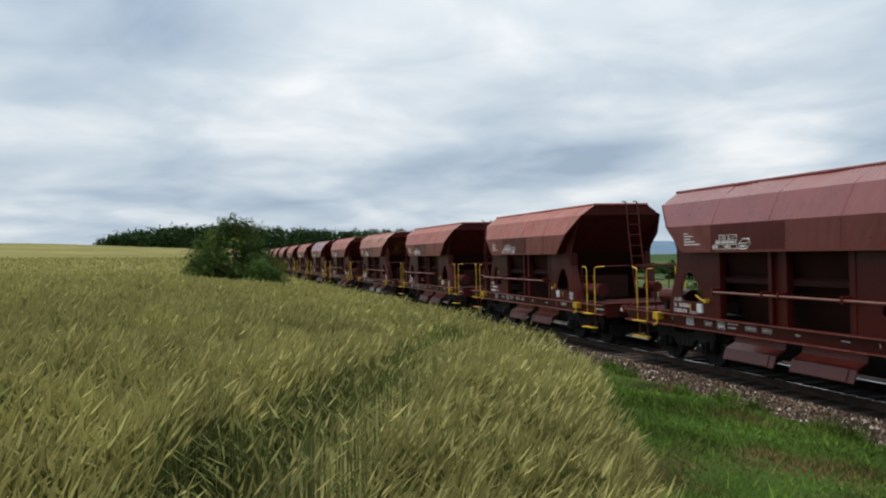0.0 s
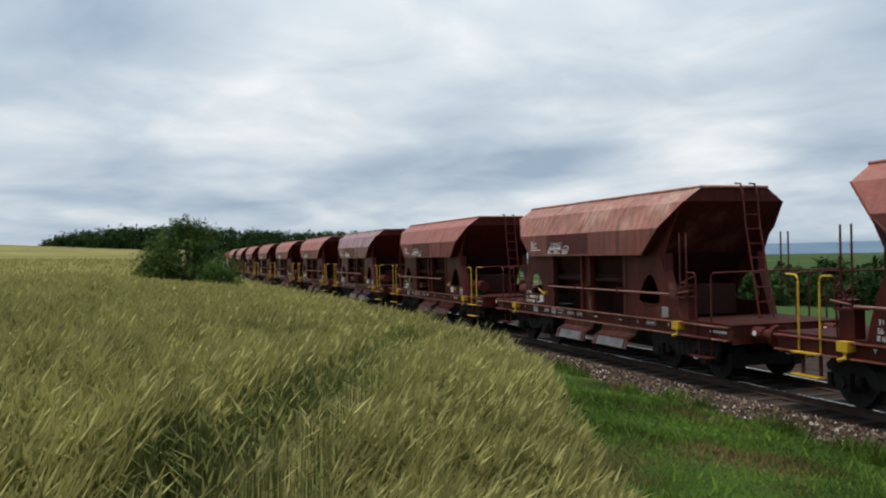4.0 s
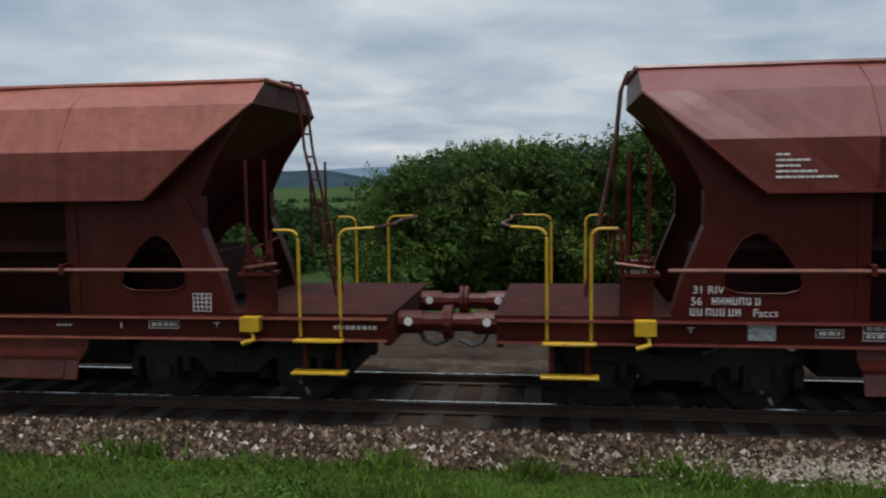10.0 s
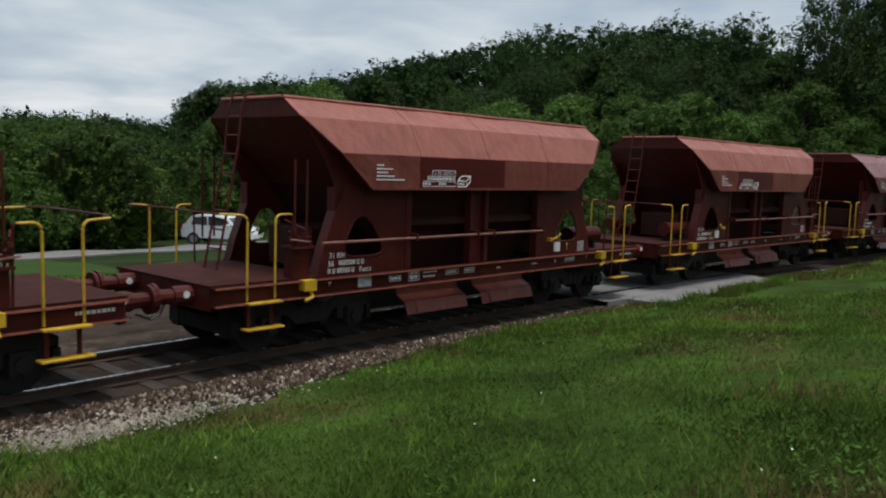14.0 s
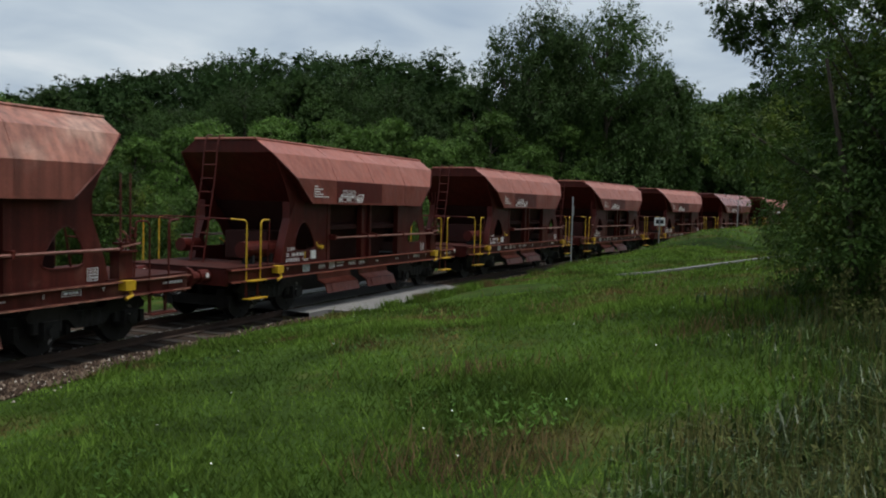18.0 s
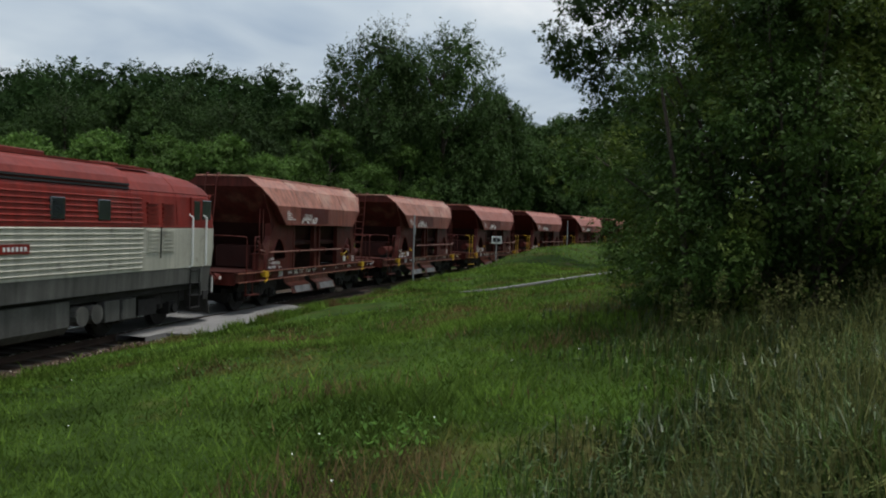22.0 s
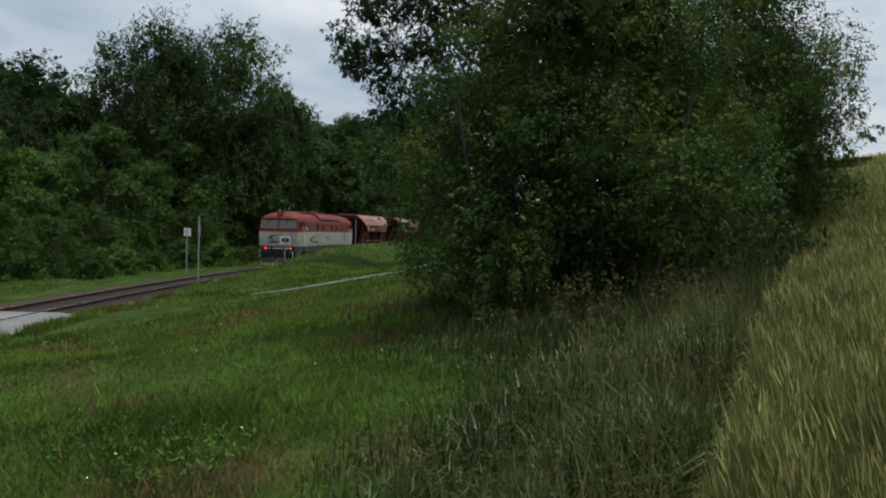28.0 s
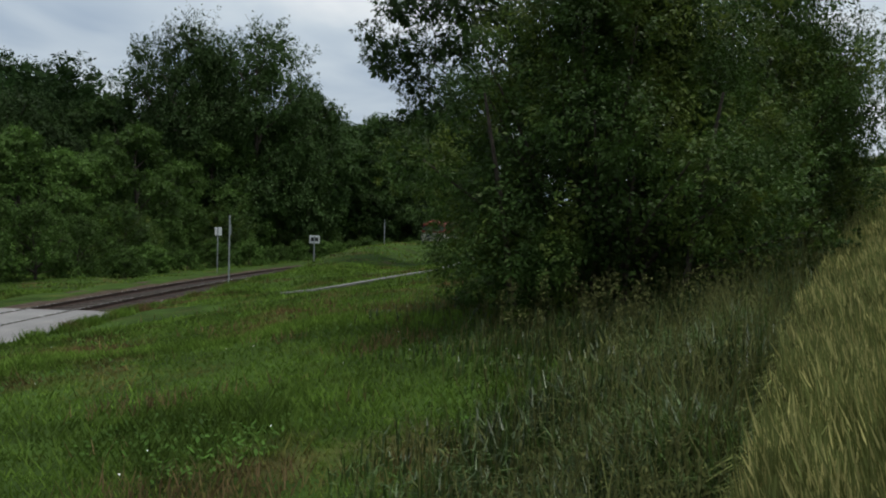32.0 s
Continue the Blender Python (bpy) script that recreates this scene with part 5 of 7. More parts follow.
    return g


def emblem():
    """A swoosh: a broad hook that thins out to one side."""
    bm = bmesh.new()
    up = [(-0.62, 0.18), (-0.45, 0.34), (-0.1, 0.42), (0.3, 0.46), (0.75, 0.5)]
    lo = [(-0.62, 0.10), (-0.42, 0.12), (-0.2, 0.26), (0.1, 0.38), (0.75, 0.48)]
    tail = [(-0.62, 0.18), (-0.62, 0.02), (-0.35, -0.08), (-0.05, -0.14), (-0.38, 0.06), (-0.42, 0.12)]
    for pts in (up + lo[::-1], tail):
        f = [bm.verts.new((x, -0.012, z)) for x, z in pts]
        b = [bm.verts.new((x, 0.012, z)) for x, z in pts]
        bm.faces.new(f)
        bm.faces.new(b[::-1])
        for i in range(len(pts)):
            j = (i + 1) % len(pts)
            bm.faces.new((f[i], f[j], b[j], b[i]))
    return bm


def loco_bogie():
    bm = bmesh.new()
    for sy in (-1, 1):
        bm_box(bm, -1.9, 1.9, sy * 0.98, sy * 1.12, 0.62, 0.88)
        for sx in (-1, 1):
            bm_box(bm, sx * 1.2 - 0.2, sx * 1.2 + 0.2, sy * 0.95, sy * 1.2, 0.34, 0.66)
            bm_tube(bm, [(sx * 1.2, sy * 1.2, 0.5), (sx * 1.2, sy * 1.27, 0.5)], 0.13, 10)
            for q in (-0.42, 0.42):
                bm_tube(bm, [(sx * 1.2 + q, sy * 1.05, 0.5), (sx * 1.2 + q, sy * 1.05, 0.95)], 0.09, 8)
        bm_box(bm, -0.4, 0.4, sy * 0.98, sy * 1.22, 0.42, 0.8)
    bm_box(bm, -0.3, 0.3, -1.0, 1.0, 0.55, 0.9)
    return bm


# ---- the train: place along the line at each time ----
WAGON_LENGTH, LOCO_LENGTH = 13.5, 16.44


def train_at(t):
    """Where the middle of the reference wagon stands."""
    return 5.115 + 8.6928 * (t - 10) + 0.00157 * (t - 10) ** 2 + 0.085 * max(0.0, t - 25) ** 2


def standing(s, pivot):
    a, b = on_line(s - pivot), on_line(s + pivot)
    d = b - a
    m = (a + b) / 2
    return Matrix.LocRotScale(m, Euler((0, -math.asin(d.z / d.length), math.atan2(d.y, d.x))), None)


LOOKS = {"fresh": "glossy maroon", "faded": "faded red-brown", "chalky": "chalky weathered brown"}
PLAN = {-9: ("faded", 0), -8: ("faded", 1), -7: ("chalky", 0), -6: ("faded", 0), -5: ("fresh", 1), -4: ("faded", 0), -3: ("faded", 0), -2: ("chalky", 1), -1: ("faded", 0),
        0: ("fresh", 0), 1: ("faded", 1), 2: ("faded", 0), 3: ("faded", 1), 4: ("faded", 1), 5: ("chalky", 1), 6: ("chalky", 0)}
wagons, first = {}, {}
for k, (tone, flip) in PLAN.items():
    key = (tone, flip)
    if key not in first:
        first[key] = wagons[k] = wagon(tone, flip, LOOKS[tone] + " four-axle hopper wagon loaded with stone, " + ("brown" if tone == "chalky" else "yellow") + " handrails", 3 + len(first), tone == "chalky")
    else:
        wagons[k] = copy_thing(first[key], Matrix.Identity(4))
loco = locomotive()

# ---- plants ----


def sprays(blobs, n, size, seed, per=14, twig=0.5, squash=0.42, fuzz=0.12, rise=0.6, thin=None):
    """Kite-shaped leaves set along short twigs that stand out of a cloud of round clumps."""
    rng = np.random.default_rng(seed)
    B = np.array(blobs, float)
    wgt = (B[:, 3] * B[:, 4] * B[:, 5]) ** (2 / 3)
    m = max(1, n // per)
    i = rng.choice(len(B), m, p=wgt / wgt.sum())
    d = rng.normal(size=(m, 3)) + np.array([0, 0, 0.2])
    d /= np.linalg.norm(d, axis=1)[:, None]
    R = B[i, 3:6]
    tip = B[i, :3] + d * R * (1 + fuzz * rng.normal(size=m))[:, None]
    if thin:
        keep = rng.random(m) < np.interp(tip[:, 2], thin[0], thin[1])
        d, R, tip = d[keep], R[keep], tip[keep]
        m = len(tip)
    lead = d * 0.85 + rng.normal(size=(m, 3)) * 0.35 + np.array([0, 0, 0.22])
    lead /= np.linalg.norm(lead, axis=1)[:, None]
    L = twig * R.mean(1) * rng.uniform(0.55, 1.35, m)
    root = tip - lead * L[:, None]
    k = np.repeat(np.arange(m), per)
    q = rng.random(m * per) ** 0.8
    side = rng.normal(size=(m * per, 3))
    side -= lead[k] * (side * lead[k]).sum(1)[:, None]
    side /= np.linalg.norm(side, axis=1)[:, None]
    s = size * rng.uniform(0.6, 1.4, m * per)[:, None]
    c = root[k] + lead[k] * (L[k] * q)[:, None] + side * (0.16 * L[k] * (1.1 - q))[:, None]
    a = lead[k] * 0.55 + side * 0.8 + np.array([0, 0, -0.12])
    a /= np.linalg.norm(a, axis=1)[:, None]
    nrm = d[k] * 0.5 + rng.normal(size=(m * per, 3)) * 0.36 + np.array([0, 0, rise])
    b = np.cross(nrm, a)
    b /= np.linalg.norm(b, axis=1)[:, None]
    droop = np.array([0, 0, -0.3]) * s
    return np.stack([c, c + a * s * 0.9 + b * s * squash, c + a * s * 2 + droop, c + a * s * 0.9 - b * s * squash], 1)


def tree_mesh(name, blobs, n, size, mat, seed, core=0.08, **kw):
    """Leafy twigs outside, and fewer larger sprays that fill the inside."""
    v = sprays(blobs, n, size, seed, **kw)
    if core:
        B = np.array(blobs, float)
        B[:, 3:6] *= 0.6
        v = np.concatenate([v, sprays(B, int(n * core), size * 2.0, seed + 1, per=8, squash=0.6)])
    return polys(name, v, 4, [mat])


def limbs(h, blobs, seed, r0):
    """A tapered trunk, and a limb that bends out to each of the larger clumps."""
    rng = random.Random(seed)
    bm = bmesh.new()
    bend = [Vector((rng.uniform(-0.2, 0.2) * k / 5, rng.uniform(-0.2, 0.2) * k / 5, h * 0.82 * k / 5)) for k in range(6)]
    bm_tube(bm, bend, r0, 8, r0 * 0.25)
    for bx, by, bz, br, _, _ in sorted(blobs, key=lambda b: -b[3])[:18]:
        e = Vector((bx, by, bz + br * 0.3))
        q = min(0.95, max(0.12, (bz - 0.55 * math.hypot(bx, by)) / (h * 0.82)))
        p = bend[min(4, int(q * 5))].lerp(bend[min(5, int(q * 5) + 1)], q * 5 % 1)
        mid = p.lerp(e, 0.5) + Vector((rng.uniform(-0.2, 0.2), rng.uniform(-0.2, 0.2), 0.06 * h * (rng.random() - 0.7)))
        bm_tube(bm, [p, mid, e], r0 * 0.36, 5, r0 * 0.07)
        for _ in range(3):
            t = e + Vector((rng.uniform(-1, 1), rng.uniform(-1, 1), rng.uniform(-0.2, 1))) * br * 0.8
            bm_tube(bm, [mid.lerp(e, 0.6), t], r0 * 0.12, 4, r0 * 0.03)
    return bm


def crown_blobs(h, w, seed, low=0.3, count=16, dome=0.6):
    rng = random.Random(seed)
    out = []
    for k in range(count):
        q = (k + 0.5) / count
        z = h * (low + (0.93 - low) * q)
        env = math.sin(math.pi * min(1, 0.18 + 0.80 * q)) ** dome
        a = k * 2.39996 + rng.uniform(-0.5, 0.5)
        rr = w * env * rng.uniform(0.40, 0.80)
        s = w * rng.choice((0.20, 0.27, 0.34, 0.42))
        out.append((math.cos(a) * rr, math.sin(a) * rr, z, s, s, s * rng.uniform(0.6, 0.9)))
    out.append((0, 0, h * 0.9, w * 0.3, w * 0.3, w * 0.28))
    return out


def make_tree(name, label, category, h, w, n, size, leaf, seed, low=0.3, group="", count=16, blobs=None, r0=None, core=0.08, thin=None, fuzz=0.14, dome=0.6):
    g = thing(name, label, category, group)
    bl = blobs or crown_blobs(h, w, seed, low, count, dome)
    part("trunk", limbs(h, bl, seed, r0 or h * 0.02), M_BARK, g, "dark forked trunk")
    ob = new("crown", tree_mesh("crown", bl, n, size, M_LEAF[leaf], seed, core=core, thin=thin, fuzz=fuzz))
    ob.parent = g
    tagged(ob, "leafy crown with gaps")
    return g


def stand(ob, x, y, rz=0, s=1.0, sz=None, sink=0.1):
    ob.scale = (s, s, sz or s)
    ob.location = (x, y, h1(x, y) - sink)
    ob.rotation_euler = (0, 0, rz)
    return ob


def copy_stand(src, x, y, rz, s, sz=None, sink=0.1):
    c = copy_thing(src, Matrix.Identity(4))
    return stand(c, x, y, rz, s, sz, sink)


# the dense bushes beside the meadow, one behind the other up the field's edge
def bush(label, x, y, prof, n, size, seed, count=84):
    """prof: (height, half width) of the outline from the ground up."""
    rng = random.Random(seed)
    zs, rs = [q[0] for q in prof], [q[1] for q in prof]
    tall, wide = zs[-1], max(rs)
    blobs = []
    while len(blobs) < count:
        a, z = rng.uniform(0, math.tau), rng.uniform(0.25, tall - 0.2)
        env = float(np.interp(z, zs, rs))
        s = min(rng.choice((0.36, 0.5, 0.66, 0.9)), env * 0.6)
        q = max(0.0, env - s * 0.85) * rng.choice((0.66, 0.86, 0.95, 1.0, 1.03))
        blobs.append((q * math.cos(a), q * math.sin(a), max(z, s * 0.8), s, s, s * rng.uniform(0.7, 1.0)))
    g = thing("bush", label, "bush", "bushes along the wheat")
    bm = bmesh.new()
    for k in range(16):
        a = k * 2.4
        r = 0.3 + wide * 0.4 * rng.random()
        p = Vector((r * math.cos(a), r * math.sin(a), -0.15))
        bm_tube(bm, [p, p * 1.15 + Vector((0, 0, 1.6)), p * 1.4 + Vector((0, 0, tall * 0.55))], 0.06, 6, 0.02)
    for bx, by, bz, s, _, _ in blobs[::2]:
        e = Vector((bx, by, bz))
        bm_tube(bm, [Vector((bx * 0.3, by * 0.3, bz * 0.35)), e * 0.7 + Vector((0, 0, 0.1)), e], 0.035, 5, 0.012)
    tagged(part("stem", bm, M_BARK, g, "thin dark stems"), kind="stuff")
    inner = [(0, 0, z, r * 0.66, r * 0.66, tall * 0.13) for z, r in ((tall * q, float(np.interp(tall * q, zs, rs))) for q in (0.14, 0.28, 0.42, 0.56, 0.7, 0.84))]
    v = np.concatenate([sprays(blobs, n, size, seed, per=16, twig=0.55, fuzz=0.085, rise=0.8), sprays(inner, n // 3, size * 1.35, seed + 1, per=10, squash=0.5)])
    ob = new("crown", polys("crown", v, 4, [M_LEAF["bush"]]))
    ob.parent = g
    tagged(ob, "dense small dark leaves in sprays")
    # leafy shoots that stand out of the mass
    shoots = []
    for k in range(44):
        bx, by, bz, s, _, _ = blobs[rng.randrange(count)]
        d = Vector((bx, by, (bz - tall * 0.45) * 0.9 + 0.6)).normalized()
        for i in range(4):
            p = Vector((bx, by, bz)) + d * (s * 0.85 + i * 0.12)
            shoots.append((p.x, p.y, p.z + 0.04 * i, 0.15 - 0.03 * i, 0.15 - 0.03 * i, 0.13))
    ob = new("shoot", tree_mesh("shoot", shoots, n // 18, size, M_LEAF["bush"], seed + 5, core=0))
    ob.parent = g
    tagged(ob, "loose leafy shoots", kind="stuff")
    return stand(g, x, y)


bush("large dense dark green hawthorn bush at the meadow's edge", 13.25, -2.85,
     ((0, 1.7), (0.5, 2.5), (1.1, 3.3), (1.8, 3.75), (2.5, 3.5), (3.3, 2.8), (4.3, 2.3), (5.5, 1.5), (6.3, 0.3)), 140000, 0.033, 8, 104)
bush("tall dark green bush beside the wheat", 17.8, -6.3,
     ((0, 1.5), (0.5, 2.0), (1.2, 2.9), (2.8, 3.55), (4.0, 3.55), (5.0, 3.35), (6.3, 2.6), (7.6, 0.5)), 150000, 0.036, 21, 110)
bush("dark green bush farther up the wheat's edge", 26.2, -11.8, ((0, 1.6), (1.2, 2.5), (3, 2.7), (4.6, 2.2), (6.2, 0.4)), 40000, 0.055, 22, 60)

# tall tree whose limbs reach out over the bushes: (across, up, radius) of the clumps
OPEN = [(3.2, 12.6, 2.0), (0.9, 13.0, 2.3), (-1.3, 12.0, 2.1), (4.9, 10.6, 1.2), (3.4, 10.4, 1.6), (1.4, 10.5, 1.7), (5.6, 11.3, 0.8), (3.0, 9.1, 1.3), (0.2, 8.5, 1.9),
        (2.6, 7.7, 1.3), (1.2, 7.4, 1.6), (4.5, 9.5, 1.1), (4.2, 5.2, 1.0), (2.0, 4.2, 1.7), (4.3, 6.3, 0.9), (3.1, 5.6, 1.5), (1.3, 6.4, 1.8), (3.4, 6.9, 1.0), (0.4, 5.0, 1.8), (5.4, 6.2, 0.5), (3.2, 15.4, 2.2), (0.2, 16.0, 2.8), (-2.4, 14.4, 2.6), (-3, 9, 2.6), (-1.8, 6, 2.4)]
rb = random.Random(31)
oak = make_tree("tree", "tall spreading tree with open branches over the path", "tree", 17.5, 5.6, 44000, 0.10, "oak", 31, r0=0.3, core=0.06, fuzz=0.25,
                blobs=[(rb.uniform(-1.5, 1.5), a + 3.0, z, r, r, r * 0.62) for a, z, r in OPEN])
stand(oak, 44.0, -5.6)
under = make_tree("tree", "dark small tree crowding behind the bush", "tree", 8.5, 2.6, 15000, 0.09, "oak", 33, low=0.05, count=20)
stand(under, 30.5, -3.9, 0.2)

TREES = [
    make_tree("tree", "broad dark green oak at the wood's edge", "tree", 17, 7.5, 64000, 0.125, "oak", 41, low=0.16, group="trees at the wood's edge", count=34, core=0.05, fuzz=0.2, dome=0.3,
              thin=((8, 12, 17), (1, 0.8, 0.55))),
    make_tree("tree", "tall dark deciduous tree at the wood's edge", "tree", 15, 5.2, 26000, 0.15, "oak", 42, low=0.12, group="trees at the wood's edge", count=24),
    make_tree("tree", "light green young tree at the wood's edge", "tree", 9, 3.6, 17000, 0.10, "light", 43, low=0.08, group="trees at the wood's edge", count=20),
]
SHRUBS = [
    make_tree("shrub", "rounded light green roadside shrub", "shrub", 4.2, 2.6, 15000, 0.06, "light", 51, low=0.1, group="roadside shrubs", count=18),
    make_tree("shrub", "dark green roadside shrub", "shrub", 5.0, 2.7, 15000, 0.065, "bush", 52, low=0.08, group="roadside shrubs", count=18),
    make_tree("shrub", "low bright green shrub", "shrub", 2.2, 2.0, 6000, 0.07, "light", 53, low=0.1, group="roadside shrubs", count=12),
]


def polar(yaw, r):
    return -math.sin(radians(yaw)) * r, math.cos(radians(yaw)) * r


used = set()


def plant(kinds, i, x, y, rz, s, sz=None):
    if (id(kinds), i) not in used:
        used.add((id(kinds), i))
        return stand(kinds[i], x, y, rz, s, sz)
    return copy_stand(kinds[i], x, y, rz, s, sz)


# the two crowns that stand above the wood
plant(TREES, 0, *polar(-73.6, 84), 0.3, 0.96, 1.27)
plant(TREES, 0, *polar(-78.8, 86), 2.1, 1.1, 1.34)
plant(TREES, 0, *polar(-76.2, 90), 4.0, 0.98, 1.29)
plant(TREES, 1, *polar(-82.3, 90), 1.0, 1.0, 1.2)


def skyline(yaw):
    """How high, in degrees, the tree tops stand over the eye in each direction."""
    at = (-90, -84, -70.5, -64, -54.6, -48.5, -44, -40, -35, -32.5, -30, -26, -22.5, -19, -13, -10, -8, -5, -1.5, 3.7, 8.7, 11)
    el = (7, 7.8, 10.0, 10.2, 9.4, 7.6, 6.6, 5.6, 4.9, 5.2, 2.0, 2.4, 2.2, 2.9, 2.6, 3.3, 4.8, 3.2, 2.2, 2.7, 1.7, 0.6)
    return float(np.interp(yaw, at, el))


def beyond(yaw, r, least):
    """A place in that direction, pushed out until it is clear of the track."""
    while True:
        x, y = polar(yaw, r)
        if lateral(x, y)[0] < -least:
            return x, y
        r += 2
        if r > 400:
            return None


def planting():
    rng = random.Random(77)
    # wood's edge behind the track, from the crossing round to the far bend
    for k in range(24):
        yaw = -44 - k * 2.0 + rng.uniform(-0.6, 0.6)
        p = beyond(yaw, rng.uniform(78, 90), 20)
        if p:
            i = rng.choice((1, 1, 2, 0))
            tall = (2.85 + math.hypot(*p) * math.tan(radians(skyline(yaw) * rng.uniform(0.62, 0.85))) - h1(*p)) / (17, 15, 9)[i]
            plant(TREES, i, *p, rng.uniform(0, 6), tall * 0.95, tall)
    for k in range(24):
        yaw = -34 - k * 2.3 + rng.uniform(-0.7, 0.7)
        p = beyond(yaw, rng.uniform(52, 66), 14)
        if p:
            tall = (2.85 + math.hypot(*p) * math.tan(radians(skyline(yaw) * rng.uniform(0.4, 0.62))) - h1(*p)) / 9
            plant(TREES, 2, *p, rng.uniform(0, 6), tall * 1.05, tall)
    for k in range(24):
        s = 30 + k * 4.6
        p = on_line(s, -rng.uniform(9.5, 14))
        plant(SHRUBS, rng.choice((0, 1, 0)), p.x, p.y, rng.uniform(0, 6), rng.uniform(0.7, 1.1))
    for k in range(16):
        p = on_line(46 + k * 4.2, -rng.uniform(5.5, 7.5))
        plant(SHRUBS, 2, p.x, p.y, rng.uniform(0, 6), rng.uniform(0.6, 0.95))
    # shrubs across the track in front of the valley
    for k in range(44):
        yaw = 11 - (k % 22) * 1.95 + rng.uniform(-0.9, 0.9)
        r = (rng.uniform(23, 27) if k < 22 else rng.uniform(29, 34)) if yaw > -9.5 else (rng.uniform(42, 46) if k < 22 else rng.uniform(48, 54))
        x, y = polar(yaw, r)
        if near_lane(np.array(x), np.array(y), FAR_LANE, 3.5) or near_lane(np.array(x), np.array(y), BACK_LANE, 4.5) or abs(yaw + 33.4) < 4.5 and k < 22:
            continue
        i = rng.choice((0, 1, 1))
        tall = (2.85 + r * math.tan(radians(skyline(yaw) * rng.uniform(0.55, 1.0))) - h1(x, y)) / (4.2, 5.0)[i]
        if -12.5 < yaw < -7:
            continue
        plant(SHRUBS, i, x, y, rng.uniform(0, 6), min(1.5 if yaw < -12 else 0.95, max(0.5, tall)), max(0.5, tall))
    for yaw, r, kk in ((-7.6, 46, 1), (-32.6, 62, 1), (-34.6, 64, 1), (-37, 66, 1), (-24.6, 58, 2), (-40, 64, 2), (-43, 68, 1)):
        x, y = polar(yaw, r)
        tall = (2.85 + r * math.tan(radians(skyline(yaw))) - h1(x, y)) / (17, 15, 9)[kk]
        plant(TREES, kk, x, y, r, tall * 0.9, tall)
    # hedge beside the lane beyond the crossing
    for k in range(5):
        x, y = 18.8 + rng.uniform(-0.6, 0.6), 17.5 + k * 1.3
        plant(SHRUBS, rng.choice((0, 1)), x, y, rng.uniform(0, 6), rng.uniform(0.6, 0.8), 0.75 * (2.9 + 0.012 * math.hypot(x, y) - h1(x, y)) / 3.3)
    # the wood closing in behind the far bend
    for yaw in (-83.6, -85.2, -86.8, -88.2, -89.6, -91, -92.6, -94.4):
        p = beyond(yaw, 104 + rng.uniform(-4, 6), 10)
        if p:
            tall = (2.85 + math.hypot(*p) * math.tan(radians(7.4 + rng.uniform(-0.6, 0.3))) - h1(*p)) / 15
            plant(TREES, 1, *p, rng.uniform(0, 6), tall * 1.0, tall)
    # bush at the far end of the wheat
    for yaw, r, s, kk in ((89.4, 47, 0.86, 1), (88.0, 49, 0.66, 1), (90.6, 48, 0.66, 1), (91.4, 52, 0.45, 1), (86.6, 45, 0.42, 0), (87.6, 45.5, 0.5, 0)):
        plant(SHRUBS, kk, *polar(yaw, r), r, s)


planting()


def woods(name, label, centres, n, size, seed, h=(9, 14), w=4.5, capped=False, top_el=0.0, foot=0.4):
    rng = np.random.default_rng(seed)
    blobs = []
    for x, y in centres:
        z = h1(x, y)
        hh, ww = rng.uniform(*h), w * rng.uniform(0.7, 1.2)
        if top_el:
            hh = max(3, 2.85 + math.hypot(x, y) * math.tan(radians((np.interp(-math.degrees(math.atan2(x, y)), (78, 84, 90, 95.5, 97.3), (1.45, 1.6, 1.95, 1.65, 0.95)) if top_el else 0) * rng.uniform(0.93, 1.03))) - z)
        if capped:
            r, yaw = math.hypot(x, y), -math.degrees(math.atan2(x, y))
            hh = min(hh, 2.85 + r * math.tan(radians(skyline(yaw) * rng.uniform(0.94, 1.03))) - z)
            if hh < 3:
                continue
            ww = min(ww, hh * 0.45)
        for k in range(5):
            a = rng.uniform(0, 6.3)
            q = 0.45 * ww
            blobs.append((x + math.cos(a) * q, y + math.sin(a) * q, z + hh * rng.uniform(foot, 0.85), ww * 0.6, ww * 0.6, ww * 0.55))
        blobs.append((x, y, z + hh * 0.85, ww * 0.5, ww * 0.5, ww * 0.5))
    ob = new(name, tree_mesh(name, blobs, n, size, M_LEAF["far"], seed, per=10))
    return tagged(ob, label, "woodland", kind="stuff")


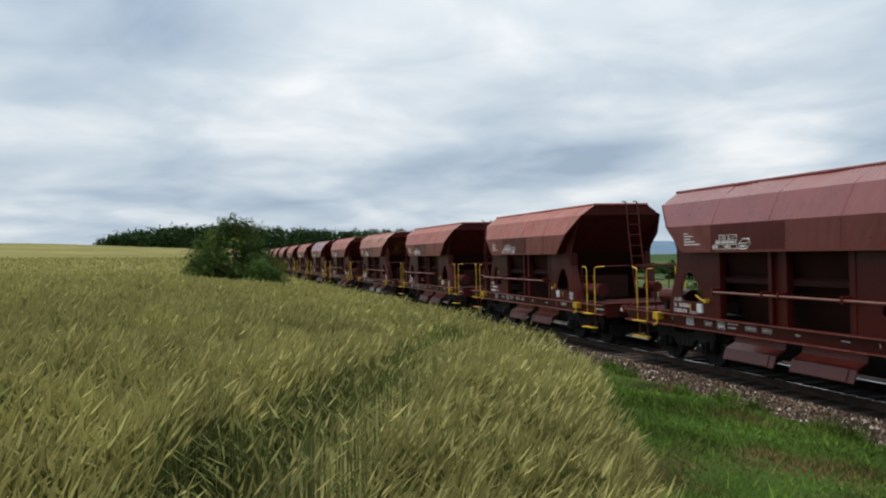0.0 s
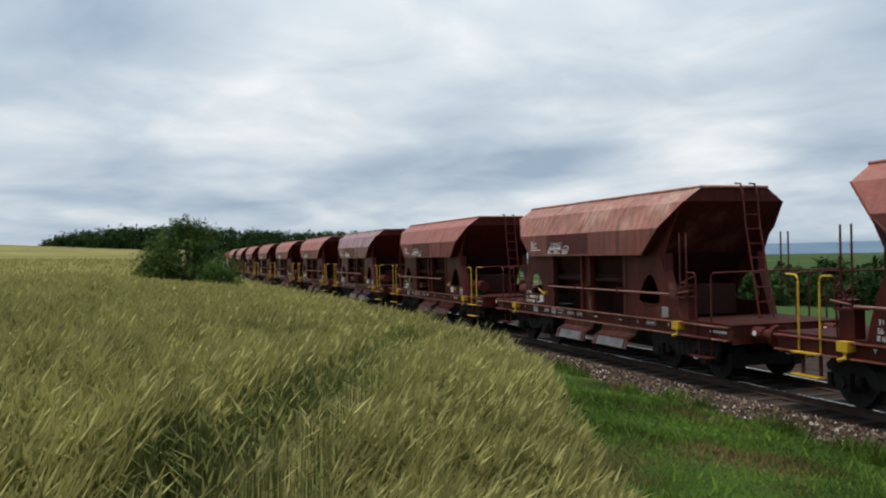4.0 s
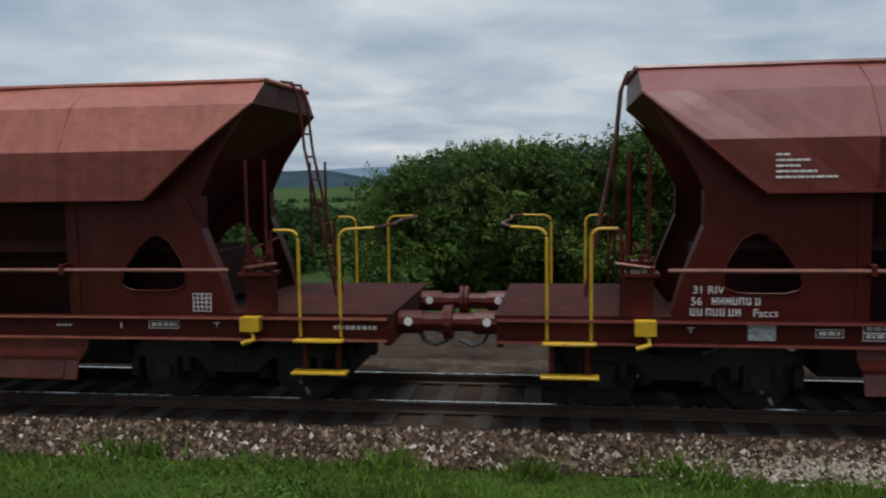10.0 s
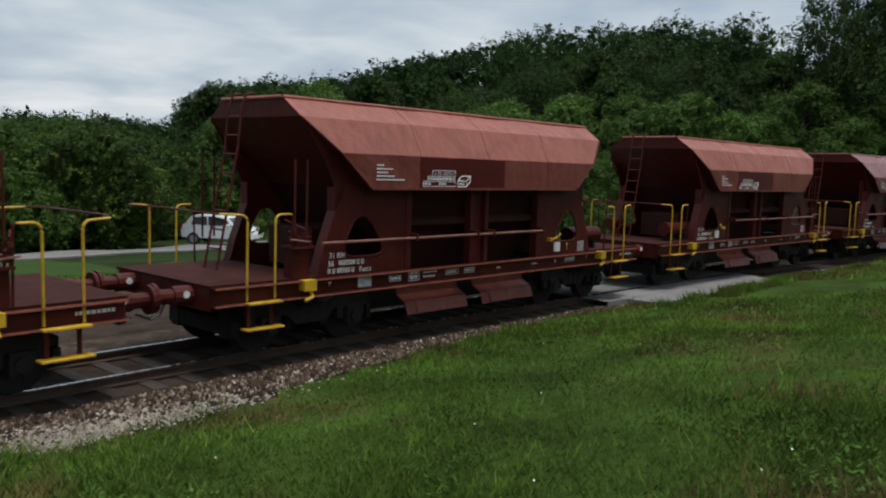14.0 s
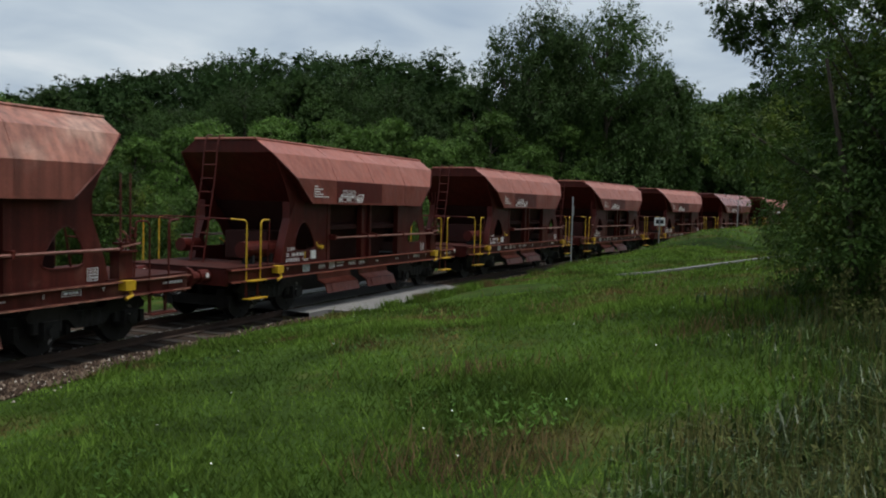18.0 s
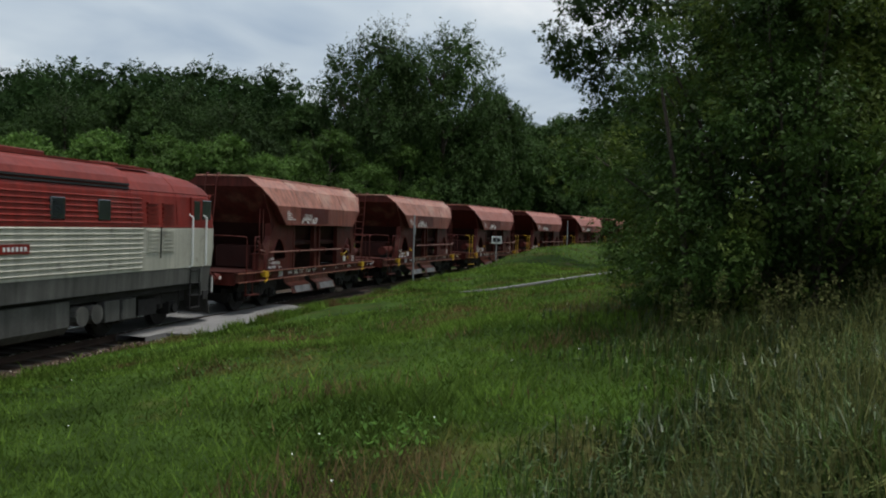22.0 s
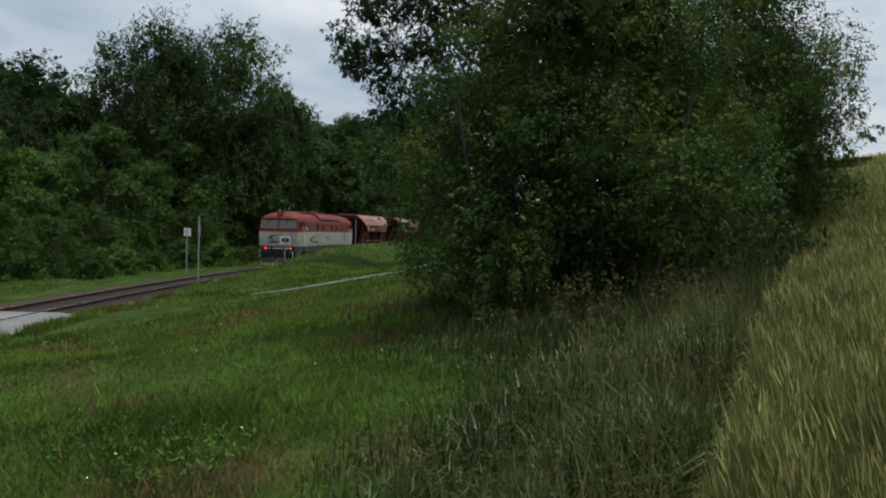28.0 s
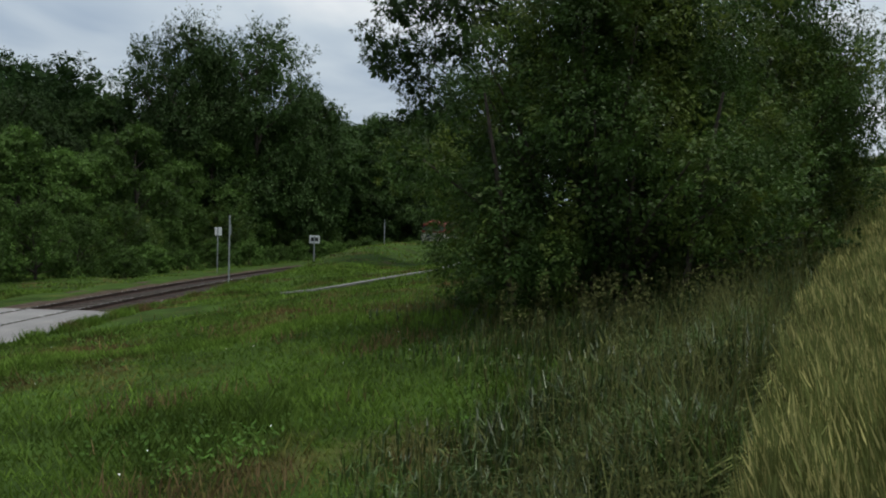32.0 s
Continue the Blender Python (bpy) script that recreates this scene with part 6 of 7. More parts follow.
def hillside():
    rng = random.Random(5)
    pts = []
    for k in range(560):
        yaw, r = rng.uniform(-100, -13), rng.uniform(84, 190)
        x, y = polar(yaw, r)
        u, _ = lateral(x, y)
        if u < -24:
            pts.append((x, y))
    woods("woods", "dense dark woodland on the hillside behind the track", pts, 330000, 0.26, 5, h=(12, 22), capped=True)
    # hedges and clumps across the valley
    pts = []
    for yaw0, yaw1, r0, r1, n in ((50, 14, 130, 150, 26), (60, 30, 230, 250, 34), (36, 12, 300, 330, 34), (70, 40, 420, 470, 50), (30, 10, 480, 560, 60), (75, 10, 700, 800, 90)):
        for k in range(n * 4):
            q = rng.random()
            pts.append(polar(yaw0 + (yaw1 - yaw0) * q + rng.uniform(-0.6, 0.6), r0 + (r1 - r0) * q + rng.uniform(-5, 5)))
    woods("hedges", "dark hedges and tree clumps between the valley fields", pts, 110000, 0.6, 15, h=(2, 4.5), w=3.6, foot=0.1)
    pts = []
    for yaw0, yaw1, r0, r1, n in ((58, 36, 62, 84, 60), (30, 12, 66, 76, 20), (52, 20, 96, 112, 36), (42, 13, 46, 58, 44), (36, 16, 32, 37, 14)):
        for k in range(n):
            q = rng.random()
            pts.append(polar(yaw0 + (yaw1 - yaw0) * q + rng.uniform(-0.4, 0.4), r0 + (r1 - r0) * q + rng.uniform(-2, 2)))
    woods("hedge_rows", "dark scrubby hedge at the edge of the valley", pts, 130000, 0.14, 16, h=(0.8, 2.6), w=2.0, foot=0.1)
    pts = []
    for k in range(280):
        yaw = rng.uniform(77.5, 97.3)
        pts.append(polar(yaw, rng.uniform(420, 470)))
    woods("woods_far", "dark distant wood beyond the wheat field", pts, 110000, 0.55, 6, h=(7, 10), w=8, top_el=1.75, foot=0.15)


hillside()


def ridge(name, label, yaw0, yaw1, r, z0, top, mat):
    """A distant hill as a thick wedge that stands on the plain."""
    bm = bmesh.new()
    rows = []
    n = 60
    for i in range(n + 1):
        yaw = yaw0 + (yaw1 - yaw0) * i / n
        a, b, c = polar(yaw, r), polar(yaw, r * 1.06), polar(yaw, r * 1.16)
        t = top(i / n)
        rows.append([bm.verts.new((*a, z0)), bm.verts.new((*b, z0 + (t - z0) * 0.7)), bm.verts.new((*c, t)), bm.verts.new((*polar(yaw, r * 1.3), z0))])
    for a, b in zip(rows, rows[1:]):
        for k in range(3):
            bm.faces.new((a[k], a[k + 1], b[k + 1], b[k]))
    solid(name, bm, mat, label, "hill", kind="structure", smooth=True)


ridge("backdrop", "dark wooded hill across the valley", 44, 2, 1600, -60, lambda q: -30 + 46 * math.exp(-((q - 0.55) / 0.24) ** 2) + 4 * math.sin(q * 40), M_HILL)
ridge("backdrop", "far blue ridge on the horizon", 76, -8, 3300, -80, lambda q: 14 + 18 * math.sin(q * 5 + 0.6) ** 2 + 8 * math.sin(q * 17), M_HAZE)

# ---- grass, wheat and weeds ----


def blades(name, label, x, y, z, hgt, wid, lean, mat, seed, kind="stuff", index=None):
    rng = np.random.default_rng(seed)
    n = len(x)
    a = rng.uniform(0, math.tau, n)
    dx, dy = np.cos(a) * wid, np.sin(a) * wid
    la = rng.uniform(0, math.tau, n)
    tip = np.stack([x + np.cos(la) * lean * hgt, y + np.sin(la) * lean * hgt, z + hgt], -1)
    v = np.stack([np.stack([x - dx, y - dy, z], -1), np.stack([x + dx, y + dy, z], -1), tip], 1)
    return tagged(new(name, polys(name, v, 3, mat if isinstance(mat, list) else [mat], index)), label, "grass", kind=kind)


def scatter(n, r0, r1, yaw0, yaw1, seed, power=1.0):
    rng = np.random.default_rng(seed)
    r = r0 + (r1 - r0) * rng.random(n) ** power
    a = np.radians(rng.uniform(yaw0, yaw1, n))
    return -np.sin(a) * r, np.cos(a) * r


def meadow():
    x, y = scatter(260000, 2.3, 15, -125, 80, 1, 1.1)
    x2, y2 = scatter(230000, 15, 75, -100, 75, 6, 1.5)
    x3, y3 = scatter(120000, 14, 40, -98, -48, 66, 1.2)
    x4, y4 = scatter(26000, 0.05, 2.5, -180, 180, 67, 0.6)
    x, y = np.concatenate([x, x2, x3, x4]), np.concatenate([y, y2, y3, y4])
    u, _ = lateral(x, y)
    edge = 2.85 - 1.0 * smooth(5, 15, x) + 0.3 * np.sin(x * 1.7) * np.sin(x * 0.63 + 1) + 0.25 * np.sin(x * 4.1)
    ok = ((u > edge) | ((u < np.where(x < 15, -5.6 + 0.7 * np.sin(x * 0.9), -4.0)) & (u > -14))) & ~in_wheat(x, y) & ~near_lane(x, y, LANE, 3.65) & ~near_lane(x, y, BACK_LANE, 2.6) & ~near_lane(x, y, PATH, 0.36) & ~near_lane(x, y, FAR_LANE, 2.3)
    x, y, u = x[ok], y[ok], u[ok]
    rng = np.random.default_rng(2)
    r = np.hypot(x, y)
    tuft = 0.5 + 0.5 * np.sin(x * 0.8 + 2 * np.sin(y * 0.5)) * np.sin(y * 0.9 + 1.5 * np.sin(x * 0.4))
    h = rng.uniform(0.035, 0.11, len(x)) * (0.55 + 1.1 * tuft ** 2 + np.where(rng.random(len(x)) < 0.03, 1.5, 0))
    blades("meadow_grass", "short green meadow grass with clover", x, y, height(x, y) - 0.01, h, 0.005 + 0.0008 * r, 0.7, M_BLADE, 3)
    # broad-leaved herbs in loose patches
    hx, hy = scatter(90000, 3, 34, -100, 60, 61, 1.15)
    hu, _ = lateral(hx, hy)
    patch = np.sin(hx * 0.9 + 1.7 * np.sin(hy * 0.6)) * np.sin(hy * 1.1 + 1.3 * np.sin(hx * 0.5)) + 0.5 * np.sin(hx * 2.7) * np.sin(hy * 3.1)
    ok = (patch > 0.42 + 0.3 * rng.random(len(hx))) & (hu > 2.6) & ~in_wheat(hx, hy) & ~near_lane(hx, hy, LANE, 4.0) & ~near_lane(hx, hy, PATH, 0.5)
    hx, hy = hx[ok], hy[ok]
    m = len(hx)
    ha = rng.uniform(0, math.tau, m)
    hd = np.stack([np.cos(ha), np.sin(ha), rng.uniform(-0.2, 0.9, m)], -1)
    hp = np.stack([-np.sin(ha), np.cos(ha), rng.normal(0, 0.2, m)], -1)
    hc = np.stack([hx, hy, height(hx, hy) + rng.uniform(0.01, 0.11, m)], -1)
    hs = (rng.uniform(0.012, 0.032, m) * (1 + 0.02 * np.hypot(hx, hy)))[:, None]
    herb = np.stack([hc, hc + hd * hs + hp * hs * 0.55, hc + hd * hs * 2.1, hc + hd * hs - hp * hs * 0.55], 1)
    m = 110
    fx, fy = scatter(m, 4, 24, -98, 40, 62, 1.0)
    keep = (lateral(fx, fy)[0] > 3.2) & ~in_wheat(fx, fy) & ~near_lane(fx, fy, LANE, 4.2)
    fc = np.stack([fx, fy, height(fx, fy) + rng.uniform(0.05, 0.13, m)], -1)[keep]
    one, two = np.array([0.008, 0, 0.004]), np.array([0, 0.008, 0.004])
    bloom = np.stack([fc - one, fc + two, fc + one, fc - two], 1)
    which = np.concatenate([np.zeros(len(herb), int), np.ones(len(bloom), int)])
    tagged(new("herbs", polys("herbs", np.concatenate([herb, bloom]), 4, [M_HERB, M_SIGNWHITE], which)), "low clover and broad-leaved herbs in the meadow", "herbs", kind="stuff")
    # tall seeding grass along the wheat and round the bush
    x, y = scatter(190000, 2.3, 30, -124, -84, 11, 1.25)
    r = np.hypot(x, y)
    gap = y - np.interp(x, RIGHT_X, RIGHT_Y)
    wide = 0.1 + 0.34 * x + 0.35 * np.sin(x * 1.3 + 1) + 0.35 * np.sin(x * 0.55)
    near = np.clip(1.2 - gap / np.maximum(1.45 * wide, 0.6), 0, 1)
    ok = (gap > -0.35) & (rng.random(len(x)) < near ** 1.9) & ~near_lane(x, y, PATH, 0.7)
    x, y, near, r = x[ok], y[ok], near[ok], r[ok]
    n = len(x)
    clump = 0.5 + 0.5 * np.sin(x * 2.1 + 2 * np.sin(y * 1.7)) * np.sin(y * 2.6 + 1.5 * np.sin(x * 1.3))
    seeding = rng.random(n) < 0.11
    h = rng.uniform(0.16, 0.62, n) * (0.30 + 0.85 * near) * (0.55 + 0.75 * clump)
    h = np.where(seeding, h * 1.25 + 0.12 * near, h)
    a = rng.uniform(0, math.tau, n)
    d = np.stack([np.cos(a), np.sin(a), np.zeros(n)], -1)
    up = np.array([0, 0, 1.0])
    p = np.stack([-d[:, 1], d[:, 0], np.zeros(n)], -1) * (np.where(seeding, 0.0016, 0.0050) + 0.00035 * r)[:, None]
    foot = np.stack([x, y, height(x, y) - 0.02], -1)
    bend = np.where(seeding, rng.uniform(0.05, 0.4, n), rng.uniform(0.1, 0.72, n))[:, None]
    H = h[:, None]
    mid = foot + d * (H * bend * 0.28) + up * (H * 0.62)
    tip = foot + d * (H * bend * 0.95) + up * (H * (1.05 - 0.62 * bend))
    v = np.concatenate([np.stack([foot - p, foot + p, mid + p, mid - p], 1), np.stack([mid - p, mid + p, tip + p * 0.15, tip - p * 0.15], 1)])
    # loose seed heads on the stalks
    top = np.repeat(tip[seeding], 5, 0)
    k = len(top)
    base = top + up * rng.uniform(-0.09, 0.03, k)[:, None]
    q = rng.normal(0, 0.013, (k, 3)) + up * 0.022
    e = rng.normal(0, 0.003, (k, 3))
    heads = np.stack([base, base + q * 0.5 + e, base + q, base + q * 0.5 - e], 1)
    tone = np.where(seeding, 0, (rng.random(n) < 0.86).astype(int))
    idx = np.concatenate([tone, tone, np.zeros(k, int)])
    tagged(new("tall_grass", polys("tall_grass", np.concatenate([v, heads]), 4, [M_WEED, M_TALL], idx)), "tall seeding grass and weeds along the field's edge", "grass", kind="stuff")
    # reddish dry stalks in loose patches where the meadow meets the tall grass
    dx, dy = scatter(42000, 3.2, 22, -104, -62, 71, 1.2)
    spot = np.sin(dx * 1.1 + 1.9 * np.sin(dy * 0.9)) * np.sin(dy * 1.5 + 1.4 * np.sin(dx * 0.7)) + 0.4 * np.sin(dx * 3.3 + dy)
    far = dy - np.interp(dx, RIGHT_X, RIGHT_Y)
    ok = (far > 0.6) & (rng.random(len(dx)) < np.clip(spot - 0.15, 0, 1) * np.clip(1.3 - far / (1.5 + 0.75 * dx), 0, 1)) & (lateral(dx, dy)[0] > 4)
    dx, dy = dx[ok], dy[ok]
    blades("dry_stalks", "thin reddish-brown dry stalks in the meadow", dx, dy, height(dx, dy) - 0.01, rng.uniform(0.08, 0.24, len(dx)), 0.004 + 0.0006 * np.hypot(dx, dy), 0.45, M_DRY, 72)
    # bedstraw-like weeds with pale yellow-green heads at the foot of the bush
    quads = []
    for k in range(46):
        cx, cy = 9.3 + rng.normal(0, 0.55), rng.uniform(-3.9, -0.7)
        z0, hh = h1(cx, cy), rng.uniform(0.45, 0.95)
        lean_x, lean_y = rng.normal(0, 0.08, 2)
        top = np.array([cx + lean_x, cy + lean_y, z0 + hh])
        foot0, w0 = np.array([cx, cy, z0 - 0.03]), np.array([0.0, 0.004, 0.0])
        quads.append(np.stack([foot0 - w0, foot0 + w0, top + w0 * 0.4, top - w0 * 0.4])[None])
        m = 70
        f = rng.random(m) ** 0.6
        c0 = foot0 + (top - foot0) * (0.45 + 0.6 * f)[:, None] + rng.normal(0, 1, (m, 3)) * (0.02 + 0.08 * (1 - f))[:, None]
        e0, e1 = rng.normal(0, 0.011, (m, 3)), rng.normal(0, 0.011, (m, 3))
        quads.append(np.stack([c0, c0 + e0, c0 + e0 + e1, c0 + e1], 1))
    tagged(new("flowering_weeds", polys("flowering_weeds", np.concatenate(quads), 4, [M_WEED])), "tall weeds with pale yellow-green heads", "weeds", kind="stuff")
    # tufts of low weeds by the ballast
    x, y = [], []
    for k in range(46):
        s, w = rng.uniform(-24, 40), rng.uniform(2.7, 3.3)
        p = on_line(s, w)
        m = 130
        x += list(p.x + rng.normal(0, 0.16, m))
        y += list(p.y + rng.normal(0, 0.12, m))
    for k in range(26):
        cx, cy, m = rng.uniform(18.2, 26.6), rng.normal(8.75, 0.2), 110
        x += list(cx + rng.normal(0, 0.2, m))
        y += list(cy + rng.normal(0, 0.12, m))
    x, y = np.array(x), np.array(y)
    ok = ~near_lane(x, y, LANE, 3.8) | (y < 9.0)
    x, y = x[ok], y[ok]
    blades("trackside_weeds", "leafy weeds along the ballast", x, y, height(x, y) - 0.03, rng.uniform(0.1, 0.32, len(x)), 0.016, 0.6, M_BLADE, 14)


meadow()
TRAM = [(-1.9, -0.25), (-3.0, 0.0), (-4.14, 0.33), (-5.3, 0.75), (-6.3, 1.13), (-8.6, 1.85), (-11.2, 2.8), (-15.6, 4.4)]


def wheat():
    rng = np.random.default_rng(9)
    xs, ys = [], []
    for n, r0, r1, a0, a1, pw in ((50000, 1.0, 14, 118, 212, 0.9), (12000, 14, 40, 118, 235, 0.9), (120000, 1.9, 13, 40, 128, 1.3), (60000, 13, 42, 55, 118, 1.2), (30000, 42, 120, 72, 112, 1.2), (150000, 1.7, 16, -150, -106, 1.25), (60000, 16, 55, -135, -112, 1.1), (22000, 55, 140, -130, -114, 1.1)):
        x, y = scatter(n, r0, r1, a0, a1, int(r1 * 7 + a1), pw)
        xs.append(x)
        ys.append(y)
    x, y = np.concatenate(xs), np.concatenate(ys)
    ok = in_wheat(x, y) & ~(near_lane(x, y, TRAM, 0.42) & (rng.random(len(x)) < 0.93))
    x, y = x[ok], y[ok]
    r = np.hypot(x, y)
    n = len(x)
    z = height(x, y)
    wave = 0.05 * np.sin(x * 0.7 + 1.1 * np.sin(y * 0.8)) + 0.06 * np.sin(x * 9.1 + 2.3 * np.sin(y * 5.3)) * np.sin(y * 10.7 + 1.9 * np.sin(x * 6.1)) + 0.10 * np.sin(x * 3.1 + 2 * np.sin(y * 2.3)) * np.sin(y * 3.7 + 1.5 * np.sin(x * 1.9))
    h = rng.normal(0.80, 0.06, n) + wave - np.where(x > 0, 0.35 * np.exp(-np.maximum(np.interp(x, RIGHT_X, RIGHT_Y) - y, 0) / 0.25) * rng.random(n), 0)
    thick = (1 + r * 0.07) * np.where(x > 0, 0.6, 0.72)
    # stalk: a slim blade; ear: a fat kite that nods to one side
    a = rng.uniform(0, math.tau, n)
    turn = 0.5 + 0.8 * rng.normal(size=n)
    nod = np.stack([np.cos(turn), np.sin(turn), np.zeros(n)], -1)
    foot = np.stack([x, y, z], -1)
    neck = foot + np.stack([0.04 * nod[:, 0], 0.04 * nod[:, 1], h * 0.92], -1)
    wv = np.stack([np.cos(a), np.sin(a), np.zeros(n)], -1)
    q1 = wv * (0.0045 * thick)[:, None]
    stalk = np.stack([foot - q1, foot + q1, neck + q1 * 0.6, neck - q1 * 0.6], 1)
    ear_dir = nod * np.where(x > 0, 0.22, 0.5)[:, None] + np.array([0, 0, 1.0]) * rng.uniform(0.25, 1.0, n)[:, None]
    ear_dir /= np.linalg.norm(ear_dir, axis=1)[:, None]
    L = (np.where(x > 0, 0.068, 0.078) * rng.uniform(0.8, 1.3, n) * (1 + r * 0.02))[:, None]
    q2 = wv * (np.where(x > 0, 0.0058, 0.0090) * thick)[:, None]
    ear = np.stack([neck, neck + ear_dir * L * 0.4 + q2, neck + ear_dir * L * 1.5, neck + ear_dir * L * 0.4 - q2], 1)
    # one leaf each, hanging out
    b = rng.uniform(0, math.tau, n)
    side = np.stack([np.cos(b), np.sin(b), np.zeros(n)], -1)
    at = foot + (neck - foot) * rng.uniform(0.45, 0.8, n)[:, None]
    perp = np.stack([-side[:, 1], side[:, 0], np.zeros(n)], -1) * (0.008 * thick)[:, None]
    far = at + side * 0.17 + np.array([0, 0, 0.08])
    leaf = np.stack([at, far - perp * 0.6 - side * 0.06, far + side * 0.07 - np.array([0, 0, 0.07]), far + perp - side * 0.06], 1)
    keep = (x < 0) | (rng.random(n) < 0.45)
    v = np.concatenate([stalk, ear[keep], leaf])
    green = (x[keep] > 0) & (rng.random(int(keep.sum())) < 0.6)
    idx = np.concatenate([np.ones(n), np.where(green, 1, 0), np.ones(n)])
    tagged(new("wheat", polys("wheat", v, 4, [M_WHEAT, M_STALK], idx)), "ripening yellow-green wheat with nodding ears", "wheat", kind="stuff")
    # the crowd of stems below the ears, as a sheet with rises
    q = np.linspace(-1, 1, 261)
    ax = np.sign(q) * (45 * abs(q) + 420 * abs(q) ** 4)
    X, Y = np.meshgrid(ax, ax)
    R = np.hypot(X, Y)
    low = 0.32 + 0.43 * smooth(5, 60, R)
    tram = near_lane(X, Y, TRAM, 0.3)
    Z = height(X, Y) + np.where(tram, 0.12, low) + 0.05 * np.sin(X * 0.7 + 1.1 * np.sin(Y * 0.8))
    n2 = len(ax)
    idn = np.arange(n2 * n2).reshape(n2, n2)
    F = np.stack([idn[:-1, :-1], idn[:-1, 1:], idn[1:, 1:], idn[1:, :-1]], -1).reshape(-1, 4)
    inside = in_wheat(X, Y).ravel()
    F = F[inside[F].all(1)]
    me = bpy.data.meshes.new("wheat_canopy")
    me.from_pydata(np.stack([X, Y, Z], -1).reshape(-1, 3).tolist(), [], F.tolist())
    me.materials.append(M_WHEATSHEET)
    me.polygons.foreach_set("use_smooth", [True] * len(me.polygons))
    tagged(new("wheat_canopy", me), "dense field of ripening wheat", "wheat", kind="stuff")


wheat()

# ---- crossing furniture, signs and the waiting car ----


def post_sign(name, label, x, y, z_top, plates, r=0.035):
    g = thing(name, label, "sign", at=(x, y, h1(x, y)))
    zb = h1(x, y)
    part("post", tube([(0, 0, -0.3), (0, 0, z_top - zb)], r, 8), M_GREYPOST, g, "grey steel post")
    for pname, m, w, h, zc, yaw in plates:
        p = part(pname, box(-w / 2, w / 2, -0.012, 0.012, -h / 2, h / 2, 0.004), m, g)
        p.location, p.rotation_euler = (0.05 * math.cos(radians(yaw) + 1.57), 0.05 * math.sin(radians(yaw) - 1.57), zc - zb), (0, 0, radians(yaw))
    return g


post_sign("signal_post", "slim grey trackside post", *polar(-77.15, 38.0), 3.05, [("plate", M_GREYPOST, 0.1, 0.45, 2.4, -77)])
sg = post_sign("speed_board", "white trackside board with a dark mark on a post", *polar(-82.75, 50.0), 2.0, [("board", M_SIGNWHITE, 0.6, 0.46, 1.8, -82)])
bd = part("mark", boxes((-0.22, 0.22, -0.03, -0.014, -0.12, 0.12)), M_BLACK, sg)
bd.location, bd.rotation_euler = (0.05 * math.cos(radians(-82) + 1.57), 0.05 * math.sin(radians(-82) - 1.57), 1.8 - h1(*polar(-82.75, 50.0))), (0, 0, radians(-82))
post_sign("signal_post", "slim grey trackside post farther down the line", *polar(-87.5, 69.0), 3.2, [])
post_sign("track_sign", "small white square sign beyond the track", *polar(-76.4, 53.0), 2.35, [("board", M_SIGNWHITE, 0.42, 0.5, 2.1, -76)])
post_sign("road_sign", "road sign seen from behind with two grey plates on a post", *polar(-40.6, 26.5), 3.2, [("plate", M_SIGNBACK, 0.66, 0.5, 2.85, -30), ("plate", M_SIGNBACK, 0.5, 0.56, 2.25, -30)])
post_sign("road_sign", "white rectangular road sign board on two posts", *polar(-43.3, 28.0), 2.3, [("board", M_SIGNWHITE, 0.72, 0.42, 2.05, -36)])


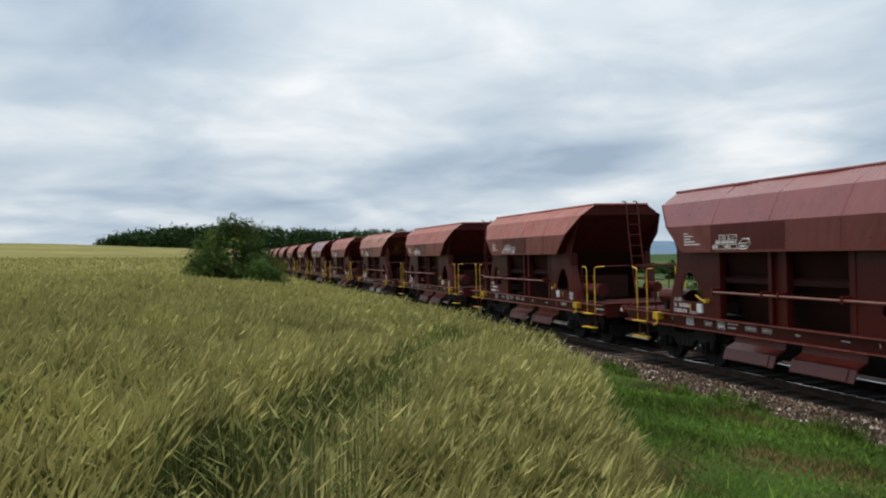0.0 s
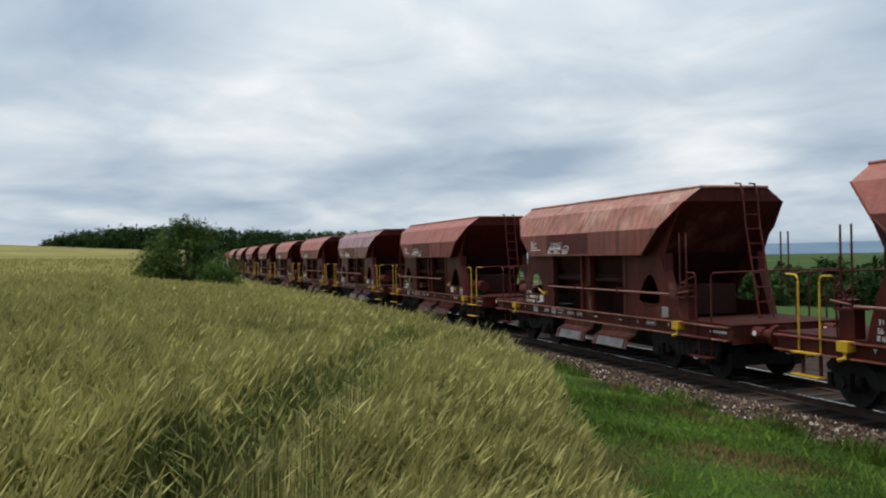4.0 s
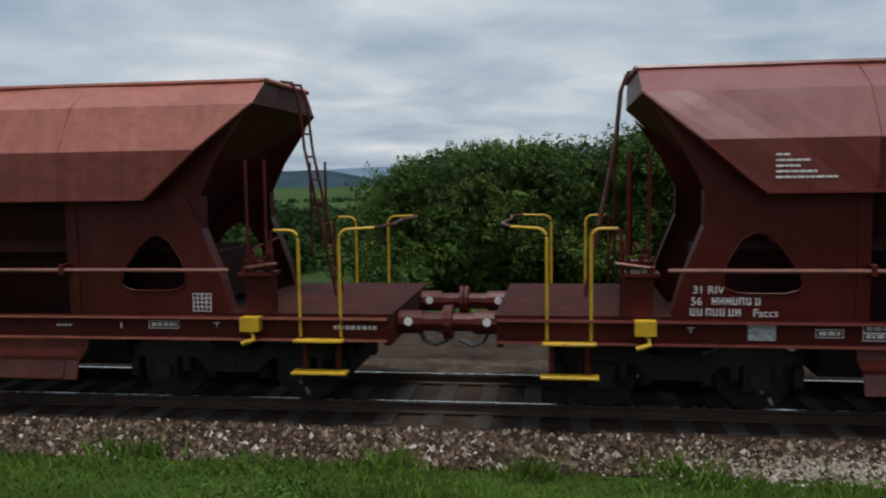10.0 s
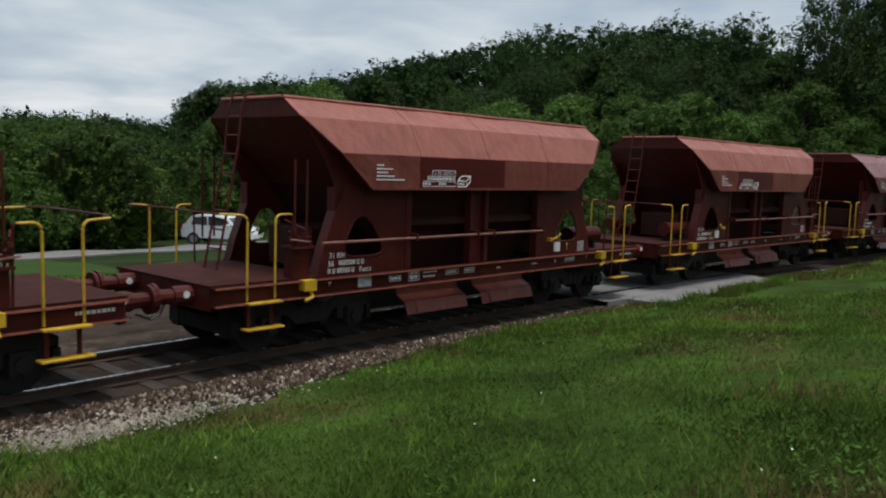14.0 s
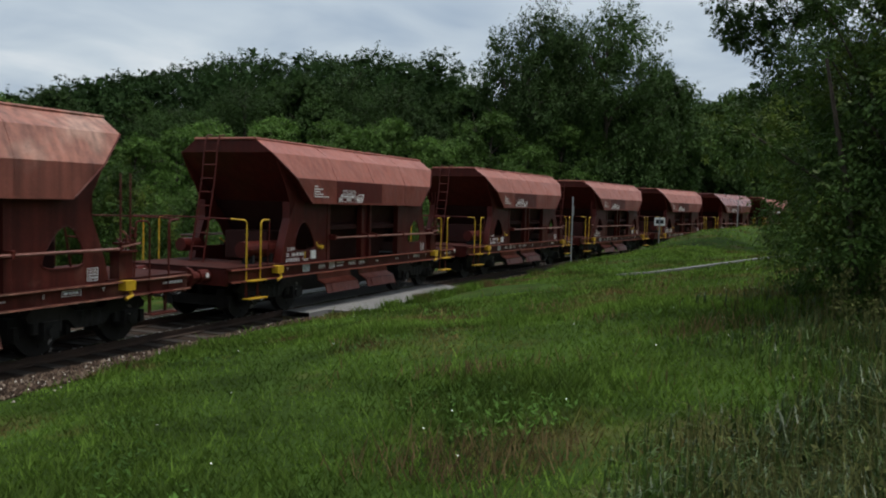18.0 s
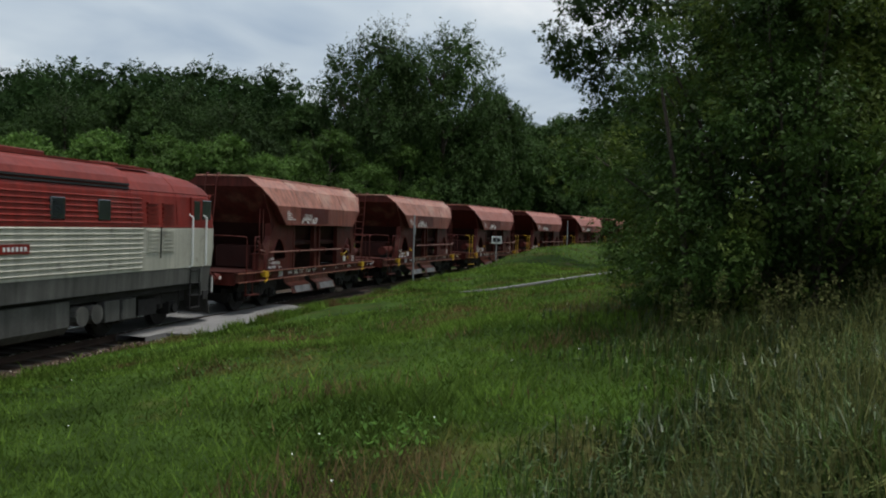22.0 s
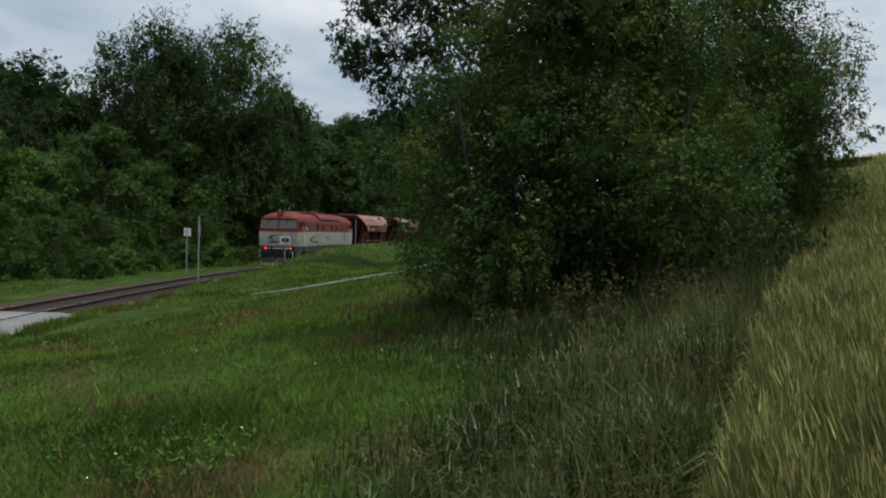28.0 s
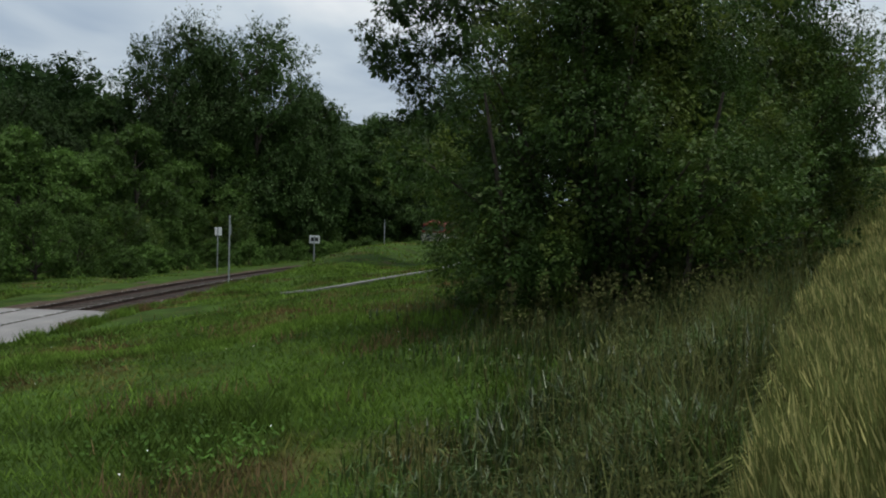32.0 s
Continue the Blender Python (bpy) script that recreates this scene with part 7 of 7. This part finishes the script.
def car():
    white = material("white_car_paint", (0.72, 0.73, 0.74), 0.25, var=0.04)
    g = thing("car", "white hatchback waiting at the level crossing", "car")
    prof = [(-1.85, 0.35), (-1.88, 0.75), (-1.80, 0.98), (-1.62, 1.05), (-1.35, 1.42), (-1.0, 1.52), (0.1, 1.5), (0.62, 1.38), (1.05, 0.98), (1.7, 0.86), (1.88, 0.68), (1.88, 0.35)]
    bm = prism(prof, -0.82, 0.82, "y")
    bmesh.ops.bevel(bm, geom=bm.edges[:], offset=0.05, segments=2, affect="EDGES")
    part("body", bm, white, g)
    for sy in (-1, 1):
        for pts in ([(-1.3, 1.03), (-1.12, 1.38), (-0.45, 1.44), (-0.45, 1.0)], [(-0.38, 1.0), (-0.38, 1.44), (0.15, 1.42), (0.55, 1.3), (0.85, 0.99)]):
            part("side_window", prism(pts, sy * 0.80, sy * 0.832, "y"), M_GLASS, g, "dark side window")
        part("mirror", box(0.62, 0.78, sy * 0.84, sy * 1.0, 0.98, 1.1, 0.02), white, g)
        for x in (-1.18, 1.2):
            t = part("wheel", tube([(x, sy * 0.62, 0.31), (x, sy * 0.84, 0.31)], 0.31, 18), M_BLACK, g)
            part("rim", tube([(x, sy * 0.83, 0.31), (x, sy * 0.85, 0.31)], 0.2, 12), M_SIGNBACK, t)
        part("headlight", box(1.62, 1.86, sy * 0.5, sy * 0.8, 0.66, 0.8, 0.02), M_LAMP, g)
        part("tail_light", box(-1.87, -1.76, sy * 0.6, sy * 0.83, 0.8, 1.0, 0.02), material("red_lens", (0.4, 0.02, 0.02), 0.3), g)
    part("windscreen", prism([(0.66, 1.36), (1.04, 1.0), (1.07, 1.01), (0.69, 1.38)], -0.7, 0.7, "y"), M_GLASS, g)
    part("rear_window", prism([(-1.62, 1.08), (-1.38, 1.42), (-1.41, 1.43), (-1.66, 1.08)], -0.65, 0.65, "y"), M_GLASS, g)
    x, y = polar(-33.4, 43.5)
    g.location, g.rotation_euler = (x, y, h1(x, y) + 0.07), (0, 0, radians(-58))


car()

# white stone by the lane
bm = bmesh.new()
bmesh.ops.create_icosphere(bm, subdivisions=2, radius=0.16)
for v in bm.verts:
    v.co *= 1 + 0.2 * noise.noise(v.co * 9)
    v.co.z *= 0.7
sx, sy_ = polar(-78.28, 37.5)
solid("boundary_stone", bm, M_SIGNWHITE, "small whitewashed stone in the grass", "stone", at=(sx, sy_, h1(sx, sy_) + 0.05))


# ---- what moves ----


def motions():
    times = [0.8 * k for k in range(41)]
    for k, ob in wagons.items():
        walk(ob, [(t, standing(train_at(t) - k * WAGON_LENGTH, 3.95)) for t in times])
    tail = 6 * WAGON_LENGTH + WAGON_LENGTH / 2 + LOCO_LENGTH / 2
    walk(loco, [(t, standing(train_at(t) - tail, 4.6)) for t in times])
    # wheels roll without slip; about 75 degrees from row to row
    for k, ob in list(wagons.items()) + [(7, loco)]:
        if k < -3:
            continue
        for bogie in ob.children:
            if not bogie.name.startswith("bogie"):
                continue
            for ws in bogie.children:
                r = 0.47 if k < 7 else 0.5
                turn = lambda t: (train_at(t) - train_at(0)) / r
                rows, n = [], 480
                at = ws.location.copy()
                for i in range(n + 1):
                    t = 32.0 * i / n
                    rows.append((t, Matrix.LocRotScale(at, Euler((0, turn(t), 0)), None)))
                walk(ws, rows)


motions()
